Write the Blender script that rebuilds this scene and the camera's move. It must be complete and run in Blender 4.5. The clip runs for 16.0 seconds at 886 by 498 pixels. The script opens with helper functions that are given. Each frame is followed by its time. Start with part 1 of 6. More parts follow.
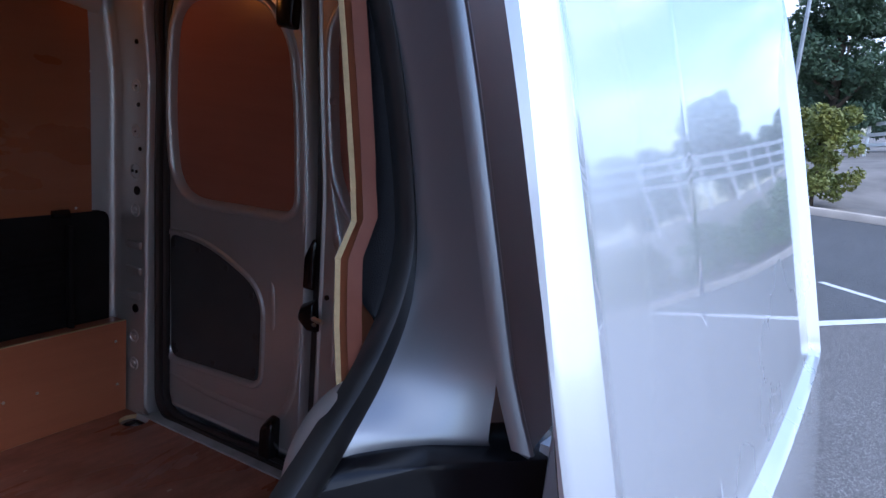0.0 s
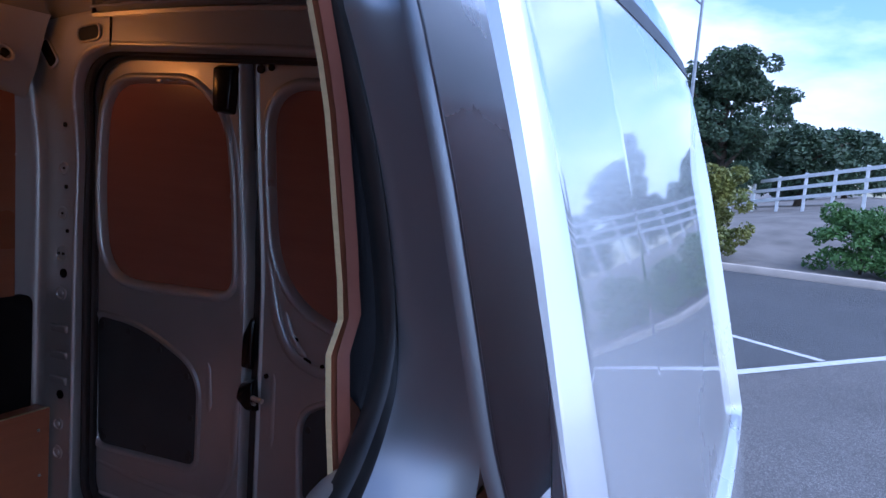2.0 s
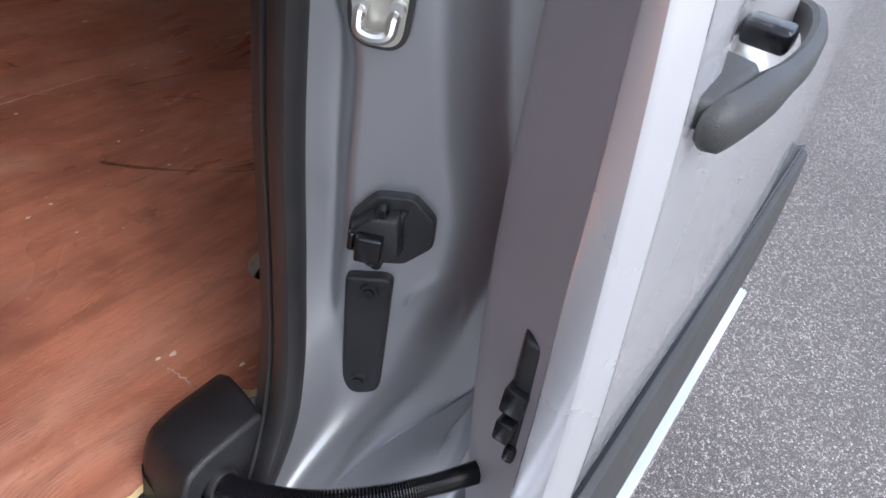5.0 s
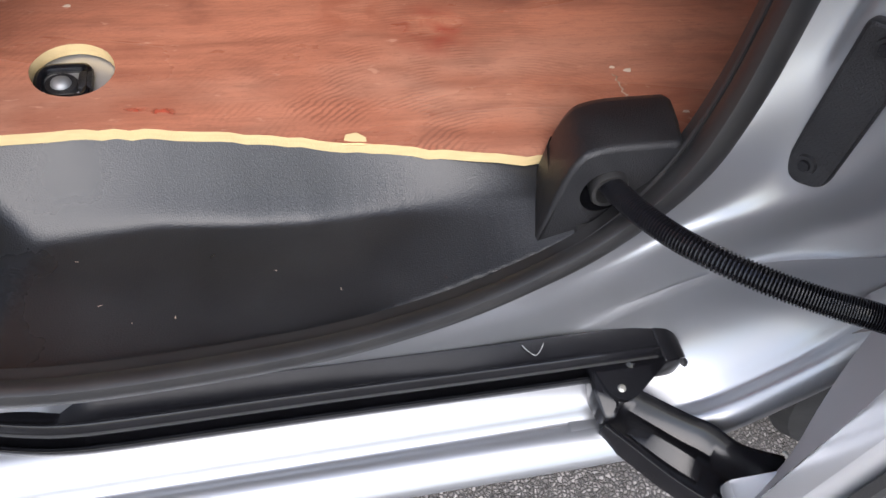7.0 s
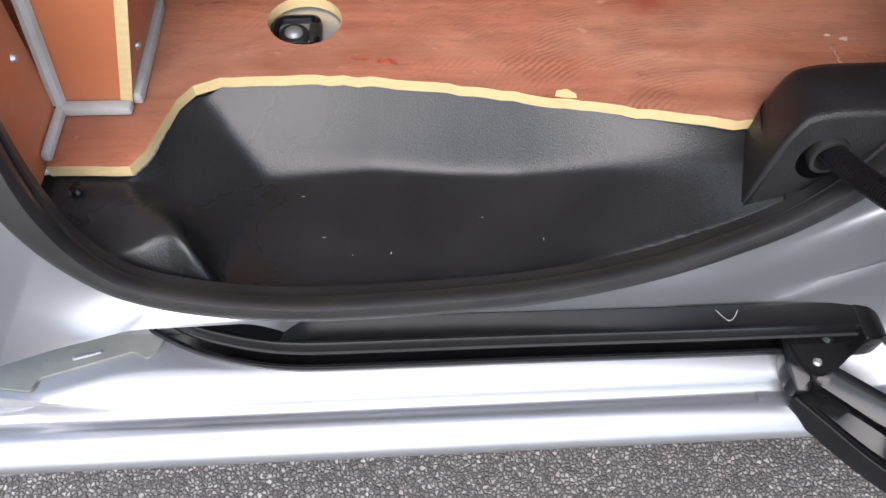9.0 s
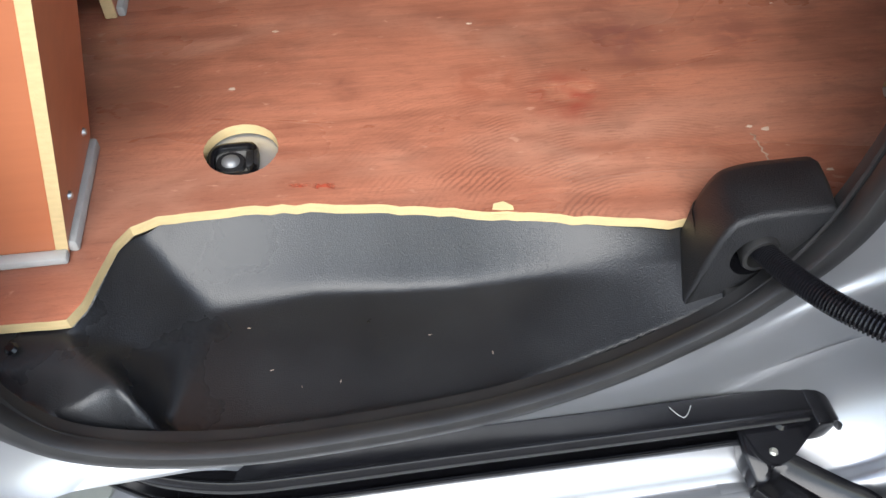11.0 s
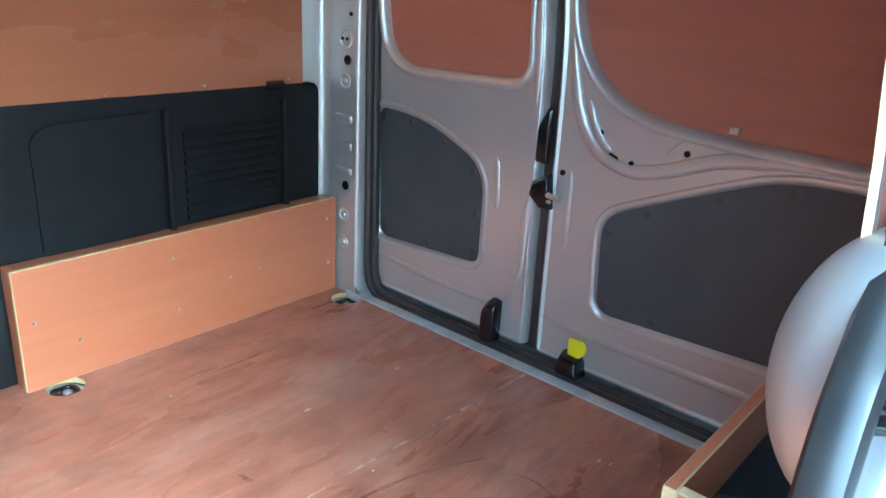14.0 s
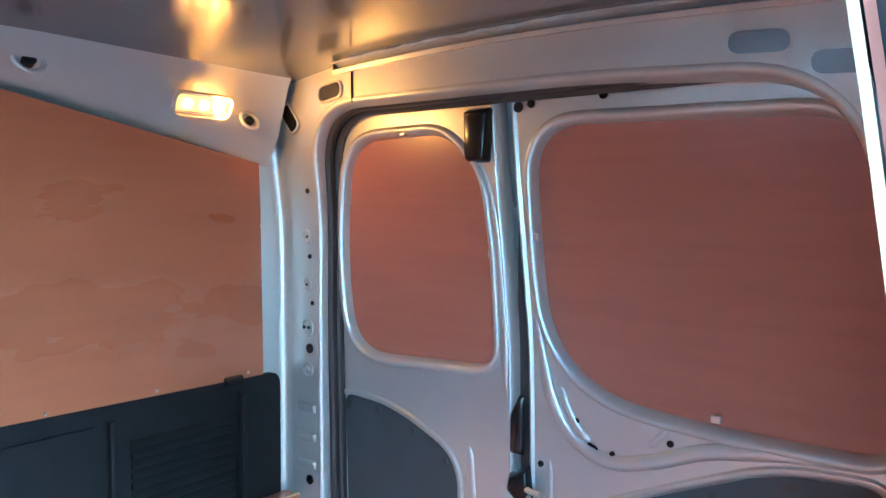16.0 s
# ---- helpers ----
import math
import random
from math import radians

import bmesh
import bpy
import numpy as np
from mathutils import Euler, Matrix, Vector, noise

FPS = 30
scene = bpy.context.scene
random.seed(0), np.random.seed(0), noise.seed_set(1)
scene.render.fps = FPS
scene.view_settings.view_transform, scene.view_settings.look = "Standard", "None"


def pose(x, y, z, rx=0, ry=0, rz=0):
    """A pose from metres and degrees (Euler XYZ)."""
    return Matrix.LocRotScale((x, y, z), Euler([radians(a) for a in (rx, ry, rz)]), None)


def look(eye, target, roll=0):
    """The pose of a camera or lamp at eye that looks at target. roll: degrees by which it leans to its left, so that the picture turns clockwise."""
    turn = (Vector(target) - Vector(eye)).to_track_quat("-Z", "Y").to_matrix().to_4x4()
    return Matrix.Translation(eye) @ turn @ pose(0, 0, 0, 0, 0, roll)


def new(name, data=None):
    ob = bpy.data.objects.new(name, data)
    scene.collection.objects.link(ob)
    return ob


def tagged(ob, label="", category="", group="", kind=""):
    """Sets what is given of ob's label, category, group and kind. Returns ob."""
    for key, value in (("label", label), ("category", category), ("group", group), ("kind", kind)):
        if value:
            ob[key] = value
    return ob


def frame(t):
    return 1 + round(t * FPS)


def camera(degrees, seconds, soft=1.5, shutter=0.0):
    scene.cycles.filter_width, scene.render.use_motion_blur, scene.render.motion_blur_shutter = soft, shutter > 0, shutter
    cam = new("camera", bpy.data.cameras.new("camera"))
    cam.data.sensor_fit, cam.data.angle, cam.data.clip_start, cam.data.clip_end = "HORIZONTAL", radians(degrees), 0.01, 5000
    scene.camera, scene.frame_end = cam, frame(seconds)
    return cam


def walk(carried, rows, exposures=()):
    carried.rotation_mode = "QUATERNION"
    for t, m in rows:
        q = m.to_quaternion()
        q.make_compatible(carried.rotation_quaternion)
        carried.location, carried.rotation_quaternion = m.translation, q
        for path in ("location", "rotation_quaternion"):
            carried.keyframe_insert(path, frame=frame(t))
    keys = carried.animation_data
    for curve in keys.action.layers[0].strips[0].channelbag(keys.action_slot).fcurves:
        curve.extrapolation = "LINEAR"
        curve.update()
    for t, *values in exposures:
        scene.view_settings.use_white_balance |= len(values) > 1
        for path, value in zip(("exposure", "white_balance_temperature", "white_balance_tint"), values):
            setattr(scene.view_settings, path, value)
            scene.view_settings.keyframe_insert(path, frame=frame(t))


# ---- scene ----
cam = camera(60.9, 16.0)
PATH = [
    (0, (0.594, -0.123, 1.493), (2.273, 0.885, 1.085), 5.4),
    (0.5, (0.543, -0.076, 1.569), (2.326, 0.816, 1.401), 5.0),
    (1, (0.526, -0.078, 1.603), (2.33, 0.783, 1.538), 4.4),
    (1.5, (0.519, -0.082, 1.589), (2.326, 0.772, 1.502), 4.3),
    (2, (0.519, -0.099, 1.527), (2.325, 0.73, 1.298), 4.7),
    (2.5, (0.515, -0.112, 1.453), (2.306, 0.678, 1.042), 5.4),
    (3, (0.511, -0.117, 1.404), (2.27, 0.628, 0.813), 6.3),
    (3.5, (0.511, -0.124, 1.351), (2.225, 0.572, 0.593), 7.3),
    (3.7, (0.51, -0.13, 1.33), (2.204, 0.548, 0.511), 7.7),
    (5.8, (0.542, -0.194, 1.132), (1.624, 0.745, -0.264), 14.4),
    (6, (0.553, -0.202, 1.108), (1.512, 0.799, -0.334), 14.9),
    (6.5, (0.549, -0.212, 1.075), (1.204, 0.893, -0.457), 13.6),
    (7, (0.519, -0.224, 1.065), (0.961, 0.917, -0.517), 11.4),
    (7.5, (0.478, -0.24, 1.061), (0.795, 0.905, -0.549), 9.3),
    (8, (0.455, -0.252, 1.061), (0.69, 0.887, -0.567), 7.5),
    (8.2, (0.444, -0.249, 1.063), (0.649, 0.887, -0.57), 6.6),
    (10.3, (0.436, -0.251, 1.06), (0.548, 0.944, -0.54), 2.7),
    (10.5, (0.443, -0.25, 1.062), (0.566, 0.965, -0.522), 2.3),
    (11, (0.462, -0.205, 1.1), (0.689, 1.042, -0.447), 2.2),
    (11.5, (0.454, -0.115, 1.128), (0.855, 1.171, -0.351), 2.2),
    (12, (0.425, -0.017, 1.158), (1.085, 1.241, -0.249), 2.4),
    (12.5, (0.429, 0.07, 1.224), (1.416, 1.272, -0.033), 3.0),
    (13, (0.468, 0.112, 1.277), (1.678, 1.318, 0.237), 3.8),
    (13.5, (0.518, 0.119, 1.343), (1.858, 1.336, 0.494), 4.2),
    (14, (0.552, 0.141, 1.395), (1.992, 1.341, 0.699), 3.6),
    (14.5, (0.567, 0.165, 1.422), (2.094, 1.345, 0.898), 3.3),
    (15, (0.589, 0.174, 1.46), (2.17, 1.337, 1.077), 2.5),
    (15.5, (0.616, 0.18, 1.47), (2.224, 1.347, 1.241), 1.8),
    (16, (0.64, 0.187, 1.501), (2.198, 1.437, 1.396), 0.2),
]
walk(cam, [(t, look(eye, target, roll)) for t, eye, target, roll in PATH],
     exposures=[(0, 0.95, 4950, 14), (0.8, 0.85, 4600, 17), (2.2, 0.7, 4600, 18), (3.0, 1.0, 5400, 13), (3.7, 1.3, 5800, 13), (5.8, 1.45, 6300, 12), (8.2, 1.4, 6400, 14), (10.5, 1.5, 6500, 10), (11.5, 1.75, 5900, 3), (12.5, 2.5, 5150, -8), (13.0, 3.15, 4800, -12), (13.5, 3.65, 4600, -16), (14.0, 3.9, 4450, -18), (15.0, 4.15, 4150, -19), (16, 4.2, 3850, -20)])

# ---------------------------------------------------------------- sky and light
SUN_EL, SUN_AZ = 46.0, 262.0     # degrees; azimuth counted from +x towards +y
world = bpy.data.worlds.new("sky")
scene.world = world
world.use_nodes = True
wn, wl = world.node_tree.nodes, world.node_tree.links
wn.clear()
w_out = wn.new("ShaderNodeOutputWorld")
w_bg = wn.new("ShaderNodeBackground")
w_sky = wn.new("ShaderNodeTexSky")
w_sky.sky_type = "NISHITA"
w_sky.sun_disc = False
w_sky.sun_elevation = radians(SUN_EL)
w_sky.sun_rotation = radians(90 - SUN_AZ)
w_co = wn.new("ShaderNodeTexCoord")
w_map = wn.new("ShaderNodeMapping")
w_map.inputs["Scale"].default_value = (1.0, 1.0, 2.6)
w_noise = wn.new("ShaderNodeTexNoise")
w_noise.inputs["Scale"].default_value = 2.3
w_noise.inputs["Detail"].default_value = 7.0
w_noise.inputs["Roughness"].default_value = 0.55
w_ramp = wn.new("ShaderNodeValToRGB")
w_ramp.color_ramp.elements[0].position = 0.455
w_ramp.color_ramp.elements[1].position = 0.63
w_mix = wn.new("ShaderNodeMixRGB")
w_mix.inputs["Color2"].default_value = (6.6, 6.7, 7.0, 1)
wl.new(w_co.outputs["Generated"], w_map.inputs["Vector"])
wl.new(w_map.outputs["Vector"], w_noise.inputs["Vector"])
wl.new(w_noise.outputs["Fac"], w_ramp.inputs["Fac"])
wl.new(w_ramp.outputs["Color"], w_mix.inputs["Fac"])
wl.new(w_sky.outputs["Color"], w_mix.inputs["Color1"])
wl.new(w_mix.outputs["Color"], w_bg.inputs["Color"])
w_bg.inputs["Strength"].default_value = 0.13
wl.new(w_bg.outputs["Background"], w_out.inputs["Surface"])

sun = new("sun", bpy.data.lights.new("sun", "SUN"))
sun.data.energy = 1.3
sun.data.angle = radians(54)
sun.data.color = (1.0, 0.96, 0.9)
sun_dir = Vector((math.cos(radians(SUN_AZ)) * math.cos(radians(SUN_EL)), math.sin(radians(SUN_AZ)) * math.cos(radians(SUN_EL)), math.sin(radians(SUN_EL))))
sun.matrix_world = look(sun_dir * 30, (0, 0, 0))


# ---------------------------------------------------------------- materials
FLOOR_Z = 0.58


def material(name, base, rough=0.5, metal=0.0, coat=0.0, var=0.12, scale=8.0, bump=0.0, bump_scale=200.0, second=None, stretch=(1, 1, 1)):
    """Principled material with two scales of variation and a fine relief."""
    m = bpy.data.materials.new(name)
    m.use_nodes = True
    n, l = m.node_tree.nodes, m.node_tree.links
    p = n["Principled BSDF"]
    p.inputs["Roughness"].default_value = rough
    p.inputs["Metallic"].default_value = metal
    p.inputs["Coat Weight"].default_value = coat
    p.inputs["Coat Roughness"].default_value = 0.04
    co = n.new("ShaderNodeTexCoord")
    mp = n.new("ShaderNodeMapping")
    mp.inputs["Scale"].default_value = stretch
    l.new(co.outputs["Object"], mp.inputs["Vector"])
    big = n.new("ShaderNodeTexNoise")
    big.inputs["Scale"].default_value = scale
    big.inputs["Detail"].default_value = 6
    l.new(mp.outputs["Vector"], big.inputs["Vector"])
    mix = n.new("ShaderNodeMixRGB")
    c2 = second or tuple(max(0.0, c * (1 - 2.2 * var)) for c in base)
    mix.inputs["Color1"].default_value = (*base, 1)
    mix.inputs["Color2"].default_value = (*c2, 1)
    ramp = n.new("ShaderNodeValToRGB")
    ramp.color_ramp.elements[0].position, ramp.color_ramp.elements[1].position = 0.35, 0.75
    l.new(big.outputs["Fac"], ramp.inputs["Fac"])
    l.new(ramp.outputs["Color"], mix.inputs["Fac"])
    l.new(mix.outputs["Color"], p.inputs["Base Color"])
    rr = n.new("ShaderNodeMapRange")
    rr.inputs["To Min"].default_value, rr.inputs["To Max"].default_value = max(0.02, rough - 0.08), min(1.0, rough + 0.08)
    l.new(big.outputs["Fac"], rr.inputs["Value"])
    l.new(rr.outputs["Result"], p.inputs["Roughness"])
    if bump:
        fine = n.new("ShaderNodeTexNoise")
        fine.inputs["Scale"].default_value = bump_scale
        fine.inputs["Detail"].default_value = 3
        l.new(co.outputs["Object"], fine.inputs["Vector"])
        b = n.new("ShaderNodeBump")
        b.inputs["Strength"].default_value = bump
        b.inputs["Distance"].default_value = 0.002
        l.new(fine.outputs["Fac"], b.inputs["Height"])
        l.new(b.outputs["Normal"], p.inputs["Normal"])
    return m


def ply_material(name, base, dark, light, rough, along="x", figure=True):
    """Brown film-faced plywood: long grain streaks, curly figure, stains and pale scuffs."""
    m = bpy.data.materials.new(name)
    m.use_nodes = True
    n, l = m.node_tree.nodes, m.node_tree.links
    p = n["Principled BSDF"]
    co = n.new("ShaderNodeTexCoord")

    def noise_at(sc, stretch, detail=5.0, dist=0.0):
        mp = n.new("ShaderNodeMapping")
        mp.inputs["Scale"].default_value = stretch
        l.new(co.outputs["Object"], mp.inputs["Vector"])
        t = n.new("ShaderNodeTexNoise")
        t.inputs["Scale"].default_value, t.inputs["Detail"].default_value, t.inputs["Distortion"].default_value = sc, detail, dist
        l.new(mp.outputs["Vector"], t.inputs["Vector"])
        return t.outputs["Fac"]

    def ramp(src, a, b):
        r = n.new("ShaderNodeMapRange")
        r.inputs["From Min"].default_value, r.inputs["From Max"].default_value = a, b
        r.clamp = True
        l.new(src, r.inputs["Value"])
        return r.outputs["Result"]

    def mixed(fac, c1, c2, amount=1.0):
        mx = n.new("ShaderNodeMixRGB")
        if amount != 1.0:
            k = n.new("ShaderNodeMath")
            k.operation = "MULTIPLY"
            k.inputs[1].default_value = amount
            l.new(fac, k.inputs[0])
            fac = k.outputs[0]
        l.new(fac, mx.inputs["Fac"])
        for s, c in ((mx.inputs["Color1"], c1), (mx.inputs["Color2"], c2)):
            if isinstance(c, tuple):
                s.default_value = (*c, 1)
            else:
                l.new(c, s)
        return mx.outputs["Color"]

    st = {"x": (1, 14, 14), "y": (14, 1, 14), "z": (14, 14, 1)}[along]
    soft = {"x": (1, 3, 3), "y": (3, 1, 3), "z": (3, 3, 1)}[along]
    streak = noise_at(3.0, st, 8, 0.6 if figure else 0.1)
    fine = noise_at(22.0, st, 6, 0.3 if figure else 0.05)
    cloud = noise_at(2.2, soft, 6, 0.8 if figure else 0.15)
    col = mixed(ramp(streak, 0.38, 0.66), base, dark, 0.32) if figure else mixed(ramp(streak, 0.22, 0.80), base, dark, 0.55)
    col = mixed(ramp(fine, 0.45, 0.75), col, dark, 0.30 if figure else 0.12)
    col = mixed(ramp(cloud, 0.5, 0.72) if figure else ramp(cloud, 0.30, 0.85), col, light, 0.45)
    if figure:
        # curly figure: narrow wandering growth rings in patches
        wv = n.new("ShaderNodeTexWave")
        wv.wave_type, wv.rings_direction = "RINGS", "Z"
        wv.inputs["Scale"].default_value, wv.inputs["Distortion"].default_value = 46.0, 5.5
        wv.inputs["Detail"].default_value, wv.inputs["Detail Scale"].default_value = 5.0, 0.9
        wmap = n.new("ShaderNodeMapping")
        wmap.inputs["Location"].default_value = (-0.735, -0.36, 0)
        wmap.inputs["Scale"].default_value = (1.0, 1.6, 0.0)
        l.new(co.outputs["Object"], wmap.inputs["Vector"])
        l.new(wmap.outputs["Vector"], wv.inputs["Vector"])

        def times(a, b):
            k = n.new("ShaderNodeMath")
            k.operation = "MULTIPLY"
            l.new(a, k.inputs[0])
            l.new(b, k.inputs[1])
            return k.outputs[0]

        def spot(x, y, r):
            d = n.new("ShaderNodeVectorMath")
            d.operation = "DISTANCE"
            d.inputs[1].default_value = (x, y, FLOOR_Z)
            l.new(co.outputs["Object"], d.inputs[0])
            return ramp(d.outputs["Value"], r, r * 0.25)

        rings = times(ramp(wv.outputs["Fac"], 0.45, 0.85), ramp(noise_at(14.0, (1, 1, 1), 8, 1.0), 0.42, 0.60))
        col = mixed(times(rings, spot(0.66, 0.29, 0.24)), col, dark, 0.62)
        col = mixed(times(rings, ramp(noise_at(2.4, (1, 1, 1), 3), 0.50, 0.62)), col, dark, 0.20)
        col = mixed(ramp(noise_at(260.0, (1, 9, 1), 4, 0.2), 0.55, 0.68), col, dark, 0.38)
        smear = noise_at(3.0, (1, 1.5, 1), 10, 0.7)
        col = mixed(ramp(smear, 0.50, 0.72), col, dark, 0.60)
        col = mixed(ramp(noise_at(5.0, (1, 1.6, 1), 9, 0.5), 0.54, 0.75), col, light, 0.65)
        wear = noise_at(16.0, (1, 2.5, 1), 12, 0.6)
        col = mixed(ramp(wear, 0.50, 0.66), col, dark, 0.28)
        col = mixed(ramp(noise_at(70.0, (1, 6, 1), 6, 0.3), 0.56, 0.72), col, dark, 0.32)
        col = mixed(ramp(noise_at(48.0, (1, 2, 1), 8, 0.4), 0.66, 0.74), col, light, 0.8)
        stain = ramp(noise_at(28.0, (1, 1.3, 1), 8, 0.6), 0.38, 0.58)
        for x, y, r, tint in ((0.702, 0.408, 0.055, (0.30, 0.05, 0.03)), (0.775, 0.53, 0.065, (0.20, 0.07, 0.05)), (0.80, 0.49, 0.05, (0.22, 0.08, 0.06)), (0.468, 0.452, 0.028, (0.20, 0.07, 0.045)), (0.90, 1.035, 0.05, (0.16, 0.06, 0.04)), (0.84, 0.75, 0.06, (0.20, 0.075, 0.05)), (0.72, 0.90, 0.05, (0.20, 0.07, 0.05)), (0.62, 0.44, 0.05, (0.30, 0.09, 0.05)), (0.93, 0.50, 0.05, (0.26, 0.09, 0.06))):
            col = mixed(times(spot(x, y, r), stain), col, tint, 0.75)
    dirt = noise_at(5.0, (1, 1, 1), 10, 0.4)
    if figure:
        col = mixed(ramp(dirt, 0.56, 0.72), col, tuple(0.45 * c for c in dark), 0.35)
    l.new(col, p.inputs["Base Color"])
    rr = n.new("ShaderNodeMapRange")
    rr.inputs["To Min"].default_value, rr.inputs["To Max"].default_value = (rough - 0.12, rough + 0.15) if figure else (rough - 0.03, rough + 0.05)
    l.new(cloud, rr.inputs["Value"])
    l.new(rr.outputs["Result"], p.inputs["Roughness"])
    b = n.new("ShaderNodeBump")
    b.inputs["Strength"].default_value, b.inputs["Distance"].default_value = 0.25, 0.0008
    l.new(fine, b.inputs["Height"])
    if figure:
        l.new(b.outputs["Normal"], p.inputs["Normal"])
    return m


def broken_material(name, base, low, high, scale):
    """A thin broken smear: the surface below shows through its gaps."""
    m = bpy.data.materials.new(name)
    m.use_nodes = True
    n, l = m.node_tree.nodes, m.node_tree.links
    p = n["Principled BSDF"]
    p.inputs["Base Color"].default_value = (*base, 1)
    p.inputs["Roughness"].default_value = 0.6
    co = n.new("ShaderNodeTexCoord")
    t = n.new("ShaderNodeTexNoise")
    t.inputs["Scale"].default_value, t.inputs["Detail"].default_value = scale, 8
    l.new(co.outputs["Object"], t.inputs["Vector"])
    r = n.new("ShaderNodeMapRange")
    r.inputs["From Min"].default_value, r.inputs["From Max"].default_value = low, high
    r.inputs["To Max"].default_value = 0.9
    l.new(t.outputs["Fac"], r.inputs["Value"])
    l.new(r.outputs["Result"], p.inputs["Alpha"])
    return m


def glow_material(name, colour, strength):
    m = bpy.data.materials.new(name)
    m.use_nodes = True
    p = m.node_tree.nodes["Principled BSDF"]
    p.inputs["Base Color"].default_value = (*colour, 1)
    p.inputs["Emission Color"].default_value = (*colour, 1)
    p.inputs["Emission Strength"].default_value = strength
    return m


M_PAINT = material("silver_paint", (0.72, 0.725, 0.745), 0.26, 0.55, 1.0, 0.03, 3.0, 0.02, 900)
M_PAINT.node_tree.nodes["Principled BSDF"].inputs["Coat IOR"].default_value = 1.7
# base set darker than the body silver to offset bright sky on shut faces
M_JAMB = material("silver_paint_darkened", (0.42, 0.43, 0.45), 0.33, 0.75, 0.3, 0.05, 3.0, 0.04, 700)
M_FLANK = material("matt_grey_paint", (0.40, 0.385, 0.40), 0.55, 0.25, 0.0, 0.05, 3.0, 0.05, 500)
M_INNER = material("silver_inner_paint", (0.60, 0.595, 0.575), 0.37, 0.62, 0.25, 0.05, 3.0, 0.04, 700)
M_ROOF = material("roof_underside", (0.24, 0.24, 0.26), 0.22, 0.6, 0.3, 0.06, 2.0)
M_BLACK = material("black_plastic", (0.012, 0.012, 0.0135), 0.37, 0, 0, 0.2, 14, 0.5, 700, second=(0.027, 0.027, 0.029))
M_TRIM = material("black_trim_plastic", (0.010, 0.0095, 0.0098), 0.62, 0, 0, 0.2, 14, 0.4, 800)
M_TRIM.node_tree.nodes["Principled BSDF"].inputs["Specular IOR Level"].default_value = 0.25
M_GLOSS = material("black_gloss", (0.008, 0.008, 0.010), 0.22, 0, 0, 0.2, 20, 0.1, 60)
M_GLOSS.node_tree.nodes["Principled BSDF"].inputs["Specular IOR Level"].default_value = 0.48
M_TRAY = material("step_plastic", (0.013, 0.0135, 0.015), 0.29, 0, 0, 0.2, 9, 0.22, 700, second=(0.026, 0.027, 0.029))
M_TRAY.node_tree.nodes["Principled BSDF"].inputs["Specular IOR Level"].default_value = 0.34
M_TRAY.node_tree.nodes["Principled BSDF"].inputs["Specular IOR Level"].default_value = 0.5
M_RUBBER = material("rubber_seal", (0.018, 0.018, 0.019), 0.36, 0, 0, 0.2, 25, 0.05, 300, second=(0.027, 0.026, 0.025))
M_RUBBER.node_tree.nodes["Principled BSDF"].inputs["Specular IOR Level"].default_value = 0.75
M_PANEL = material("dark_pillar_trim", (0.022, 0.022, 0.025), 0.62, 0, 0, 0.15, 12, 0.3, 700)
M_PANEL.node_tree.nodes["Principled BSDF"].inputs["Specular IOR Level"].default_value = 0.35
M_GREY = material("dark_grey_panel", (0.065, 0.072, 0.076), 0.5, 0, 0, 0.12, 6, 0.2, 500)
M_CLAD = material("grey_cladding", (0.05, 0.05, 0.05), 0.5, 0, 0, 0.1, 10, 0.3, 700)
M_STEEL = material("bright_steel", (0.72, 0.70, 0.62), 0.40, 0.8, 0, 0.15, 30)
M_ZINC = material("grey_sealant_trim", (0.50, 0.51, 0.49), 0.6, 0, 0, 0.15, 20, 0.3, 120)
M_POCKET = material("grey_green_sealer", (0.27, 0.285, 0.26), 0.45, 0.3, 0, 0.12, 22, 0.2, 120)
M_FLOOR = ply_material("brown_plywood_floor", (0.50, 0.195, 0.115), (0.17, 0.058, 0.037), (0.55, 0.29, 0.195), 0.27)
M_PLY = ply_material("orange_plywood_panel", (0.52, 0.172, 0.076), (0.34, 0.102, 0.046), (0.58, 0.225, 0.11), 0.36, figure=False)
M_PLYWALL = ply_material("brown_plywood_wall", (0.38, 0.132, 0.056), (0.30, 0.098, 0.042), (0.43, 0.158, 0.072), 0.27, figure=False)
M_PLYDOOR = ply_material("brown_plywood_door_lining", (0.37, 0.140, 0.090), (0.26, 0.090, 0.060), (0.42, 0.175, 0.115), 0.28, along="y", figure=False)
M_EDGE = material("pale_plywood_edge", (0.70, 0.53, 0.27), 0.7, 0, 0, 0.06, 60, 0.2, 400, stretch=(1, 1, 4))
M_CHIP = material("pale_wood_scuff", (0.72, 0.58, 0.45), 0.7, 0, 0, 0.1, 90)
M_SCRATCH = broken_material("worn_scratch", (0.74, 0.56, 0.42), 0.35, 0.62, 30)
M_SCUFF = broken_material("dark_rub_mark", (0.10, 0.045, 0.034), 0.36, 0.80, 16)
M_RED = broken_material("red_paint_smear", (0.50, 0.09, 0.045), 0.48, 0.75, 45)
M_GRIME = broken_material("brown_grime", (0.24, 0.20, 0.15), 0.45, 0.85, 16)
M_YELLOW = material("yellow_plastic", (0.85, 0.75, 0.0), 0.4, 0, 0, 0.05, 30)
M_SCREW = material("screw_head", (0.72, 0.72, 0.70), 0.3, 0.9, 0, 0.1, 60)
M_AMBER = glow_material("lit_amber_lens", (1.0, 0.30, 0.02), 0.34)
M_BULB = glow_material("lit_bulb", (1.0, 0.55, 0.12), 0.8)
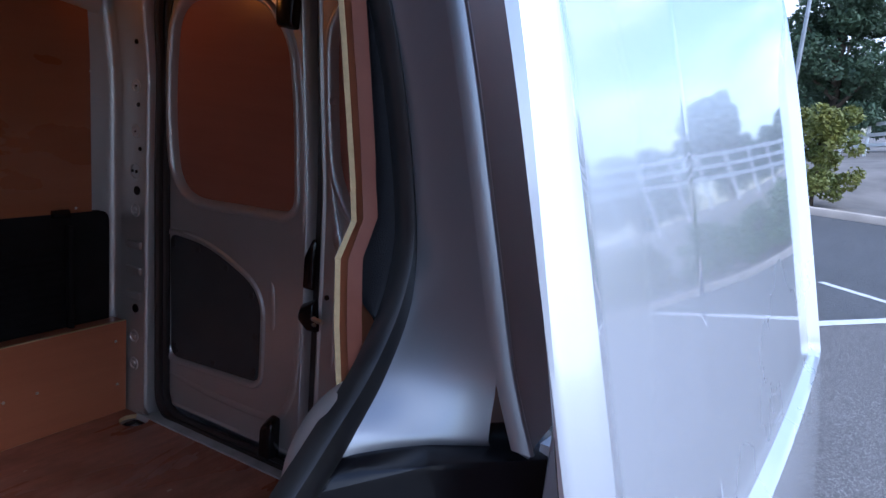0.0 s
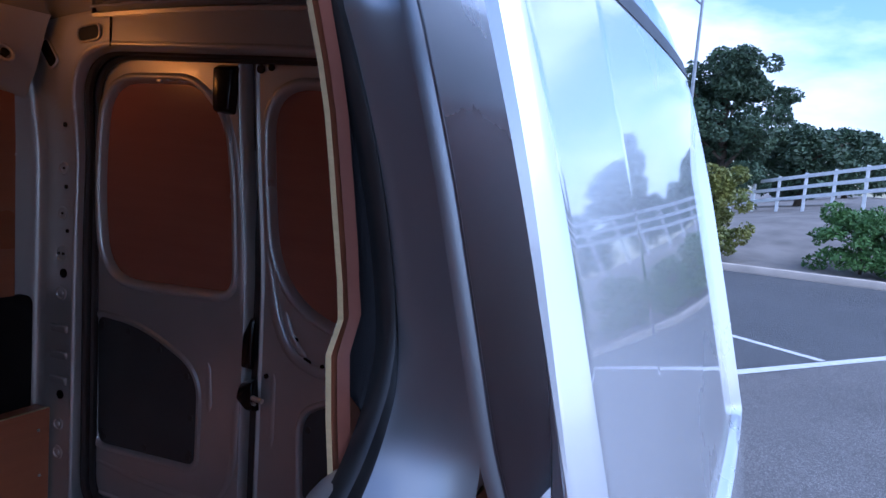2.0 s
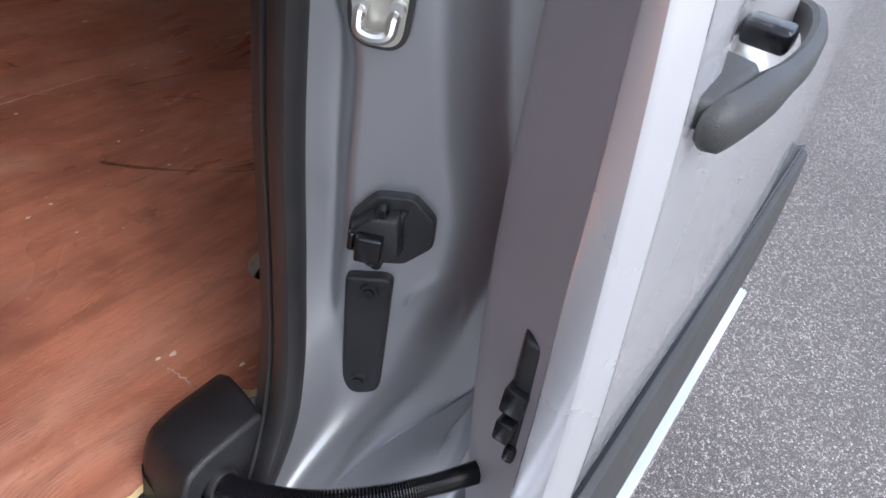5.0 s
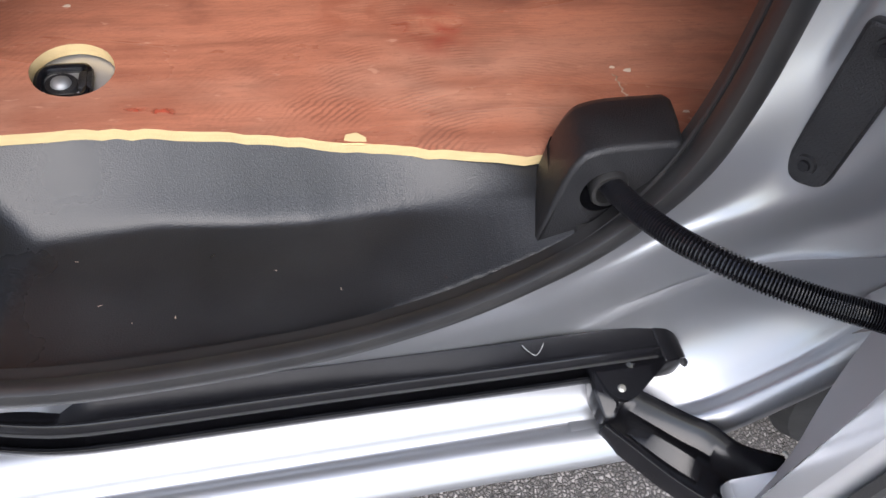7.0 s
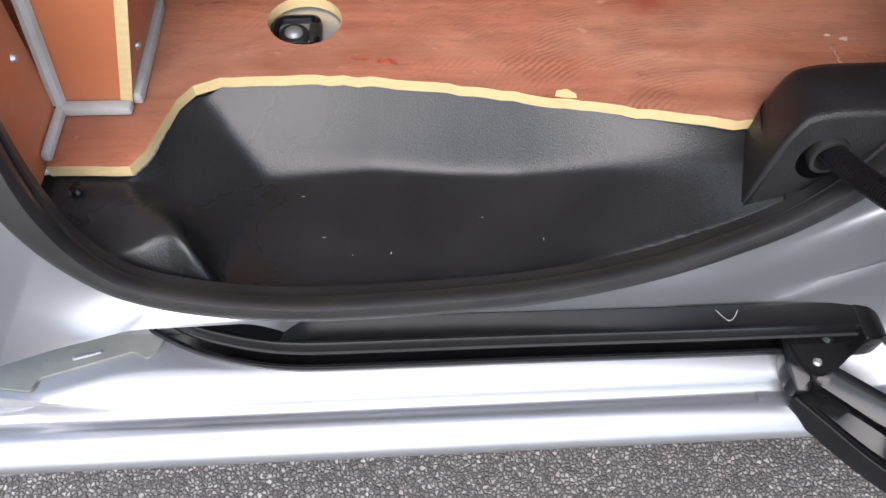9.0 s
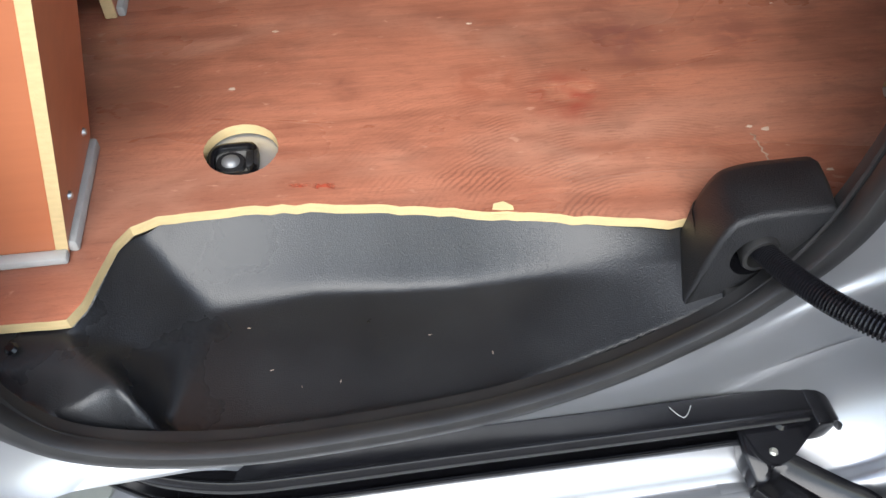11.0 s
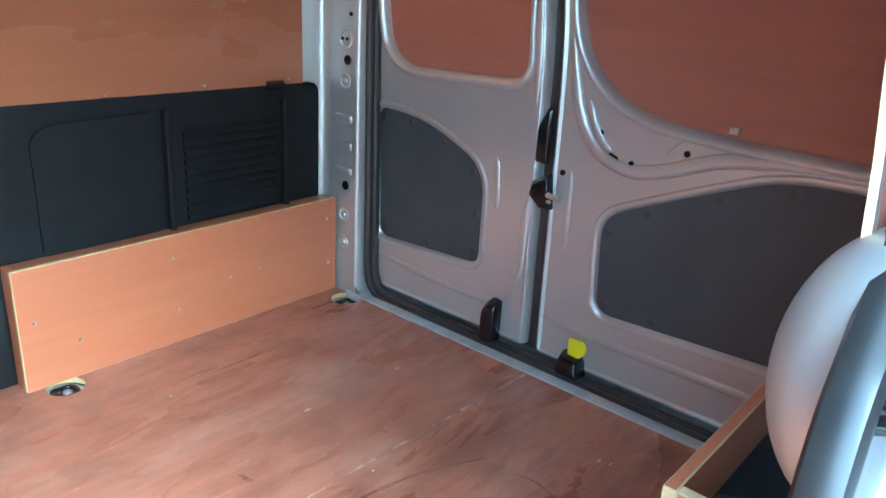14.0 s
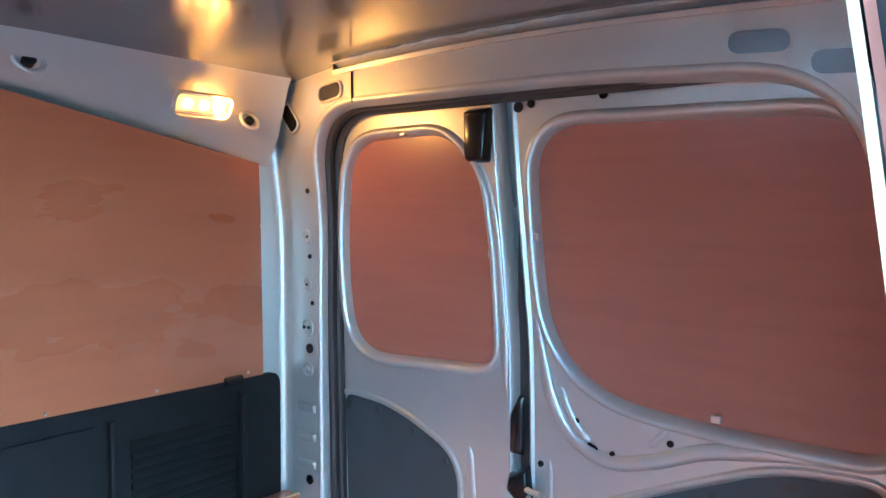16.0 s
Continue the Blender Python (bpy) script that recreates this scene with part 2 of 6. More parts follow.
M_LAMPCASE = material("lamp_housing", (0.7, 0.62, 0.5), 0.3, 0, 0, 0.05, 30)


def stone_material(name, low, high, size):
    """Rolled stone chippings: cells of differing shade with dark gaps and real relief."""
    m = bpy.data.materials.new(name)
    m.use_nodes = True
    n, l = m.node_tree.nodes, m.node_tree.links
    p = n["Principled BSDF"]
    p.inputs["Roughness"].default_value = 0.8
    co = n.new("ShaderNodeTexCoord")
    warp = n.new("ShaderNodeTexNoise")
    warp.inputs["Scale"].default_value = 1.3 / size
    l.new(co.outputs["Object"], warp.inputs["Vector"])
    add = n.new("ShaderNodeVectorMath")
    add.operation = "MULTIPLY_ADD"
    add.inputs[1].default_value = (size * 0.9,) * 3
    l.new(warp.outputs["Color"], add.inputs[0])
    l.new(co.outputs["Object"], add.inputs[2])
    vor = n.new("ShaderNodeTexVoronoi")
    vor.inputs["Scale"].default_value = 1.0 / size
    l.new(add.outputs[0], vor.inputs["Vector"])
    edge = n.new("ShaderNodeTexVoronoi")
    edge.feature = "DISTANCE_TO_EDGE"
    edge.inputs["Scale"].default_value = 1.0 / size
    l.new(add.outputs[0], edge.inputs["Vector"])
    mix = n.new("ShaderNodeMixRGB")
    mix.inputs["Color1"].default_value, mix.inputs["Color2"].default_value = (*low, 1), (*high, 1)
    sep = n.new("ShaderNodeSeparateColor")
    l.new(vor.outputs["Color"], sep.inputs["Color"])
    pw = n.new("ShaderNodeMath")
    pw.operation = "POWER"
    pw.inputs[1].default_value = 2.0
    l.new(sep.outputs["Red"], pw.inputs[0])
    l.new(pw.outputs[0], mix.inputs["Fac"])
    gap = n.new("ShaderNodeMapRange")
    gap.inputs["From Max"].default_value = 0.24
    l.new(edge.outputs["Distance"], gap.inputs["Value"])
    mul = n.new("ShaderNodeMixRGB")
    mul.inputs["Color1"].default_value = (low[0] * 0.5, low[1] * 0.5, low[2] * 0.5, 1)
    l.new(gap.outputs["Result"], mul.inputs["Fac"])
    l.new(mix.outputs["Color"], mul.inputs["Color2"])
    big = n.new("ShaderNodeTexNoise")
    big.inputs["Scale"].default_value, big.inputs["Detail"].default_value = 0.7, 5
    l.new(co.outputs["Object"], big.inputs["Vector"])
    tone = n.new("ShaderNodeMapRange")
    tone.inputs["To Min"].default_value, tone.inputs["To Max"].default_value = 0.75, 1.3
    l.new(big.outputs["Fac"], tone.inputs["Value"])
    hsv = n.new("ShaderNodeHueSaturation")
    l.new(tone.outputs["Result"], hsv.inputs["Value"])
    l.new(mul.outputs["Color"], hsv.inputs["Color"])
    l.new(hsv.outputs["Color"], p.inputs["Base Color"])
    b = n.new("ShaderNodeBump")
    b.inputs["Strength"].default_value, b.inputs["Distance"].default_value = 1.0, size * 0.5
    l.new(gap.outputs["Result"], b.inputs["Height"])
    l.new(b.outputs["Normal"], p.inputs["Normal"])
    return m


M_ASPHALT = stone_material("asphalt", (0.19, 0.173, 0.160), (0.54, 0.495, 0.465), 0.0062)
M_BAY = stone_material("dark_asphalt", (0.115, 0.113, 0.112), (0.34, 0.335, 0.33), 0.0075)
M_LINE = material("road_paint", (0.72, 0.71, 0.68), 0.7, 0, 0, 0.12, 14, 0.4, 90)
M_KERB = material("kerb_stone", (0.55, 0.47, 0.40), 0.8, 0, 0, 0.12, 3, 0.4, 60)
M_VERGE = material("pale_gravel_verge", (0.26, 0.23, 0.20), 0.9, 0, 0, 0.2, 1.2, 0.5, 40)
M_WHITE = material("white_painted_wood", (0.78, 0.78, 0.77), 0.5, 0, 0, 0.06, 5)
M_PINE = ply_material("pine_timber", (0.74, 0.55, 0.26), (0.60, 0.40, 0.17), (0.80, 0.64, 0.36), 0.6, along="z", figure=False)
M_BARK = material("bark", (0.12, 0.09, 0.06), 0.9, 0, 0, 0.2, 12, 0.6, 30)
M_LEAF_D = material("dark_foliage", (0.055, 0.090, 0.050), 0.6, 0, 0, 0.25, 1.5, second=(0.085, 0.13, 0.06))
M_LEAF_G = material("green_foliage", (0.07, 0.15, 0.030), 0.55, 0, 0, 0.25, 2.0, second=(0.11, 0.20, 0.05))
M_LEAF_Y = material("yellow_green_foliage", (0.12, 0.15, 0.035), 0.55, 0, 0, 0.25, 2.5, second=(0.26, 0.24, 0.04))
M_GALV = material("galvanised_steel", (0.38, 0.39, 0.40), 0.5, 0.7, 0, 0.1, 8)
M_TYRE = material("tyre_rubber", (0.022, 0.022, 0.022), 0.75, 0, 0, 0.2, 20, 0.3, 80)
M_BAR = material("roof_bar_tube", (0.42, 0.40, 0.34), 0.45, 0.3, 0, 0.1, 12)


# ---------------------------------------------------------------- mesh helpers
def part(name, bm, mat, parent=None, label="", angle=35, mats=None):
    me = bpy.data.meshes.new(name)
    bmesh.ops.recalc_face_normals(bm, faces=bm.faces)
    bm.to_mesh(me)
    bm.free()
    for mm in (mats or [mat]):
        me.materials.append(mm)
    me.shade_smooth()
    me.set_sharp_from_angle(angle=radians(angle))
    ob = new(name, me)
    if parent is not None:
        ob.parent = parent
    if label:
        tagged(ob, label=label)
    return ob


def thing(name, label, category, group="", kind=""):
    return tagged(new(name), label, category, group, kind)


def grid(bm, rows, close=False, closed_rows=False):
    vs = [[bm.verts.new(p) for p in r] for r in rows]
    nr = len(vs)
    for i in range(nr if closed_rows else nr - 1):
        a, b = vs[i], vs[(i + 1) % nr]
        m = len(a)
        for j in range(m if close else m - 1):
            try:
                bm.faces.new((a[j], a[(j + 1) % m], b[(j + 1) % m], b[j]))
            except ValueError:
                pass
    return vs


def sweep(bm, path, profile, closed=False, up=(0, 0, 1), caps=True, scale=None):
    """Runs a closed 2D profile (side, up) along a path."""
    pts = [Vector(p) for p in path]
    k = len(pts)
    upv = Vector(up)
    rows = []
    for i, p in enumerate(pts):
        a = pts[(i - 1) % k] if (closed or i > 0) else p
        b = pts[(i + 1) % k] if (closed or i < k - 1) else p
        t = (b - a).normalized()
        side = t.cross(upv)
        if side.length < 1e-4:
            side = t.cross(Vector((1, 0, 0)))
        side.normalize()
        u = side.cross(t).normalized()
        f = scale[i] if scale else 1.0
        rows.append([p + side * (x * f) + u * (y * f) for x, y in profile])
    vs = grid(bm, rows, close=True, closed_rows=closed)
    if caps and not closed:
        bm.faces.new(vs[0])
        bm.faces.new(list(reversed(vs[-1])))


def tube(bm, path, r, n=10, closed=False, scale=None):
    """A round tube along any path, with no twist."""
    pts = [Vector(p) for p in path]
    k = len(pts)
    rows, side = [], None
    for i, p in enumerate(pts):
        a = pts[(i - 1) % k] if (closed or i > 0) else p
        b = pts[(i + 1) % k] if (closed or i < k - 1) else p
        t = (b - a).normalized()
        if side is None:
            side = t.orthogonal().normalized()
        side = (side - t * side.dot(t)).normalized()
        u = t.cross(side)
        f = r * (scale[i] if scale else 1.0)
        rows.append([p + side * (f * math.cos(2 * math.pi * j / n)) + u * (f * math.sin(2 * math.pi * j / n)) for j in range(n)])
    vs = grid(bm, rows, close=True, closed_rows=closed)
    if not closed:
        bm.faces.new(vs[0])
        bm.faces.new(list(reversed(vs[-1])))


def circle(r, n=10, sx=1.0, sy=1.0):
    return [(r * sx * math.cos(2 * math.pi * i / n), r * sy * math.sin(2 * math.pi * i / n)) for i in range(n)]


def box(bm, a, b, bev=0.0, seg=2, m=None):
    v = [bm.verts.new((x, y, z)) for x in (a[0], b[0]) for y in (a[1], b[1]) for z in (a[2], b[2])]
    fs = [bm.faces.new([v[i] for i in q]) for q in ((0, 1, 3, 2), (4, 6, 7, 5), (0, 4, 5, 1), (2, 3, 7, 6), (0, 2, 6, 4), (1, 5, 7, 3))]
    if bev:
        bmesh.ops.bevel(bm, geom=list({e for f in fs for e in f.edges}), offset=bev, segments=seg, affect="EDGES", profile=0.5)
    return v


def hull(bm, pts, bev=0.0, seg=3):
    vs = [bm.verts.new(p) for p in pts]
    bmesh.ops.convex_hull(bm, input=vs)
    bmesh.ops.dissolve_limit(bm, angle_limit=radians(4), verts=bm.verts[:], edges=bm.edges[:])
    if bev:
        bmesh.ops.bevel(bm, geom=bm.edges[:], offset=bev, segments=seg, affect="EDGES", profile=0.5)


def rounded(corners, seg=7):
    """A closed loop from corners (a, b, radius)."""
    out = []
    k = len(corners)
    for i in range(k):
        p = Vector(corners[i][:2])
        r = corners[i][2]
        a, b = Vector(corners[i - 1][:2]), Vector(corners[(i + 1) % k][:2])
        if r <= 0:
            out.append((p.x, p.y))
            continue
        da, db = (a - p), (b - p)
        ra, rb = min(r, da.length * 0.49), min(r, db.length * 0.49)
        s, e = p + da.normalized() * ra, p + db.normalized() * rb
        for j in range(seg + 1):
            t = j / seg
            q = s * (1 - t) ** 2 + p * (2 * t * (1 - t)) + e * t ** 2
            out.append((q.x, q.y))
    return out


def dense(loop, step):
    out = []
    for i in range(len(loop)):
        a, b = Vector(loop[i]), Vector(loop[(i + 1) % len(loop)])
        m = max(1, int((b - a).length / step))
        for j in range(m):
            q = a.lerp(b, j / m)
            out.append(tuple(q))
    return out


def inset(loop, d):
    """Moves a closed 2D loop inwards by d."""
    k = len(loop)
    area = sum(loop[i][0] * loop[(i + 1) % k][1] - loop[(i + 1) % k][0] * loop[i][1] for i in range(k))
    s = 1 if area > 0 else -1
    out = []
    for i in range(k):
        a, b = Vector(loop[i - 1]), Vector(loop[(i + 1) % k])
        t = (b - a).normalized()
        out.append((loop[i][0] - t.y * d * s, loop[i][1] + t.x * d * s))
    return out


def plate(bm, loop, holes, place, thick, edge_mat=0):
    """A flat plate with holes; place maps (a, b, depth) to the world, depth 0 is the face."""
    edges = []
    rings = []
    for lp in [loop, *holes]:
        vs = [bm.verts.new(place(a, b, 0)) for a, b in lp]
        rings.append(vs)
        edges += [bm.edges.new((vs[i], vs[(i + 1) % len(vs)])) for i in range(len(vs))]
    bmesh.ops.triangle_fill(bm, edges=edges, use_beauty=True, use_dissolve=False)
    for lp, vs in zip([loop, *holes], rings):
        low = [bm.verts.new(place(a, b, thick)) for a, b in lp]
        for i in range(len(vs)):
            f = bm.faces.new((vs[i], vs[(i + 1) % len(vs)], low[(i + 1) % len(vs)], low[i]))
            f.material_index = edge_mat


def lerp_table(z, table):
    zs, vs = zip(*table)
    return float(np.interp(z, zs, vs))


def smooth_path(pts, n, closed=False):
    """Catmull-Rom through points."""
    P = [Vector(p) for p in pts]
    k = len(P)
    out = []
    spans = k if closed else k - 1
    for i in range(spans):
        g = (lambda j: P[j % k]) if closed else (lambda j: P[min(max(j, 0), k - 1)])
        p0, p1, p2, p3 = g(i - 1), g(i), g(i + 1), g(i + 2)
        for j in range(n):
            t = j / n
            out.append(0.5 * ((2 * p1) + (p2 - p0) * t + (2 * p0 - 5 * p1 + 4 * p2 - p3) * t * t + (3 * p1 - p0 - 3 * p2 + p3) * t ** 3))
    if not closed:
        out.append(P[-1])
    return out


def sstep(a, b, x):
    t = min(1.0, max(0.0, (x - a) / (b - a)))
    return t * t * (3 - 2 * t)


def screw(bm, p, r, axis, depth=0.003):
    """A small pan-head screw on a surface facing the axis."""
    ax = Vector(axis).normalized()
    m = Matrix.Translation(Vector(p) + ax * depth * 0.4) @ ax.to_track_quat("Z", "Y").to_matrix().to_4x4()
    bmesh.ops.create_cone(bm, cap_ends=True, segments=10, radius1=r, radius2=r * 0.6, depth=depth, matrix=m)




def eased(z, table, reach=.05):
    """A table read with rounded corners."""
    return sum(lerp_table(z + reach * k / 4, table) for k in range(-4, 5)) / 9


def y_door(z):
    """Outer skin of the open sliding door."""
    return eased(z, [(0.30, -0.115), (0.45, -0.124), (0.66, -0.122), (0.83, -0.115), (1.03, -0.096), (1.16, -0.080), (1.32, -0.040), (1.52, 0.012), (1.64, 0.050), (1.71, 0.076), (1.77, 0.108), (1.80, 0.130), (1.86, 0.21)], .045 if z < 1.6 else .012)


def y_body(z):
    return y_door(z) + 0.128 + 0.018 * sstep(1.16, 1.32, z) + 0.055 * sstep(1.735, 1.80, z)


# ---------------------------------------------------------------- ground and distance
def ground_z(x, y):
    return sstep(15.6, 23.0, x) * min(1.5, max(0.1, 0.85 - 0.13 * y)) - (0.0 if x < 15.3 else 0.0)


bm = bmesh.new()
xs = [-400, -60, -20, -8, -2, 0, 1, 2, 4, 6, 8, 10, 12, 14, 14.98, 15.0, 15.6, 17, 18, 19, 20, 21, 22, 23, 26, 32, 50, 120, 900]
ys = [-900, -120, -40, -20, -12, -8, -6, -4, -2, 0, 2, 4, 6, 8, 12, 20, 40, 120, 900]
grid(bm, [[(x, y, ground_z(x, y)) for y in ys] for x in xs])
for f in bm.faces:
    f.material_index = 1 if f.calc_center_median().x > 15 else 0
tagged(part("ground", bm, None, label="grey asphalt car park running up to a gravel verge", mats=[M_ASPHALT, M_VERGE]), category="ground", kind="structure")

bm = bmesh.new()
box(bm, (14.95, -40, -0.05), (15.12, 40, 0.13), 0.02)
tagged(part("kerb", bm, M_KERB, label="pale concrete kerb along the car park"), category="kerb", kind="structure")


# overlay holds the far bays at a darker tone than the near asphalt
bm = bmesh.new()
plate(bm, [(-5, 9.9), (4, 2.45), (14.94, -5.56), (14.94, 40), (-5, 40)], [], lambda a, b, d: (a, b, .0025 - d), .002)
tagged(part("bay_surface", bm, M_BAY, label="darker asphalt of the far parking bays"), category="asphalt", kind="structure")


def stripe(a, b, w):
    bm = bmesh.new()
    d = (Vector(b) - Vector(a)).normalized()
    s = Vector((-d.y, d.x)) * w / 2
    k = 14
    rows = []
    for i in range(k + 1):
        q = Vector(a).lerp(Vector(b), i / k)
        j1, j2 = random.uniform(-0.006, 0.006), random.uniform(-0.006, 0.006)
        rows.append([(q.x + s.x + j1, q.y + s.y, 0.006), (q.x - s.x + j2, q.y - s.y, 0.006)])
    grid(bm, rows)
    return tagged(part("bay_marking", bm, M_LINE, label="worn white parking bay line on asphalt"), category="road marking", group="bay markings", kind="structure")


stripe((5.2, 1.55), (14.6, -5.3), 0.11)
stripe((8.75, 0.42), (8.15, -0.50), 0.10)
stripe((5.2, 9.0), (14.6, 2.2), 0.11)

# ---------------------------------------------------------------- van shell
SEAL_POINTS = [(.243, .069, .537), (.315, .062, .5235), (.40, .060, .520), (.54, .066, .522), (.64, .080, .526), (.72, .096, .538), (.792, .112, .566), (.852, .135, .615), (.889, .158, .69),
                    (.905, .178, .79), (.903, .187, .93), (.901, .188, 1.07), (.907, .189, 1.145), (.935, .192, 1.195), (.985, .195, 1.235), (1.04, .198, 1.28), (1.082, .203, 1.335),
                    (1.098, .212, 1.40), (1.088, .235, 1.53), (1.060, .268, 1.655), (1.02, .285, 1.70), (.93, .298, 1.73), (.70, .303, 1.742), (.45, .303, 1.742), (.26, .295, 1.73),
                    (.19, .275, 1.68), (.165, .225, 1.50), (.157, .185, 1.20), (.157, .145, .90), (.163, .115, .70), (.178, .092, .612), (.203, .078, .562)]
SEAL = smooth_path(SEAL_POINTS, 6, closed=True)
KS = len(SEAL)
SEALD = smooth_path(SEAL_POINTS, 22, closed=True)
KD = len(SEALD)
# along the sill the bead is slimmer and sits further in
SEAL_LOW = [sstep(.66, .54, p.z) for p in SEALD]
SEALB = [p + Vector((0, .0115 * w, .002 * w)) for p, w in zip(SEALD, SEAL_LOW)]


def seal_out(i):
    """Outward direction, in the plane of the van's side, at a point of the door opening."""
    t = SEAL[(i + 1) % KS] - SEAL[i - 1]
    t.y = 0
    t.normalize()
    return Vector((t.z, 0, -t.x))


bm = bmesh.new()
sweep(bm, SEALB, [(-.0135, -.004), (-.0125, .006), (-.007, .0125), (.002, .0145), (.009, .0115), (.0125, .005), (.0135, -.004), (.012, -.0095), (.004, -.0125), (-.006, -.0125), (-.012, -.0095)], closed=True, up=(0, 1, 0), scale=[1 - .27 * w for w in SEAL_LOW])
door_seal = tagged(part("door_seal", bm, M_RUBBER, label="black rubber door seal round the side opening"), category="seal", kind="structure")
bm = bmesh.new()
grid(bm, [[SEAL[i] + seal_out(i) * a + Vector((0, b * (1 - .6 * sstep(1.06, 1.14, SEAL[i].z) * (SEAL[i].x > .8)), 0)) for a, b in ((0.004, 0.010), (-0.004, 0.0135), (-0.009, 0.015), (-0.0095, 0.018), (-.006, 0.0195), (-.005, .026), (-.004, .032), (0.004, 0.036), (0.030, 0.038))] for i in range(KS)], closed_rows=True)
part("seal_lip", bm, M_RUBBER, door_seal)

# pressed frame of the opening, from the seal out to the body side
RINGS = [0.0, -.01, .03, .06] + [.08 + .92 * k / 64 for k in range(65)]
STRIP_X = 1.062
SIDE_RING = [(-.02, .008), (0, 0), (.05, .022), (.10, .042), (.15, .051), (.20, .051), (.29, .042), (.42, .041), (.52, .056), (.63, .092), (.76, .110), (.89, .100), (1.0, .086)]
RIDGE = [(.110, 1.180), (.117, 1.174), (.129, 1.159), (.139, 1.137), (.146, 1.129), (.156, 1.1235), (.172, 1.120), (.195, 1.122)]


BOSS_EDGE = [(.60, .105), (.69, .093), (.786, .069), (.87, .064), (.916, .082), (1.015, .098), (1.11, .113), (1.25, .118)]


def pillar_a(px, z, y, b):
    """How far the rear door pillar stands behind the seal."""
    # flat flange beside the seal, then a boss that carries the striker and leans outwards
    left = .153 + .020 * math.exp(-((z - 1.045) / .042) ** 2)
    right = eased(z, BOSS_EDGE, .03)
    a = 0.0
    for dy in (-.006, -.003, 0, .003, .006):
        v = y + dy
        boss = .0330 + .51 * (.151 - max(v, right)) + 1.75 * max(0.0, right - max(v, right - .026)) + .42 * max(0.0, right - .026 - v)
        u = sstep(left + .008, left - .006, v)
        a += (.0395 * (1 - u) + min(boss, .125 + .1 * (boss - .125)) * u) / 5
    a *= sstep(-.06, .13, b)
    a += (.903 - px) * sstep(0, .25, b) * sstep(.82, .74, z) * sstep(.58, .68, z)
    # the boss ends in a rounded shelf that leans back under the middle rail
    shelf = .040 + .150 * b
    a += (shelf - a) * sstep(1.100, 1.178, z)
    d = z - lerp_table(y, RIDGE)
    if z > 1.10 and y > .108:
        a += .006 * sstep(-.004, .020, d) * sstep(.188, .172, y)
        fade = sstep(.190, .178, y) * sstep(.108, .116, y)
        a -= fade * (.0062 * math.exp(-((d + .001) / .0030) ** 2) + .0056 * math.exp(-((d + .0105) / .0030) ** 2))
    # leaf-shaped pressing in the hollow
    lx, lz = (y - .074) / .020, (z - .742) / .052
    r = math.hypot(lx + .35 * lz, lz)
    a -= .0022 * math.exp(-((r - 1) / .13) ** 2) * (1 if y < .085 + .25 * (z - .742) else 0)
    # above the rail the face runs straight to the drip strip
    face = (STRIP_X - px) * b - .007 * sstep(.02, .16, b) * (1 - sstep(.16, .95, b)) * sstep(1.29, 1.40, z)
    return a + (face - a) * sstep(1.185, 1.245, z)


# lower front corner of the frame, by height less distance along the van
FRONT_X = [(.16, .37), (.222, .302), (.275, .225), (.341, .158), (.42, .098), (.537, .077)]
FRONT_Y = [(.16, .074), (.222, .067), (.275, .061), (.341, .060), (.42, .056), (.537, .020)]
FRONT_Z = [(.16, .500), (.222, .509), (.275, .516), (.341, .491), (.42, .468), (.537, .70)]
frame_rows = []
for i in range(KD):
    p = SEALB[i]
    t = SEALD[(i + 1) % KD] - SEALD[i - 1]
    nrm = Vector((t.z, 0, -t.x)).normalized()
    low = sstep(0.25, 0.85, -nrm.z)
    top = sstep(0.3, 0.9, nrm.z) if p.z > 1.45 else 0.0
    rear = sstep(.62, .74, p.z) * (1 - sstep(1.62, 1.70, p.z)) * (1 if p.x > .6 else 0)
    way = (nrm * (1 - rear) + Vector((1, 0, 0)) * rear).normalized()
    row = []
    for b in RINGS:
        a2 = lerp_table(b, SIDE_RING) * (1.0 - 0.45 * top)
        if p.x > .6 and p.z > .55:
            yo = y_body(max(0.40, min(1.80, p.z)))
            if p.z < .70:
                up = sstep(.50, .66, p.z)
                yo = yo * up + 0.100 * (1 - up)
            a2 += (pillar_a(p.x, p.z, p.y + (yo - p.y) * b, b) - a2) * sstep(.55, .66, p.z) * (1 - top)
        under = low * sstep(.78, .66, p.x)
        flat = max(under, sstep(.45, .66, p.x) * (1 - sstep(.50, .68, p.z)))
        a2 = a2 * (1 - flat) + flat * .10 * max(0.0, b)
        q = p + way * a2
        yo = y_body(max(0.40, min(1.80, q.z)))
        yo = yo * (1 - low) + 0.104 * low
        if p.x > .5 and q.z < .70:
            up = sstep(.50, .66, q.z)
            yo = yo * up + 0.100 * (1 - up)
        q.y = p.y + (yo - p.y) * b
        q.y += (p.y + (.100 - p.y) * sstep(0, .12, b) - .004 * b - q.y) * under
        if p.x < .37 and p.z < .72:
            k = p.z - p.x
            e = Vector((lerp_table(k, FRONT_X), lerp_table(k, FRONT_Y), lerp_table(k, FRONT_Z)))
            e = p.lerp(e, max(0.0, b)) + Vector((0, .006 * sstep(0, .2, b) * (1 - sstep(.2, .9, b)), 0))
            q = q.lerp(e, sstep(.715, .64, p.z) * sstep(.37, .31, p.x))
        row.append(q)
    frame_rows.append(row)


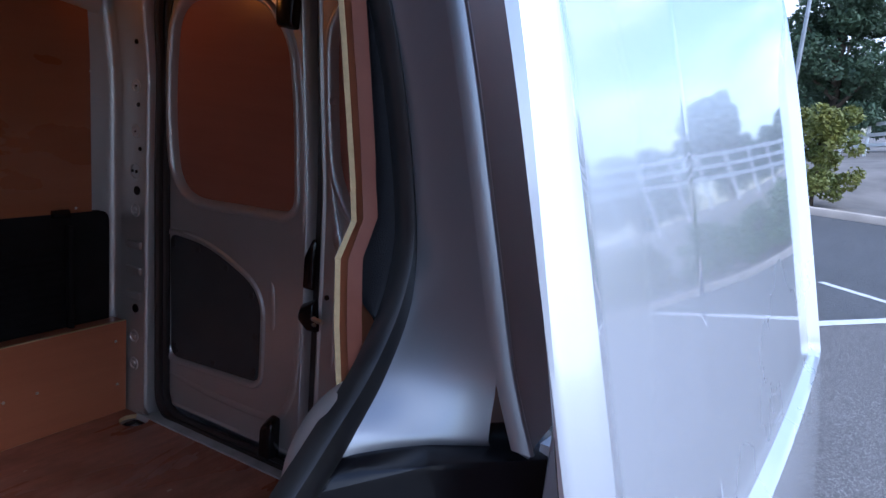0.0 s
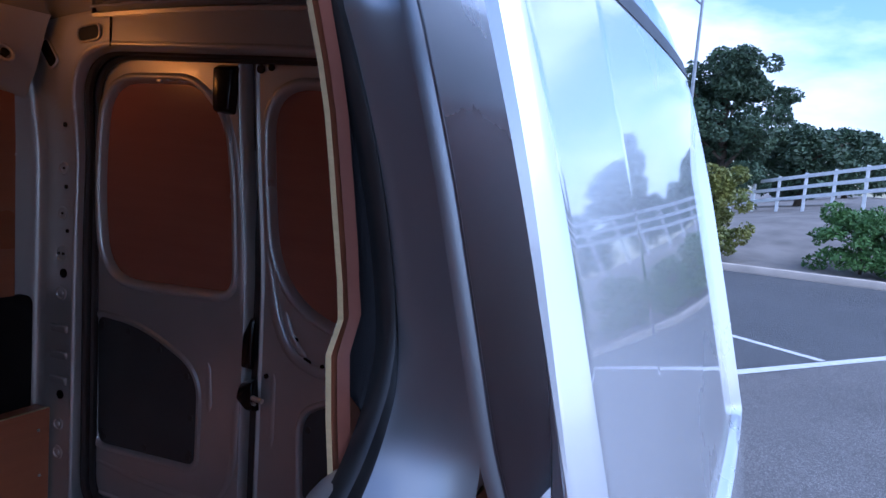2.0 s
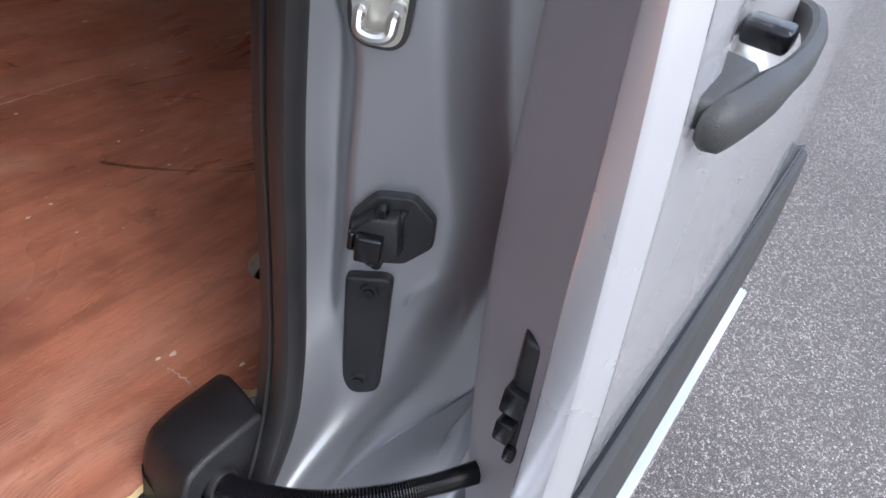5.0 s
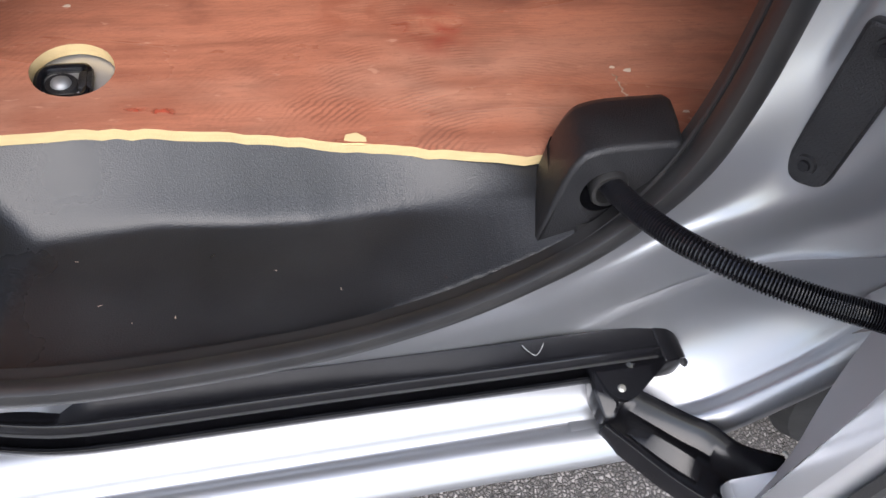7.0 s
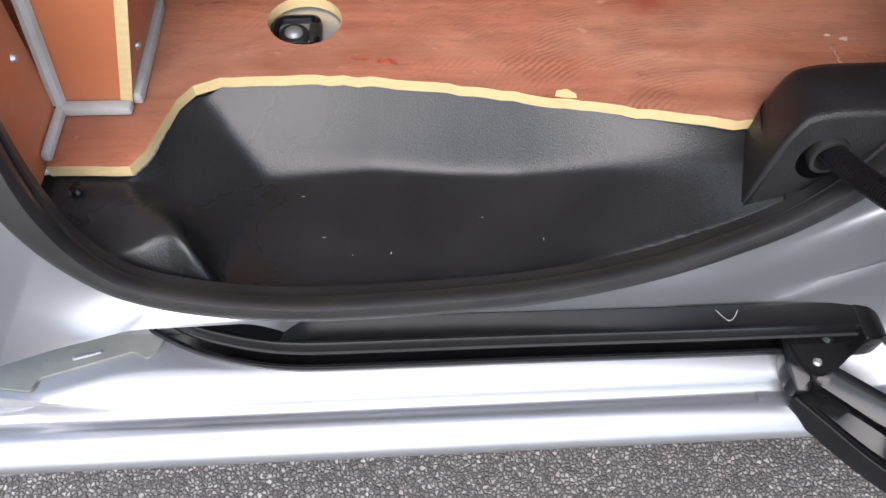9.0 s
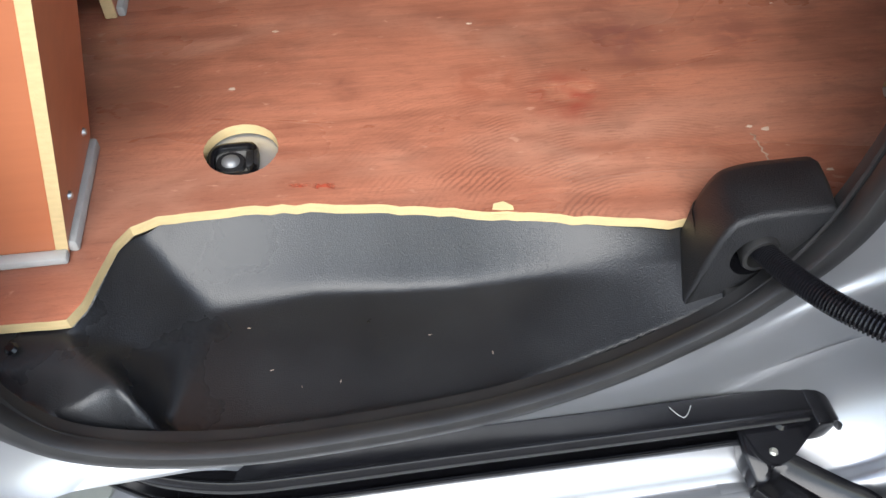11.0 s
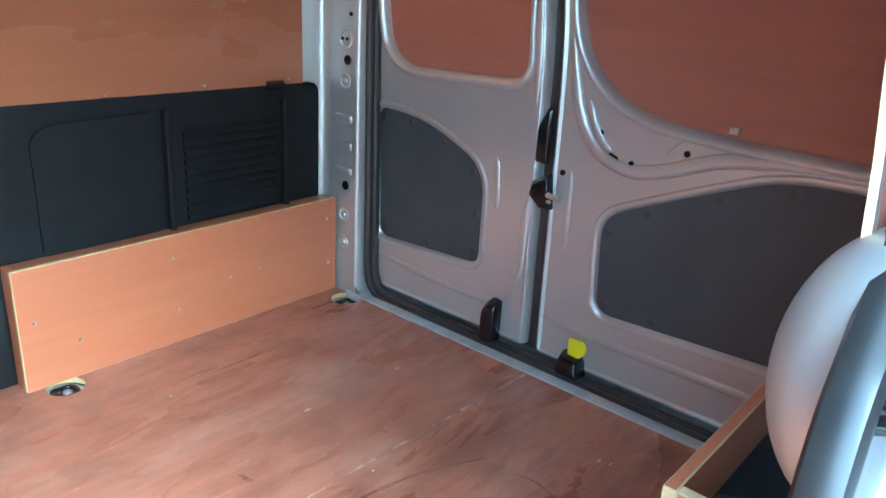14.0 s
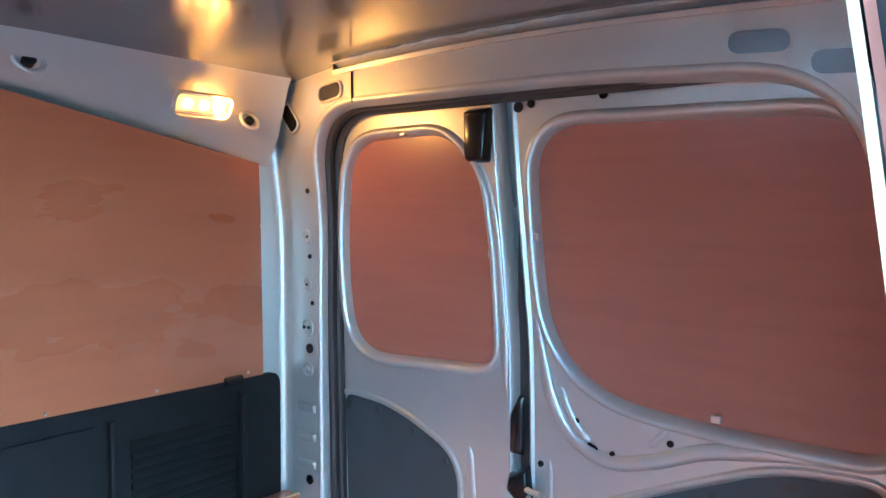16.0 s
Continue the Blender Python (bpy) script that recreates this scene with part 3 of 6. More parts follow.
corner = [i for i in range(KD) if SEALD[i].x > .66 and SEALD[i].z < .74]
for turn in range(40):
    for i in corner:
        a, c, b = frame_rows[i - 1], frame_rows[i], frame_rows[(i + 1) % KD]
        fade = .5 * sstep(.74, .68, SEALD[i].z) * sstep(.66, .72, SEALD[i].x)
        frame_rows[i] = c[:3] + [c[j].lerp((a[j] + b[j] + c[j - 1] + c[j + 1]) / 4, fade) for j in range(3, len(c) - 1)] + [c[-1].lerp((a[-1] + b[-1]) / 2, fade)]


def ring(b):
    return min(range(len(RINGS)), key=lambda k: abs(RINGS[k] - b))


bm = bmesh.new()
grid(bm, frame_rows, closed_rows=True)
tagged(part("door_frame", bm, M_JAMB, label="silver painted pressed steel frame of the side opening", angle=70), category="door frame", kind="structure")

# drip strip along the edge of the rear pillar
bm = bmesh.new()
rows = []
for k in range(36):
    z = 1.243 + .445 * k / 35
    yb = y_body(z)
    rows.append([(STRIP_X, yb + .006, z), (STRIP_X - .0005, yb - .009, z), (STRIP_X + .001, yb - .0108, z), (STRIP_X + .004, yb - .0108, z), (STRIP_X + .006, yb - .009, z), (STRIP_X + .0065, yb + .006, z)])
vs = grid(bm, rows)
bm.faces.new(vs[0])
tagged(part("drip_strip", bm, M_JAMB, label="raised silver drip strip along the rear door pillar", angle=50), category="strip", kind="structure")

# dark mouth of the upper rail, above the opening
top_line = [(i, SEALD[i]) for i in range(KD) if SEALD[i].z > 1.69 and .30 < SEALD[i].x < 1.06]
bm = bmesh.new()
rows = []
for i, p in top_line:
    r = frame_rows[i]
    rows.append([r[ring(.38)] + Vector((0, -.004, .003)), r[ring(.56)] + Vector((0, -.005, .003)), r[ring(.76)] + Vector((0, -.005, .003)), r[ring(.93)] + Vector((0, -.004, .003))])
grid(bm, rows)
tagged(part("upper_rail_mouth", bm, M_GLOSS, label="dark slot of the upper sliding rail"), category="door rail", kind="structure")
rear_edge = sorted([(r[-1].z, r[-1].x) for i, r in enumerate(frame_rows) if SEALD[(i + 1) % KD].z - SEALD[i - 1].z > .2 * (SEALD[(i + 1) % KD] - SEALD[i - 1]).length and r[-1].x > .6])
front_edge = sorted([(r[-1].z, r[-1].x) for i, r in enumerate(frame_rows) if SEALD[i - 1].z - SEALD[(i + 1) % KD].z > .2 * (SEALD[(i + 1) % KD] - SEALD[i - 1]).length and r[-1].x < .4])
Z_TOP = max(z for z, x in rear_edge)
bm = bmesh.new()
zz = [0.36 + (Z_TOP - 0.36) * i / 40 for i in range(41)]
rows = []
for z in [q for q in zz if q > .54]:
    x0 = lerp_table(z, rear_edge)
    x1 = 1.93 if z > .70 else max(x0 + .01, 1.44 - math.sqrt(max(0.0, .385 ** 2 - (z - .32) ** 2)))
    rows.append([(x0 + (x1 - x0) * j / 12, y_body(z), z) for j in range(13)])
grid(bm, rows)
tagged(part("wall_side_rear", bm, M_PAINT, label="silver painted rear quarter panel beside the opening", angle=60), category="van side", kind="structure")
bm = bmesh.new()
rows = []
for z in [q for q in zz if q > .50]:
    x0 = lerp_table(z, front_edge)
    rows.append([(-0.25 + (x0 + 0.25) * j / 6, y_body(z), z) for j in range(7)])
grid(bm, rows)
tagged(part("wall_side_front", bm, M_PAINT, label="silver painted pillar ahead of the opening", angle=60), category="van side", kind="structure")
bm = bmesh.new()
rows = [[(-0.25 + 2.18 * j / 20, y_body(z), z) for j in range(21)] for z in [Z_TOP + (1.795 - Z_TOP) * i / 6 for i in range(7)]]
rows += [[(-0.25 + 2.18 * j / 20, y, z) for j in range(21)] for y, z in ((.338, 1.808), (.352, 1.818), (.38, 1.828), (.44, 1.840), (.6, 1.856), (.93, 1.862), (1.3, 1.852), (1.55, 1.83), (1.66, 1.79), (1.74, 1.6), (1.82, 1.2), (1.84, .8), (1.84, .36))]
grid(bm, rows)
tagged(part("roof_skin", bm, M_PAINT, label="silver painted outer roof with a gutter", angle=60), category="van roof", kind="structure")

# sill under the opening
bm = bmesh.new()
SILL_EDGE = [(-.25, .036), (.085, .036), (.11, .038), (.139, .048), (.165, .057), (.192, .064), (.25, .064), (.30, .060), (.90, .060)]
rows = []
for x in sorted([-.25, 0] + [.06 + .27 * k / 30 for k in range(31)] + [.5, .7, .80, .85]):
    e = eased(x, SILL_EDGE, .02)
    f = e - .0355
    rows.append([(x, y, z) for y, z in ((.125, .468), (.106, .466), (.104, .428), (e + .008, .4278), (e + .003, .4268), (e - .003, .4245), (.0355 + f * .50, .4205), (.0355 + f * .22, .4155), (.0385, .4115), (.0360, .4078),
                 (.0335, .4052), (.0300, .4044), (.0265, .4052), (.0240, .4068), (.020, .4078), (.014, .4070), (.008, .4040), (.002, .3995), (-.003, .394), (-.0060, .389), (-.0068, .384), (-.005, .380), (.0, .378), (.05, .37), (.125, .36))])
grid(bm, rows)
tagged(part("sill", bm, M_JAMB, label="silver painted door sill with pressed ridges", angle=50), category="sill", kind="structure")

bm = bmesh.new()
grid(bm, [[(x, .0268 + random.uniform(-.0006, .0006), .4042), (x, .0312 + random.uniform(-.0012, .0004), .4046)] for x in np.linspace(-.05, 1.0, 60)])
tagged(part("sill_dirt", bm, M_GRIME, label="brown dirt settled in the groove of the sill"), category="dirt", kind="structure")

bm = bmesh.new()
plate(bm, rounded([(.06, .060, .004), (.1155, .0505, .005), (.119, .063, .004), (.156, .074, .02), (.199, .0868, .005), (.2115, .078, .006), (.222, .089, .005), (.230, .122, .004), (.06, .122, .004)], 5), [], lambda a, b, d: (a, b, .4325 - d), .004)
pocket = tagged(part("sill_pocket", bm, M_POCKET, label="dull grey sealed pocket at the front of the sill", angle=40), category="sill", kind="structure")
bm = bmesh.new()
lp = rounded([(-.0135, -.003, .003), (.0135, -.003, .003), (.0135, .003, .003), (-.0135, .003, .003)], 4)
turn = Matrix.Translation((.158, .0845, .4325)) @ Matrix.Rotation(radians(15), 4, "Z")
grid(bm, [[turn @ Vector((*q, h)) for q in inset(lp, k)] for k, h in ((0, -.001), (.0006, .0012), (.0016, .0018), (.0026, .0019))], close=True)
part("emboss", bm, M_JAMB, pocket)

# foot of the rear door pillar, running out over the sill
FOOT_LIP = smooth_path([(.780, .014, .404), (.83, .011, .404), (.88, .008, .405), (.925, .006, .422), (.968, .006, .462), (1.002, .006, .508), (1.022, .006, .565), (1.030, .006, .64)], 8)
foot_top = [frame_rows[i][-1] for i in range(KD) if SEALD[i].x > .70 and .536 < SEALD[i].z < .70]
bm = bmesh.new()
rows = []
for k, p in enumerate(foot_top):
    g = (len(FOOT_LIP) - 1) * k / (len(foot_top) - 1)
    q = FOOT_LIP[int(g)].lerp(FOOT_LIP[min(len(FOOT_LIP) - 1, int(g) + 1)], g - int(g))
    h = min(len(FOOT_LIP) - 2, int(g))
    along = (FOOT_LIP[h + 1] - FOOT_LIP[h]).normalized()
    rise = Vector((-along.z, -.25 * along.z, along.x)).normalized()
    e = q + Vector((0, .036, 0)) + rise * .007
    c = Vector((p.x * .5 + e.x * .5, p.y * .80 + e.y * .20, e.z + .16 * (p.z - e.z)))
    row = [p + Vector((-.004, .004, .006)), p]
    row += [p * (1 - t) ** 2 + c * (2 * t * (1 - t)) + e * t ** 2 for t in [m / 16 for m in range(1, 17)]]
    row += [q + Vector((0, -o, 0)) + rise * n for o, n in ((-.030, .0045), (-.026, .0016), (-.022, .0005), (-.018, .0012), (-.014, .0030), (-.008, .0034), (-.002, .0014), (.004, -.0030), (.009, -.0080), (.0125, -.014), (.0125, -.020), (.009, -.024), (-.010, -.025))]
    rows.append(row)
grid(bm, rows)
tagged(part("pillar_foot", bm, M_JAMB, label="silver pressed foot of the rear door pillar", angle=70), category="pressing", kind="structure")
# lower sliding rail
rail = thing("lower_sliding_rail", "black steel sliding rail let into the sill", "door rail")
rail_line = smooth_path([(.200, .140, .452), (.2236, .122, .452), (.261, .101, .452), (.290, .091, .452), (.317, .0845, .452), (.345, .0805, .452), (.39, .079, .452), (.55, .079, .452), (.72, .078, .452), (.880, .078, .452)], 8)
bm = bmesh.new()
sweep(bm, rail_line, [(-.017, -.024), (.0185, -.024), (.0212, -.019), (.0215, -.0125), (.0205, -.0112), (.0195, -.0125), (.0190, -.0125), (.0182, -.0112), (.0170, -.0125), (.0168, -.019), (.010, -.022), (-.010, -.022), (-.010, .008), (-.017, .008)])
part("channel", bm, M_GLOSS, rail, angle=50)
bm = bmesh.new()
sweep(bm, rail_line, [(-.018, .004), (.006, .004), (.010, -.004), (.0126, -.004), (.0128, .0025), (.0098, .0108), (.0086, .0122), (.0068, .0124), (.0055, .0108), (-.016, .0115), (-.018, .010)])
part("top_flange", bm, M_GLOSS, rail, angle=40)
bm = bmesh.new()
sweep(bm, [p + Vector((0, -.0135, .0025)) for p in rail_line[10:]], [(-.0009, -.0009), (.0009, -.0009), (.0009, .0009), (-.0009, .0009)])
part("running_edge", bm, M_CLAD, rail)
bm = bmesh.new()
hull(bm, [(x, y, z) for x, y0, y1, z0, z1 in ((.870, .054, .096, .430, .4645), (.884, .054, .096, .430, .4645), (.892, .056, .092, .430, .461), (.898, .060, .084, .431, .455)) for y in (y0, y1) for z in (z0, z1)], .002)
part("end_stop", bm, M_GLOSS, rail)
bm = bmesh.new()
screw(bm, (.889, .052, .4615), .005, (.3, -.2, 1))
part("rivet", bm, M_BLACK, rail)
bm = bmesh.new()
tube(bm, smooth_path([(.737, .090, .4645), (.742, .082, .4645), (.747, .078, .4645), (.752, .081, .4645), (.758, .089, .4645)], 5), .0003, 5)
part("thread", bm, M_ZINC, rail)

# plywood floor
FLOOR_EDGE = [(.155, .182), (.222, .180), (.232, .196), (.250, .258), (.262, .276), (.285, .286), (.36, .288), (.435, .283), (.518, .269), (.64, .243), (.754, .220), (.778, .222), (.795, .234), (.819, .253), (.845, .261), (.895, .262), (.915, .232), (.95, .216), (1.06, .216)]
edge = []
for a, b in zip(FLOOR_EDGE, FLOOR_EDGE[1:]):
    k = max(1, int(math.dist(a, b) / .012))
    for j in range(k):
        t = j / k
        rough = .0016 if .30 < a[0] < .78 else .0004
        edge.append((a[0] + (b[0] - a[0]) * t, a[1] + (b[1] - a[1]) * t + random.uniform(-rough, rough)))
loop = [(.155, .182)] + edge[1:] + [(1.06, .30), (1.795, .30), (1.795, 1.60), (.06, 1.60), (.06, .264), (.155, .262)]
HOLES = [(.359, .367), (1.086, .360), (1.073, 1.520), (1.765, 1.470)]
hole_loops = [[(cx + .0365 * math.cos(2 * math.pi * i / 28) * (1 + .012 * math.sin(5 * i)), cy + .0365 * math.sin(2 * math.pi * i / 28)) for i in range(28)] for cx, cy in HOLES]
bm = bmesh.new()
plate(bm, loop, hole_loops, lambda a, b, d: (a, b, FLOOR_Z - d), 0.012, edge_mat=1)
floor = tagged(part("floor", bm, None, label="worn brown plywood load floor with raw edges", angle=30, mats=[M_FLOOR, M_EDGE]), category="floor", kind="structure")
bm = bmesh.new()
box(bm, (.05, .30, .50), (1.90, 1.68, .520))
tagged(part("floor_pan", bm, M_INNER, label="silver steel floor pan under the plywood"), category="floor pan", kind="structure")
bm = bmesh.new()
sweep(bm, [(1.815, 1.50, .58), (1.815, .30, .58)], [(-.035, -.05), (-.035, -.002), (-.026, .004), (.0, .006), (.022, .004), (.03, -.05)])
tagged(part("rear_sill", bm, M_ZINC, label="pale grey rear threshold strip behind the floor", angle=50), category="sill", kind="structure")

# raised raw splinter on the floor's cut edge
for x, y, w in ((.600, .2545, .011),):
    bm = bmesh.new()
    hull(bm, [(x - w, y - .004, .579), (x + w, y - .006, .579), (x - w * .6, y + .007, .5812), (x + w * .3, y + .009, .5812), (x + w, y + .002, .5812)])
    part("splinter", bm, M_EDGE, floor)


# moulded step
step = thing("step_tray", "black grained plastic moulded step tray in the doorway", "step")
WELL_LINE = [(.30, .231, .503), (.324, .233, .502), (.42, .243, .499), (.50, .236, .497), (.56, .228, .504), (.65, .213, .530), (.754, .190, .556), (.86, .17, .572)]
LINE_Y, LINE_Z = [(x, y) for x, y, z in WELL_LINE], [(x, z) for x, y, z in WELL_LINE]


def soft_max(values, k=.0042):
    m = max(values)
    return m + k * math.log(sum(math.exp((v - m) / k) for v in values))


bm = bmesh.new()
rows = []
for i in range(181):
    x = .156 + .70 * i / 180
    back = lerp_table(x, [(.15, .186), (.222, .184), (.232, .200), (.25, .262), (.262, .280), (.285, .290), (.36, .292), (.435, .287), (.518, .273), (.64, .247), (.754, .224), (.80, .240), (.86, .27)])
    sx = min(range(KS), key=lambda k: abs(SEAL[k].x - x) + (9 if SEAL[k].z > .72 else 0))
    fy, fz = SEAL[sx].y + .030, SEAL[sx].z - .010
    row = []
    for j in range(61):
        y = back + (fy - back) * j / 60
        edge_y = eased(x, [(.15, .174), (.203, .177), (.235, .156), (.266, .132), (.288, .102), (.32, .08)], .012)
        rim = .566 - .0045 * math.log(1 + math.exp(min(30, (edge_y - y) * .34 / .0045)))
        ly, lz = lerp_table(x, LINE_Y), lerp_table(x, LINE_Z)
        front = lerp_table(x, [(.28, .497), (.40, .503), (.567, .511), (.745, .536), (.86, .562)])
        bed = lz + (front - lz) * min(1.0, max(0.0, (ly - y) / (ly - .118)))
        top = lerp_table(x, [(.25, .290), (.285, .290), (.36, .292), (.435, .287), (.518, .273), (.64, .247), (.754, .224), (.80, .224), (.86, .224)])
        rear = .566 - (.566 - lz) * (top - y) / max(.012, top - ly)
        x1 = lerp_table(y, [(.06, .300), (.100, .285), (.132, .263), (.150, .242), (.165, .226), (.178, .216), (.19, .224), (.265, .252), (.30, .262)])
        x2 = lerp_table(y, [(.06, .282), (.118, .279), (.128, .284), (.233, .324), (.30, .350)])
        side = rim - (rim - .498) * (x - x1) / max(.010, x2 - x1)
        z = soft_max((bed, min(rear, .585), min(side, rim + .02)))
        z = min(z, rim)
        join = sstep(.93 - .10 * sstep(.30, .24, x), 1.0, j / 60)
        z = z * (1 - join) + fz * join
        row.append((x, y, z))
    rows.append(row)
for turn in range(3):
    zs = [[p[2] for p in row] for row in rows]
    rows = [[(*rows[i][j][:2], zs[i][j] if i in (0, 180) or j in (0, 60) else (4 * zs[i][j] + zs[i - 1][j] + zs[i + 1][j] + zs[i][j - 1] + zs[i][j + 1]) / 8) for j in range(61)] for i in range(181)]
grid(bm, rows)
part("tray", bm, M_TRAY, step, angle=70)
bm = bmesh.new()
box(bm, (.085, .13, .530), (.162, .20, .553), .006)
part("end_flange", bm, M_BLACK, step)
bm = bmesh.new()
screw(bm, (.176, .168, .566), .006, (0, -.2, 1))
part("clip", bm, M_GLOSS, step)

rng = random.Random(11)
for k in range(6):
    x, y = rng.uniform(.34, .74), rng.uniform(.13, .20)
    bm = bmesh.new()
    a = rng.uniform(0, 3.1)
    l, w = rng.uniform(.0008, .002), rng.uniform(.0003, .0006)
    ca, sa = math.cos(a), math.sin(a)
    bm.faces.new([bm.verts.new((x + u * l * ca - v * w * sa, y + u * l * sa + v * w * ca, .5125)) for u, v in ((-1, -1), (1, -.4), (1, .4), (-1, 1))])
    part("grit", bm, M_CHIP, step)

# cable cover and corrugated hose
cover = thing("cable_cover", "black plastic cable cover at the corner of the step", "cable cover")
COVER = rounded([(.746, .534, .004), (.762, .640, .045), (.790, .6495, .02), (.860, .6505, .008), (.862, .617, .02), (.842, .566, .01), (.802, .545, .01)], 7)


def cover_face(a, b, d):
    """A point of the cover's front face, moved back by d."""
    return (a + .28 * d, .147 + .11 * (b - .533) + d, b - .25 * d if b > .60 else b - .06 * d)


bm = bmesh.new()
HOLE = [(.800 + .0215 * math.cos(k * math.pi / 12), .600 + .0225 * math.sin(k * math.pi / 12)) for k in range(24)]
plate(bm, inset(COVER, .006), [HOLE], cover_face, .006)
vs = grid(bm, [[cover_face(*q, d) for q in inset(COVER, k)] for k, d in ((.006, 0), (.003, .0006), (.001, .0025), (0, .006), (-.003, .035), (-.004, .066), (.0, .078), (.010, .084))], close=True)
bm.faces.new(vs[-1])
part("shell", bm, M_BLACK, cover, angle=60)
bm = bmesh.new()
grid(bm, [[cover_face(.800 + (a - .800) * k, .600 + (b - .600) * k, d) for a, b in HOLE] for k, d in ((1.0, .001), (.97, .008), (.90, .014), (.3, .018))], close=True)
part("recess", bm, M_GLOSS, cover, angle=60)
bm = bmesh.new()
grid(bm, [[cover_face(.803 + r * math.cos(k * math.pi / 10), .606 + r * math.sin(k * math.pi / 10), d) for k in range(20)] for r, d in ((.018, .016), (.0175, -.004), (.016, -.0065), (.0125, -.0065), (.0115, .004), (.004, .008))], close=True)
part("grommet", bm, M_RUBBER, cover, angle=50)
bm = bmesh.new()
hull(bm, [cover_face(a, b, d) for a, b in ((.782, .562), (.842, .571), (.842, .556), (.786, .548)) for d in (-.014, .02)], .004)
part("foot", bm, M_RUBBER, cover)
HOSE = smooth_path([(.801, .175, .606), (.803, .150, .611), (.810, .112, .622), (.827, .070, .634), (.860, .026, .646), (.892, -.004, .654), (.916, -.024, .661), (.94, -.040, .664), (.965, -.056, .665), (1.0, -.079, .665), (1.03, -.098, .664)], 52)
bm = bmesh.new()
tube(bm, HOSE, .0098, 14, scale=[1.06 if i % 3 < 2 else .86 for i in range(len(HOSE))])
tagged(part("cable_hose", bm, M_GLOSS, label="black corrugated cable hose from the floor to the sliding door", angle=20), category="cable hose")


# tie-down rings sunk into the floor
def tie_down(cx, cy, turn):
    t = thing("tie_down", "black lashing ring in a round hole of the plywood floor", "lashing ring", group="floor lashing rings")
    t.matrix_world = pose(cx, cy, .561, 0, 0, turn)
    bm = bmesh.new()
    bmesh.ops.create_cone(bm, cap_ends=True, segments=28, radius1=.050, radius2=.050, depth=.003, matrix=Matrix.Translation((.008, 0, .003)))
    part("base_plate", bm, M_INNER, t)
    bm = bmesh.new()
    sweep(bm, [(a - .004, b, .0085) for a, b in rounded([(-.021, -.021, .016), (.021, -.021, .008), (.021, .021, .008), (-.021, .021, .016)], 5)], circle(.0046, 8), closed=True)
    part("ring", bm, M_GLOSS, t)
    bm = bmesh.new()
    box(bm, (.009, -.012, .004), (.022, .012, .013), .003)
    part("clamp", bm, M_BLACK, t)
    bm = bmesh.new()
    bmesh.ops.create_cone(bm, cap_ends=True, segments=20, radius1=.016, radius2=.014, depth=.004, matrix=Matrix.Translation((-.006, 0, .0065)))
    part("collar", bm, M_BLACK, t)
    bm = bmesh.new()
    bmesh.ops.create_uvsphere(bm, u_segments=14, v_segments=8, radius=.0095, matrix=Matrix.Translation((-.006, 0, .008)) @ Matrix.Diagonal((1, 1, .6, 1)))
    part("bolt", bm, M_GALV, t)
    return t


for (cx, cy), turn in zip(HOLES, (0, 20, 180, 90)):
    tie_down(cx - .006, cy - .006, turn)


# ---------------------------------------------------------------- plywood lining
def board(name, a, b, mat, label, cat="panel", parent=None):
    bm = bmesh.new()
    box(bm, a, b, .0012, 1)
    for f in bm.faces:
        n = f.normal
        dims = [abs(b[k] - a[k]) for k in range(3)]
        thin = dims.index(min(dims))
        f.normal_update()
        f.material_index = 0 if abs(f.normal[thin]) > .9 else 1
    ob = part(name, bm, None, parent, label if parent is None else "", angle=30, mats=[mat, M_EDGE])
    if parent is None:
        tagged(ob, label=label, category=cat)
    return ob


BOARD_LEAN = .09
# bulkhead at the front of the load space
bm = bmesh.new()
box(bm, (-.02, .30, .50), (.058, 1.66, 1.80))
tagged(part("wall_bulkhead", bm, M_INNER, label="steel bulkhead behind the cab"), category="bulkhead", kind="structure")
bm = bmesh.new()
LEAN = [(.572, .155), (.90, .155 + .33 * BOARD_LEAN), (1.20, .155 + .63 * BOARD_LEAN), (1.70, .246)]
rows = [[(.151, .246, z), (.151, y + .0008, z), (.150, y, z), (.101, y, z), (.100, .246, z)] for z, y in LEAN]
vs = grid(bm, rows, close=True)
bm.faces.new(vs[0])
bm.faces.new(vs[-1])
for f in bm.faces:
    f.normal_update()
    f.material_index = 1 if abs(f.normal.y) > .8 and f.calc_center_median().y < .24 else 0
tagged(part("pillar_board", bm, None, label="orange plywood board lining the door pillar", angle=30, mats=[M_PLY, M_EDGE]), category="plywood board")


def leaning_board(name, outline, label):
    """An upright board whose foot is an outline (x, y, lean) and which leans back as far as the waist."""
    bm = bmesh.new()
    rows = [[(x + lean * (min(z, .95) - .581), y, z) for x, y, lean in outline] for z in (.581, .70, .82, .95, 1.70)]
    vs = grid(bm, rows, close=True)
    bm.faces.new(vs[0])
    bm.faces.new(vs[-1])
    for f in bm.faces:
        f.normal_update()
    longest = max(f.calc_area() for f in bm.faces)
    for f in bm.faces:
        f.material_index = 0 if f.calc_area() > .05 * longest and max((e.calc_length() for e in f.edges if abs(e.verts[0].co.z - e.verts[1].co.z) < .001), default=0) > .03 else 1
    tagged(part(name, bm, None, None, label, angle=30, mats=[M_PLY, M_EDGE]), category="plywood board")


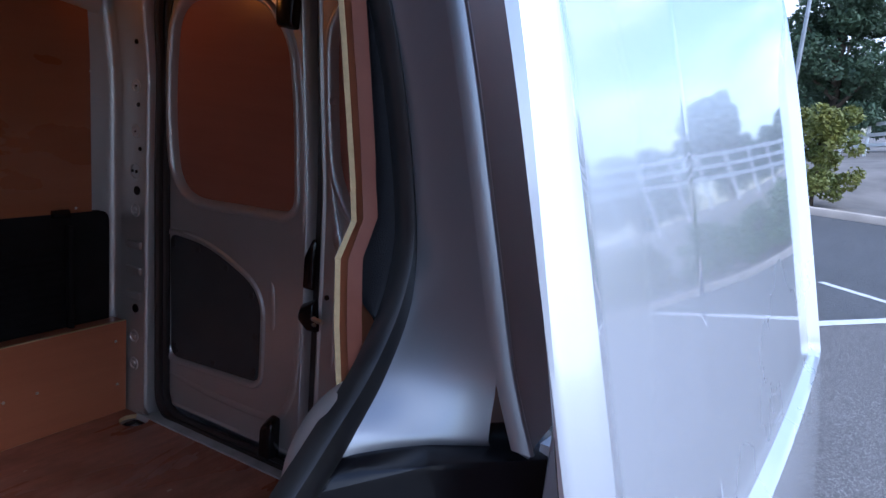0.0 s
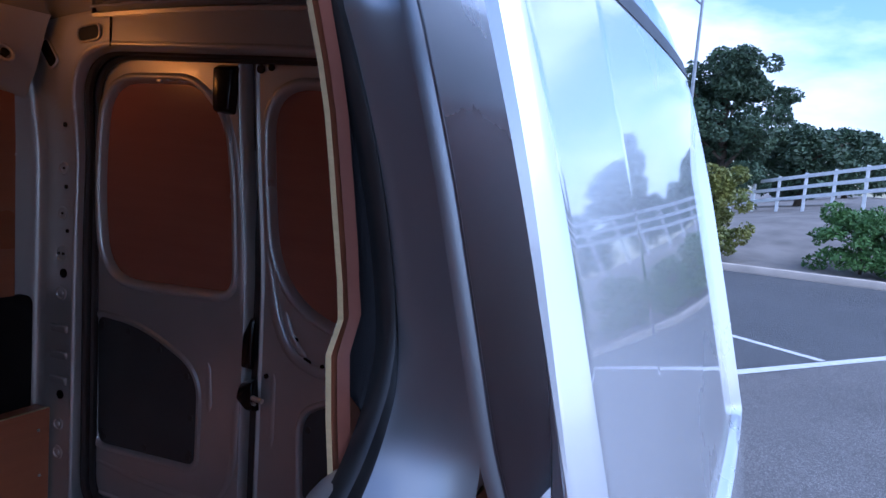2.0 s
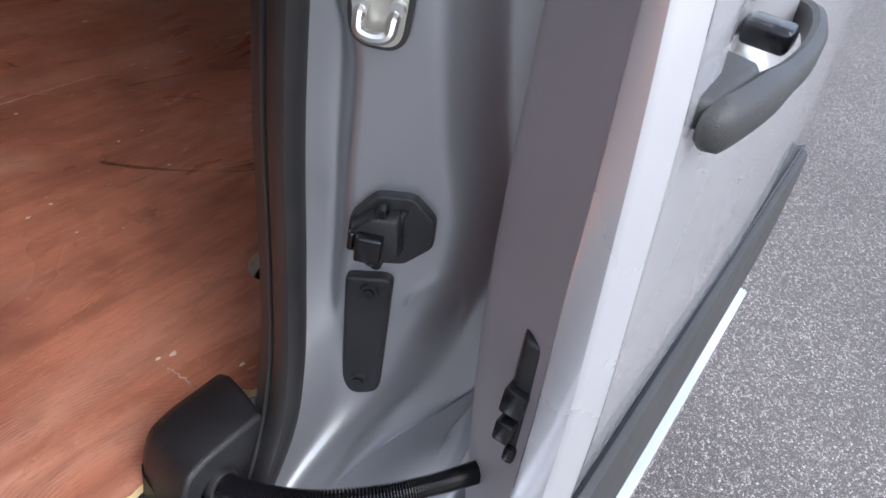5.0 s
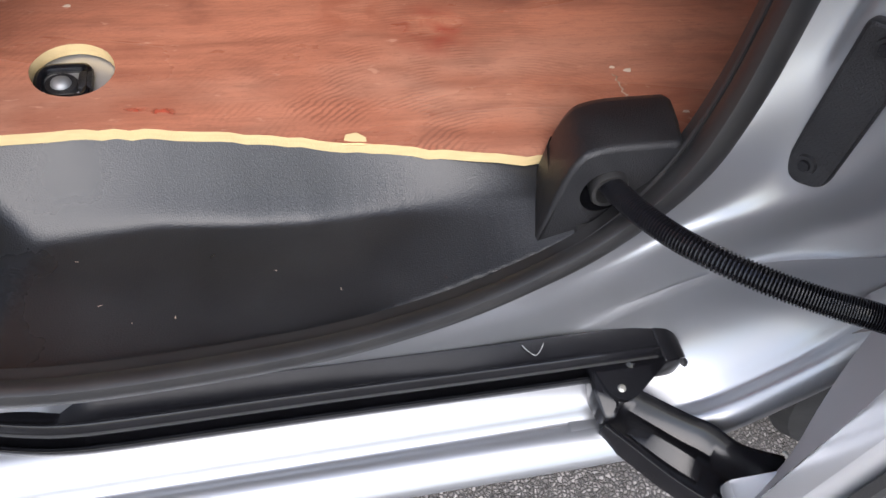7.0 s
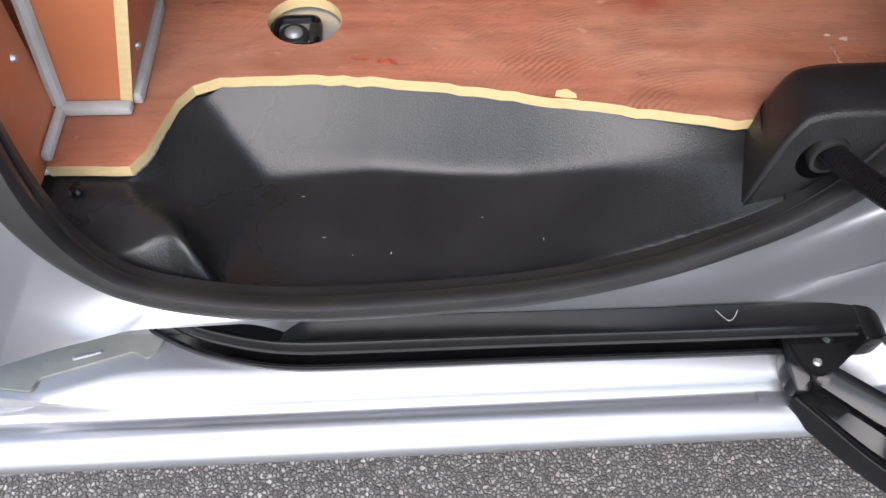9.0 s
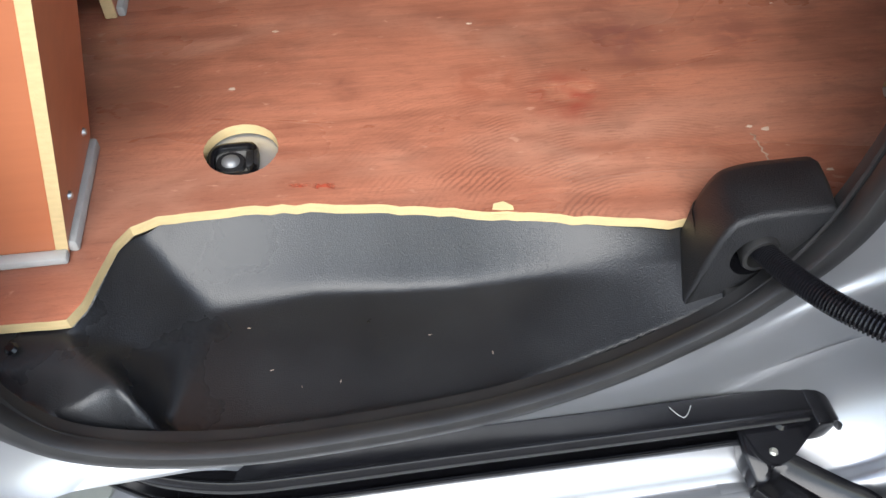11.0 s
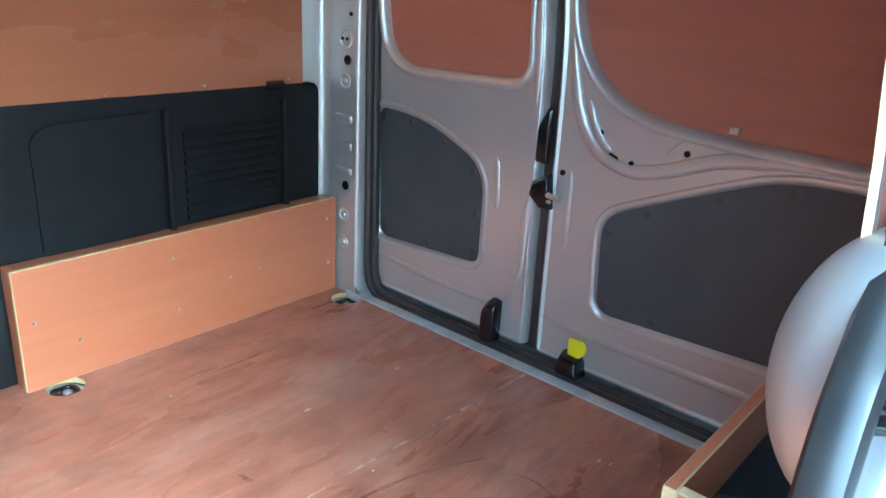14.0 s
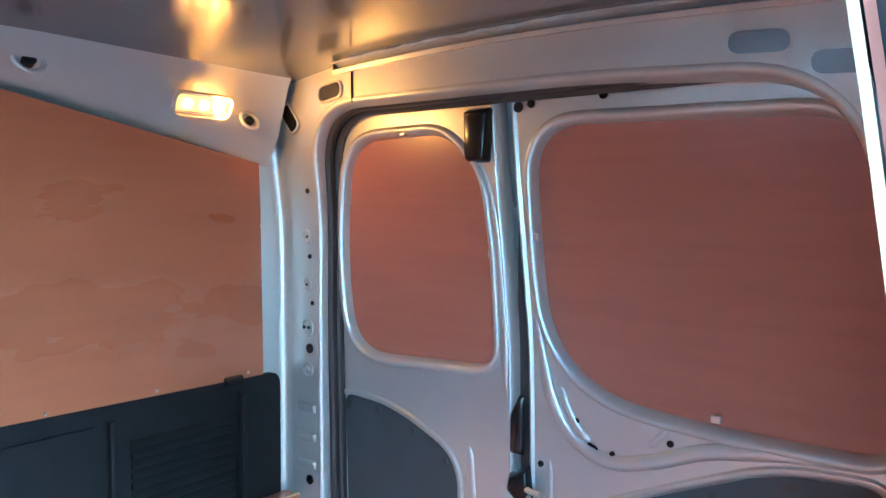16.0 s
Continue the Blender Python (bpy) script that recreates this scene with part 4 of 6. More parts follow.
leaning_board("return_board", [(.151, .250, .10), (.2035, .250, .25), (.2035, .262, .25), (.151, .262, .10)], "orange plywood return board beside the bulkhead")
leaning_board("bulkhead_board", [(.2037, .2495, .25), (.214, .2495, .25), (.214, .388, .25), (.2037, .388, .25)], "narrow orange plywood lining board beside the bulkhead opening")
tagged(board("bulkhead_board", (.200, .606, .581), (.214, 1.59, 1.72), M_PLY, "wide orange plywood lining board on the bulkhead", "plywood board"))
leaning_board("return_board", [(.062, .378, .0), (.2030, .378, .25), (.2030, .388, .25), (.062, .388, .0)], "orange plywood board closing the bulkhead column")
bm = bmesh.new()
box(bm, (.148, .606, .612), (.1985, .652, 1.70), .003, 2)
tagged(part("timber_post", bm, M_PINE, label="pale pine post behind the bulkhead lining", angle=30), category="post")
for a, b in (((.2142, .252, .5805), (.2235, .386, .594)), ((.2142, .609, .5805), (.2235, 1.585, .594)), ((.152, .238, .5805), (.216, .250, .590)), ((.1515, .186, .5805), (.160, .242, .590))):
    bm = bmesh.new()
    box(bm, a, b, .003, 2)
    tagged(part("floor_trim", bm, M_ZINC, label="grey sealant bead along the foot of the plywood"), category="sealant", group="sealant beads", kind="structure")
bm = bmesh.new()
sweep(bm, [(.153 + .10 * (min(z, .95) - .581), .2475, z) for z in (.59, .70, .82, .95, 1.70)], circle(.0065, 8), up=(0, 1, 0))
tagged(part("corner_trim", bm, M_ZINC, label="grey sealant bead in the plywood corner"), category="sealant", group="sealant beads", kind="structure")
bm = bmesh.new()
for p, ax in (((.1515, .20, .70), (1, 0, 0)), ((.1515, .222, .66), (1, 0, 0)), ((.2262, .275, .628), (1, 0, 0)), ((.2262, .355, .628), (1, 0, 0))):
    screw(bm, p, .0045, ax)
tagged(part("panel_screws", bm, M_SCREW, label="small bright screws holding the plywood boards"), category="screws", kind="stuff")

# far wheel-arch box
arch_far = thing("wheel_arch_box", "orange plywood box over the wheel arch with pale raw edges", "plywood box", group="wheel arch boxes")
board("face_board", (1.010, 1.540, .5805), (1.792, 1.5495, .832), M_PLY, "", parent=arch_far)
bm = bmesh.new()
box(bm, (1.0115, 1.5497, .5805), (1.022, 1.588, .831), .0008, 1)
part("end_board", bm, M_PLY, arch_far)
bm = bmesh.new()
box(bm, (1.0225, 1.5497, .818), (1.79, 1.588, .830), .0008, 1)
part("top_sheet", bm, M_PLYWALL, arch_far)
for x, z in ((1.12, .66), (1.33, .78), (1.335, .66), (1.47, .70), (1.55, .70), (1.76, .78), (1.765, .66), (1.04, .72)):
    bm = bmesh.new()
    screw(bm, (x, 1.5398, z), .004, (0, -1, 0))
    part("screw", bm, M_SCREW, arch_far)

# near wheel-arch box, taller
arch_near = thing("wheel_arch_box", "tall orange plywood box over the wheel arch by the door", "plywood box", group="wheel arch boxes")
near_face = board("face_board", (1.060, .308, .5805), (1.795, .320, 1.018), M_PLY, "", parent=arch_near)
for face in near_face.data.polygons:
    if face.normal.z > .9:
        face.material_index = 0
board("end_board", (1.060, .215, .5805), (1.072, .3078, 1.018), M_PLY, "", parent=arch_near)
# black sheet stands for the shaded void behind the face; no real top
bm = bmesh.new()
box(bm, (1.0725, .17, .945), (1.79, .3078, .957))
part("top_sheet", bm, M_TRIM, arch_near)

# upper lining on the door side, with a notched front edge
bm = bmesh.new()
NEARP = [(1.030, 1.245), (1.026, 1.31), (1.031, 1.362), (1.0525, 1.388), (1.0495, 1.42), (1.049, 1.46), (1.0465, 1.52), (1.0445, 1.56), (1.038, 1.60), (1.024, 1.652), (1.06, 1.655), (1.12, 1.70), (1.79, 1.70), (1.79, 1.12), (1.25, 1.12)]


def edge_x(z):
    return lerp_table(z, [(1.02, 1.040), (1.245, 1.030), (1.31, 1.026), (1.362, 1.031), (1.388, 1.0525), (1.42, 1.0495), (1.46, 1.049), (1.52, 1.0465), (1.56, 1.0445), (1.60, 1.038), (1.652, 1.024)])


def near_y(z):
    return lerp_table(z, [(1.0, .215), (1.25, .222), (1.30, .2255), (1.34, .2305), (1.385, .2378), (1.42, .2394), (1.46, .2456), (1.52, .2537), (1.56, .2593), (1.60, .2648), (1.64, .2696), (1.70, .278)])


plate(bm, NEARP, [], lambda a, b, d: (a, near_y(b) - d, b), .0055, edge_mat=1)
tagged(part("side_board", bm, None, label="plywood side lining board with a raw pale front edge", angle=30, mats=[M_PLY, M_EDGE]), category="plywood board")
# same ply as the board; the darker door ply paints in its shade
bm = bmesh.new()
grid(bm, [[(edge_x(z) + .008 + .014 * t, near_y(z) - .006 - .0035 * t, z) for t in (0, .5, 1)] for z in (1.25, 1.31, 1.36, 1.39, 1.45, 1.5, 1.56, 1.60, 1.63, 1.655)])
tagged(part("pillar_lining", bm, M_PLYDOOR, label="plywood strip lining the rear door pillar, shaded by a darker ply"), category="plywood board")

# black trim between the lining and the seal on the rear pillar
bm = bmesh.new()
rows = []
for i in range(KS):
    p = SEAL[i]
    if p.x > .80 and .585 < p.z < 1.67:
        box_side = 1 - sstep(1.015, 1.075, p.z)
        q = Vector(((edge_x(p.z) + .022) * (1 - box_side) + 1.057 * box_side, (near_y(p.z) - .0085) * (1 - box_side) + .284 * box_side, p.z))
        q = q.lerp(Vector((max(1.008, p.x + .02), .202, p.z)), sstep(1.03, 1.10, p.z) * (1 - sstep(1.28, 1.33, p.z)))
        e = p + Vector((-.004, .020 - .011 * sstep(1.06, 1.14, p.z), 0))
        rows.append([q + Vector((.01, .004, 0)), q, q.lerp(e, .25) + Vector((0, .003, 0)), q.lerp(e, .5) + Vector((0, .004, 0)), q.lerp(e, .72) + Vector((0, .003, 0)), e, p])
grid(bm, rows)
tagged(part("pillar_trim", bm, M_PANEL, label="black trim strip between plywood and door seal", angle=60), category="trim", kind="structure")

# rounded housing of the middle rail, pressed into the load space
bm = bmesh.new()
bmesh.ops.create_uvsphere(bm, u_segments=40, v_segments=24, radius=1.0, matrix=Matrix.Translation((1.036, .186, 1.178)) @ Matrix.Diagonal((.074, .070, .100, 1)))
bmesh.ops.bisect_plane(bm, geom=bm.verts[:] + bm.edges[:] + bm.faces[:], plane_co=(0, .201, 0), plane_no=(0, -1, 0), clear_outer=True)
tagged(part("rail_housing", bm, M_INNER, label="silver rounded pressing around the middle rail", angle=80), category="pressing", kind="structure")

# upper lining on the far side
bm = bmesh.new()
plate(bm, [(.215, 1.125), (1.728, 1.117), (1.722, 1.50), (1.705, 1.602), (1.16, 1.70), (.215, 1.71)], [], lambda a, b, d: (a, 1.592 - .05 * sstep(1.45, 1.8, b) + d, b), .012, edge_mat=1)
far_board = tagged(part("side_board", bm, None, label="brown plywood lining board on the far side wall", angle=30, mats=[M_PLYWALL, M_EDGE]), category="plywood board")
for x, z in ((1.723, 1.462), (1.685, 1.130), (1.46, 1.13), (1.24, 1.128), (1.60, 1.25), (1.45, 1.27), (1.36, 1.22), (1.22, 1.19), (1.52, 1.30)):
    bm = bmesh.new()
    screw(bm, (x, 1.5915, z), .0042, (0, -1, 0))
    part("screw", bm, M_SCREW, far_board)

# far wall: steel, black moulded lower trim
bm = bmesh.new()
box(bm, (.05, 1.605, .50), (1.83, 1.66, 1.83))
tagged(part("wall_far", bm, M_INNER, label="silver steel far side wall of the load space"), category="wall", kind="structure")
trim = thing("side_trim", "black moulded plastic trim with louvres on the far wall", "wall trim")
bm = bmesh.new()
plate(bm, rounded([(.215, .56, 0), (1.775, .56, 0), (1.775, 1.118, .03), (1.0, 1.122, 0), (.6, 1.10, .05), (.215, 1.10, 0)]), [], lambda a, b, d: (a, 1.590 + d, b), .014)
part("backing", bm, M_TRIM, trim)
bm = bmesh.new()
plate(bm, rounded([(1.09, .83, .01), (1.335, .83, .01), (1.335, 1.085, .012), (1.12, 1.082, .04), (1.09, 1.06, .02)]), [], lambda a, b, d: (a, 1.583 + d, b), .008)
part("flat_panel", bm, M_TRIM, trim)
for x in (1.352, 1.655):
    bm = bmesh.new()
    box(bm, (x, 1.572, .82), (x + .014, 1.59, 1.09), .004)
    part("rib", bm, M_TRIM, trim)
for k in range(10):
    bm = bmesh.new()
    z = .845 + k * .0205
    hull(bm, [(x, y, zz) for x in (1.40, 1.64) for y, zz in ((1.589, z - .004), (1.589, z + .012), (1.577, z - .002), (1.580, z + .004))])
    part("louvre", bm, M_TRIM, trim)
bm = bmesh.new()
hull(bm, [(x, y, z) for x, w in ((.215, 0), (.94, 0)) for y, z in ((1.588, .66), (1.565, .64), (1.560, .581), (1.588, .581))], .006)
part("kick_panel", bm, M_TRIM, trim)
bm = bmesh.new()
hull(bm, [(.80, 1.589, .83), (.935, 1.589, .84), (.955, 1.589, .66), (.79, 1.589, .66), (.845, 1.560, .775), (.905, 1.560, .79), (.915, 1.556, .672), (.815, 1.556, .672)], .007)
part("arch_mould", bm, M_TRIM, trim)
bm = bmesh.new()
hull(bm, [(.955, 1.589, .78), (1.005, 1.589, .80), (.958, 1.589, .60), (1.005, 1.589, .60), (.985, 1.568, .77), (1.002, 1.562, .77), (.965, 1.562, .60), (1.002, 1.560, .60)], .004)
part("arch_mould", bm, M_TRIM, trim)
bm = bmesh.new()
sweep(bm, smooth_path([(.70, 1.588, 1.08), (.735, 1.582, .90), (.745, 1.580, .76), (.76, 1.576, .66)], 5), circle(.008, 8))
part("rib", bm, M_TRIM, trim)
bm = bmesh.new()
sweep(bm, [(1.62, 1.585, 1.120), (1.66, 1.582, 1.121)], circle(.010, 10))
part("clip", bm, M_GLOSS, trim)

# ceiling and its rails
bm = bmesh.new()
rows = [[(x, y, 1.795 + .025 * math.sin(math.pi * (y - .3) / 1.3) - .015 * max(0, (y - 1.27) / .26) ** 2 + .004 * (1 if int((x + .05) / .42) % 2 else 0)) for x in (.15, .37, .372, .79, .792, 1.21, 1.212, 1.63, 1.632, 1.80)] for y in np.linspace(.315, 1.56, 48)]
grid(bm, rows)
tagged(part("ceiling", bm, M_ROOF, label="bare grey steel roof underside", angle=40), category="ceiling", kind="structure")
bm = bmesh.new()
grid(bm, [[(x, 1.588, 1.700 - .18 * (x - 1.16)) if x > 1.16 else (x, 1.588, 1.70), (x, 1.548, 1.72 - .10 * max(0, x - 1.2)), (x, 1.515, 1.765), (x, 1.498, 1.797), (x, 1.46, 1.803)] for x in (.2, .5, .8, 1.0, 1.16, 1.3, 1.45, 1.6, 1.70, 1.742)])
tagged(part("cant_rail_far", bm, M_INNER, label="silver pressed roof rail above the far wall"), category="roof rail", kind="structure")
bm = bmesh.new()
grid(bm, [[(x, .272, 1.66), (x, .30, 1.71), (x, .33, 1.765), (x, .36, 1.797), (x, .40, 1.803)] for x in (1.06, 1.3, 1.6, 1.80)])
tagged(part("cant_rail_near", bm, M_INNER, label="silver pressed roof rail above the door side"), category="roof rail", kind="structure")
bm = bmesh.new()
grid(bm, [[(x, .312, 1.735), (x, .33, 1.74), (x, .34, 1.765), (x, .36, 1.797), (x, .40, 1.803)] for x in (.15, .4, .7, 1.0, 1.06)])
tagged(part("cant_rail_door", bm, M_INNER, label="silver inner header above the side opening"), category="roof rail", kind="structure")
# ---------------------------------------------------------------- rear end
def frame_x(z):
    return 1.800 - .035 * sstep(1.42, 1.76, z)


ARCH = dense(rounded([(.402 - .06, .575, .0), (1.468, .575, .0), (1.474, 1.35, .2), (1.462, 1.722, .13), (.80, 1.716, .1), (.40, 1.690, .15), (.335, 1.35, .2)], 9), .04)
rear_frame = thing("wall_rear_frame", "silver pressed frame round the rear doorway with punched holes", "door frame", kind="structure")
bm = bmesh.new()
plate(bm, dense([(.20, .574), (.20, 1.60), (.30, 1.735), (.40, 1.80), (.52, 1.82), (1.604, 1.82), (1.604, .574)], .08), [inset(ARCH, -.016)], lambda a, b, d: (frame_x(b) + d, a, b), 0)
grid(bm, [[(frame_x(q[1]) + d, *q) for q in inset(ARCH, k)] for k, d in ((-.016, 0), (-.010, -.003), (-.004, -.001), (0, .006), (.003, .02), (.004, .06))], close=True)
part("shell", bm, M_INNER, rear_frame, angle=60)
bm = bmesh.new()
grid(bm, [[(frame_x(z) + dx, 1.604 + dy, z) for dx, dy in ((-.075, .001), (-.03, .0), (-.010, -.006), (-.003, -.016), (-.001, -.03))] for z in np.linspace(.575, 1.79, 20)])
part("corner_fold", bm, M_INNER, rear_frame, angle=70)
for z, y, r in ((1.178, 1.512, .0115), (.868, 1.514, .0115), (1.392, 1.510, .0055), (1.437, 1.519, .003), (1.326, 1.521, .003), (1.542, 1.505, .006), (1.284, 1.502, .005), (1.226, 1.531, .004), (1.226, 1.515, .004)):
    bm = bmesh.new()
    bmesh.ops.create_cone(bm, cap_ends=True, segments=16, radius1=r, radius2=r, depth=.004, matrix=Matrix.Translation((frame_x(z) - .0005, y, z)) @ Matrix.Rotation(radians(90), 4, "Y"))
    part("punched_hole", bm, M_GLOSS, rear_frame)
for z, r in ((.79, .015), (.715, .015), (1.128, .016), (1.437, .014), (1.326, .014), (1.226, .019)):
    bm = bmesh.new()
    tube(bm, [(frame_x(z) - .0005, 1.520 + a, z + b) for a, b in circle(r, 18)], .0032, 8, closed=True)
    part("pressed_ring", bm, M_INNER, rear_frame)
for z in (.79, .715, 1.128):
    bm = bmesh.new()
    bmesh.ops.create_uvsphere(bm, u_segments=12, v_segments=8, radius=.008, matrix=Matrix.Translation((frame_x(z), 1.520, z)) @ Matrix.Diagonal((.5, 1, 1, 1)))
    part("pressed_dome", bm, M_SCREW, rear_frame)
for z in (1.036, .968, .903):
    bm = bmesh.new()
    hull(bm, [(1.803, 1.492, z + .012), (1.803, 1.556, z + .012), (1.803, 1.492, z - .012), (1.803, 1.556, z - .012), (1.792, 1.496, z + .010), (1.792, 1.55, z + .010), (1.797, 1.499, z - .008), (1.797, 1.55, z - .008)], .003)
    part("pressed_step", bm, M_INNER, rear_frame)
for y, z, tilt in ((1.402, 1.753, -8), (1.538, 1.706, 52)):
    bm = bmesh.new()
    lp = rounded([(-.033, -.015, .014), (.033, -.015, .014), (.033, .015, .014), (-.033, .015, .014)], 5)
    ca, sa = math.cos(radians(tilt)), math.sin(radians(tilt))
    plate(bm, lp, [], lambda a, b, d: (frame_x(z) - .003 - d, y + a * ca - b * sa, z + a * sa + b * ca), -.004)
    part("plate_slot", bm, M_GLOSS, rear_frame)
    bm = bmesh.new()
    tube(bm, [(frame_x(z) - .003, y + a * ca - b * sa, z + a * sa + b * ca) for a, b in inset(lp, -.003)], .003, 8, closed=True)
    part("slot_rim", bm, M_INNER, rear_frame)
bm = bmesh.new()
tube(bm, [(frame_x(z) - .001, 1.335, z) for z in (1.725, 1.76, 1.80)], .0025, 8)
part("plate_seam", bm, M_GLOSS, rear_frame)
for y, z0 in ((.517, 1.742), (.405, 1.702)):
    bm = bmesh.new()
    plate(bm, rounded([(y - .042, z0 - .020, .018), (y + .042, z0 - .014, .018), (y + .042, z0 + .018, .018), (y - .042, z0 + .012, .018)], 5), [], lambda a, b, d: (frame_x(b) - .002 - d, a, b), -.003)
    part("plate_slot", bm, M_ROOF, rear_frame)


def rear_door(name, outer, upper, lower, label, lean, lip):
    """A rear door: pressed inner skin with two lined openings."""
    t = thing(name, label, "rear door", group="rear doors")

    def at(a, b, d):
        return (1.850 - lean * sstep(1.10, 1.75, b) + d, a, b)
    out = dense(rounded(outer), .05)
    up, lo = dense(rounded(upper, 9), .04), dense(rounded(lower, 9), .04)
    bm = bmesh.new()
    big_up, big_lo = inset(up, -lip), inset(lo, -.016)
    plate(bm, inset(out, .018), [big_up, big_lo], at, .0)
    # rolled lips round the openings and along the door's rim
    for lp, seq in ((up, ((-lip, 0), (-lip * .86, -.006), (-lip * .66, -.0095), (-lip * .42, -.0085), (-lip * .18, -.001), (-lip * .04, .008), (.002, .020))), (lo, ((-.016, 0), (-.012, -.005), (-.006, -.005), (.0, .0), (.004, .008))), (out, ((.018, 0), (.012, -.004), (.006, .0), (.002, .012), (0, .03)))):
        grid(bm, [[at(*q, d) for q in inset(lp, k)] for k, d in seq], close=True)
    part("inner_skin", bm, M_INNER, t, angle=50)
    bm = bmesh.new()
    plate(bm, inset(up, -.004), [], lambda a, b, d: at(a, b, .014 + d), .006)
    part("window_lining", bm, M_PLYDOOR, t, "brown plywood lining in the window opening")
    bm = bmesh.new()
    plate(bm, inset(lo, -.003), [], lambda a, b, d: at(a, b, .005 + d), .006)
    part("lower_panel", bm, M_GREY, t, "dark grey fibre panel")
    bm = bmesh.new()
    k = len(lo)
    for i in range(0, k, max(1, k // 9)):
        q = inset(lo, .018)[i]
        bmesh.ops.create_cone(bm, cap_ends=True, segments=10, radius1=.008, radius2=.006, depth=.004, matrix=Matrix.Translation(at(*q, .003)) @ Matrix.Rotation(radians(90), 4, "Y"))
    part("panel_clips", bm, M_RUBBER, t)
    bm = bmesh.new()
    plate(bm, out, [], lambda a, b, d: at(a, b, .045 + d), .01)
    part("outer_skin", bm, M_PAINT, t)
    return t, at


small, at_s = rear_door("rear_door", [(.966, .602, .02), (1.482, .602, .07), (1.492, 1.30, .1), (1.470, 1.715, .13), (1.016, 1.735, .02), (1.006, 1.58, .05), (.978, 1.25, .05)],
                        [(1.028, 1.192, .05), (1.420, 1.176, .10), (1.446, 1.40, .12), (1.418, 1.652, .09), (1.150, 1.655, .05), (1.062, 1.570, .05), (1.040, 1.42, .05)],
                        [(1.116, .758, .03), (1.443, .742, .035), (1.455, 1.076, .03), (1.30, 1.068, .09), (1.118, .99, .07)],
                        "narrow silver rear door, closed, lined inside with plywood", .014, .023)
large, at_l = rear_door("rear_door", [(.285, .602, .07), (.942, .602, .02), (.954, 1.25, .05), (.982, 1.58, .05), (.992, 1.735, .02), (.33, 1.70, .13), (.28, 1.30, .1)],
                        [(.335, 1.145, .06), (.62, 1.150, .1), (.80, 1.168, .12), (.905, 1.265, .12), (.926, 1.44, .1), (.936, 1.656, .10), (.37, 1.640, .12), (.325, 1.4, .1)],
                        [(.345, .765, .03), (.808, .745, .04), (.822, .955, .05), (.66, 1.030, .08), (.50, 1.098, .06), (.345, 1.105, .04)],
                        "wide silver rear door, closed, lined inside with plywood", .014, .024)


def bead(t, at, pts, r, mat, name="pressed_bead", n=6, flat=.34):
    bm = bmesh.new()
    line = smooth_path([at(a, b, d) for a, b, d in pts], n)
    sweep(bm, line, circle(r, 10, 1, flat), up=(1, 0, 0), scale=[min(1.0, .25 + 1.5 * min(i, len(line) - 1 - i) / (len(line) - 1) * 3) for i in range(len(line))])
    return part(name, bm, mat, t, angle=70)


bead(large, at_l, [(.932, 1.31, 0), (.912, 1.21, 0), (.893, 1.145, 0), (.853, 1.085, 0), (.78, 1.056, 0), (.70, 1.072, 0), (.606, 1.108, 0), (.50, 1.125, 0), (.40, 1.126, 0)], .014, M_INNER, flat=.6)
bead(large, at_l, [(.876, 1.175, -.001), (.862, 1.135, -.001), (.838, 1.10, -.001), (.815, 1.085, 0)], .009, M_INNER, flat=.5)
bead(large, at_l, [(.900, 1.03, 0), (.898, .95, 0), (.896, .862, 0)], .007, M_INNER)
bead(large, at_l, [(.705, 1.097, 0), (.688, 1.115, 0), (.670, 1.132, 0)], .006, M_INNER)
bead(small, at_s, [(1.088, 1.02, 0), (1.082, .96, 0), (1.078, .905, 0)], .009, M_INNER)
bead(small, at_s, [(1.46, .70, 0), (1.30, .685, 0), (1.10, .682, 0), (1.04, .70, 0), (1.005, .78, 0), (1.0, .90, 0), (.995, .98, 0)], .010, M_INNER)
bead(large, at_l, [(.93, .70, 0), (.80, .69, 0), (.60, .69, 0), (.40, .69, 0)], .010, M_INNER)
bead(small, at_s, [(1.0, 1.15, 0), (1.01, 1.32, 0), (1.03, 1.50, 0), (1.07, 1.62, 0)], .011, M_INNER)
for a, b, r in ((.844, 1.117, .006), (.772, 1.071, .005), (.667, 1.110, .006), (.918, 1.022, .006), (.966, 1.692, .010), (.938, 1.696, .008), (.792, 1.700, .008)):
    bm = bmesh.new()
    bmesh.ops.create_cone(bm, cap_ends=True, segments=14, radius1=r, radius2=r, depth=.004, matrix=Matrix.Translation(at_l(a, b, -.0015)) @ Matrix.Rotation(radians(90), 4, "Y"))
    part("punched_hole", bm, M_GLOSS, large)
bm = bmesh.new()
plate(bm, rounded([(.796, 1.062, .004), (.822, 1.072, .006), (.820, 1.084, .004), (.802, 1.078, .004)], 3), [], lambda a, b, d: at_l(a, b, -.0035 + d), .003)
part("punched_hole", bm, M_GLOSS, large)
for t, at, qs in ((large, at_l, ((.592, 1.165), (.638, 1.663), (.930, 1.45))), (small, at_s, ((1.262, 1.168), (1.255, 1.660), (1.028, 1.413), (1.457, 1.42)))):
    for a, b in qs:
        bm = bmesh.new()
        hull(bm, [at(a + da, b + db, d) for da, db in ((-.008, -.006), (.008, -.006), (.008, .007), (-.008, .007)) for d in (-.006, .006)], .002)
        part("lining_clip", bm, M_SCREW, t)

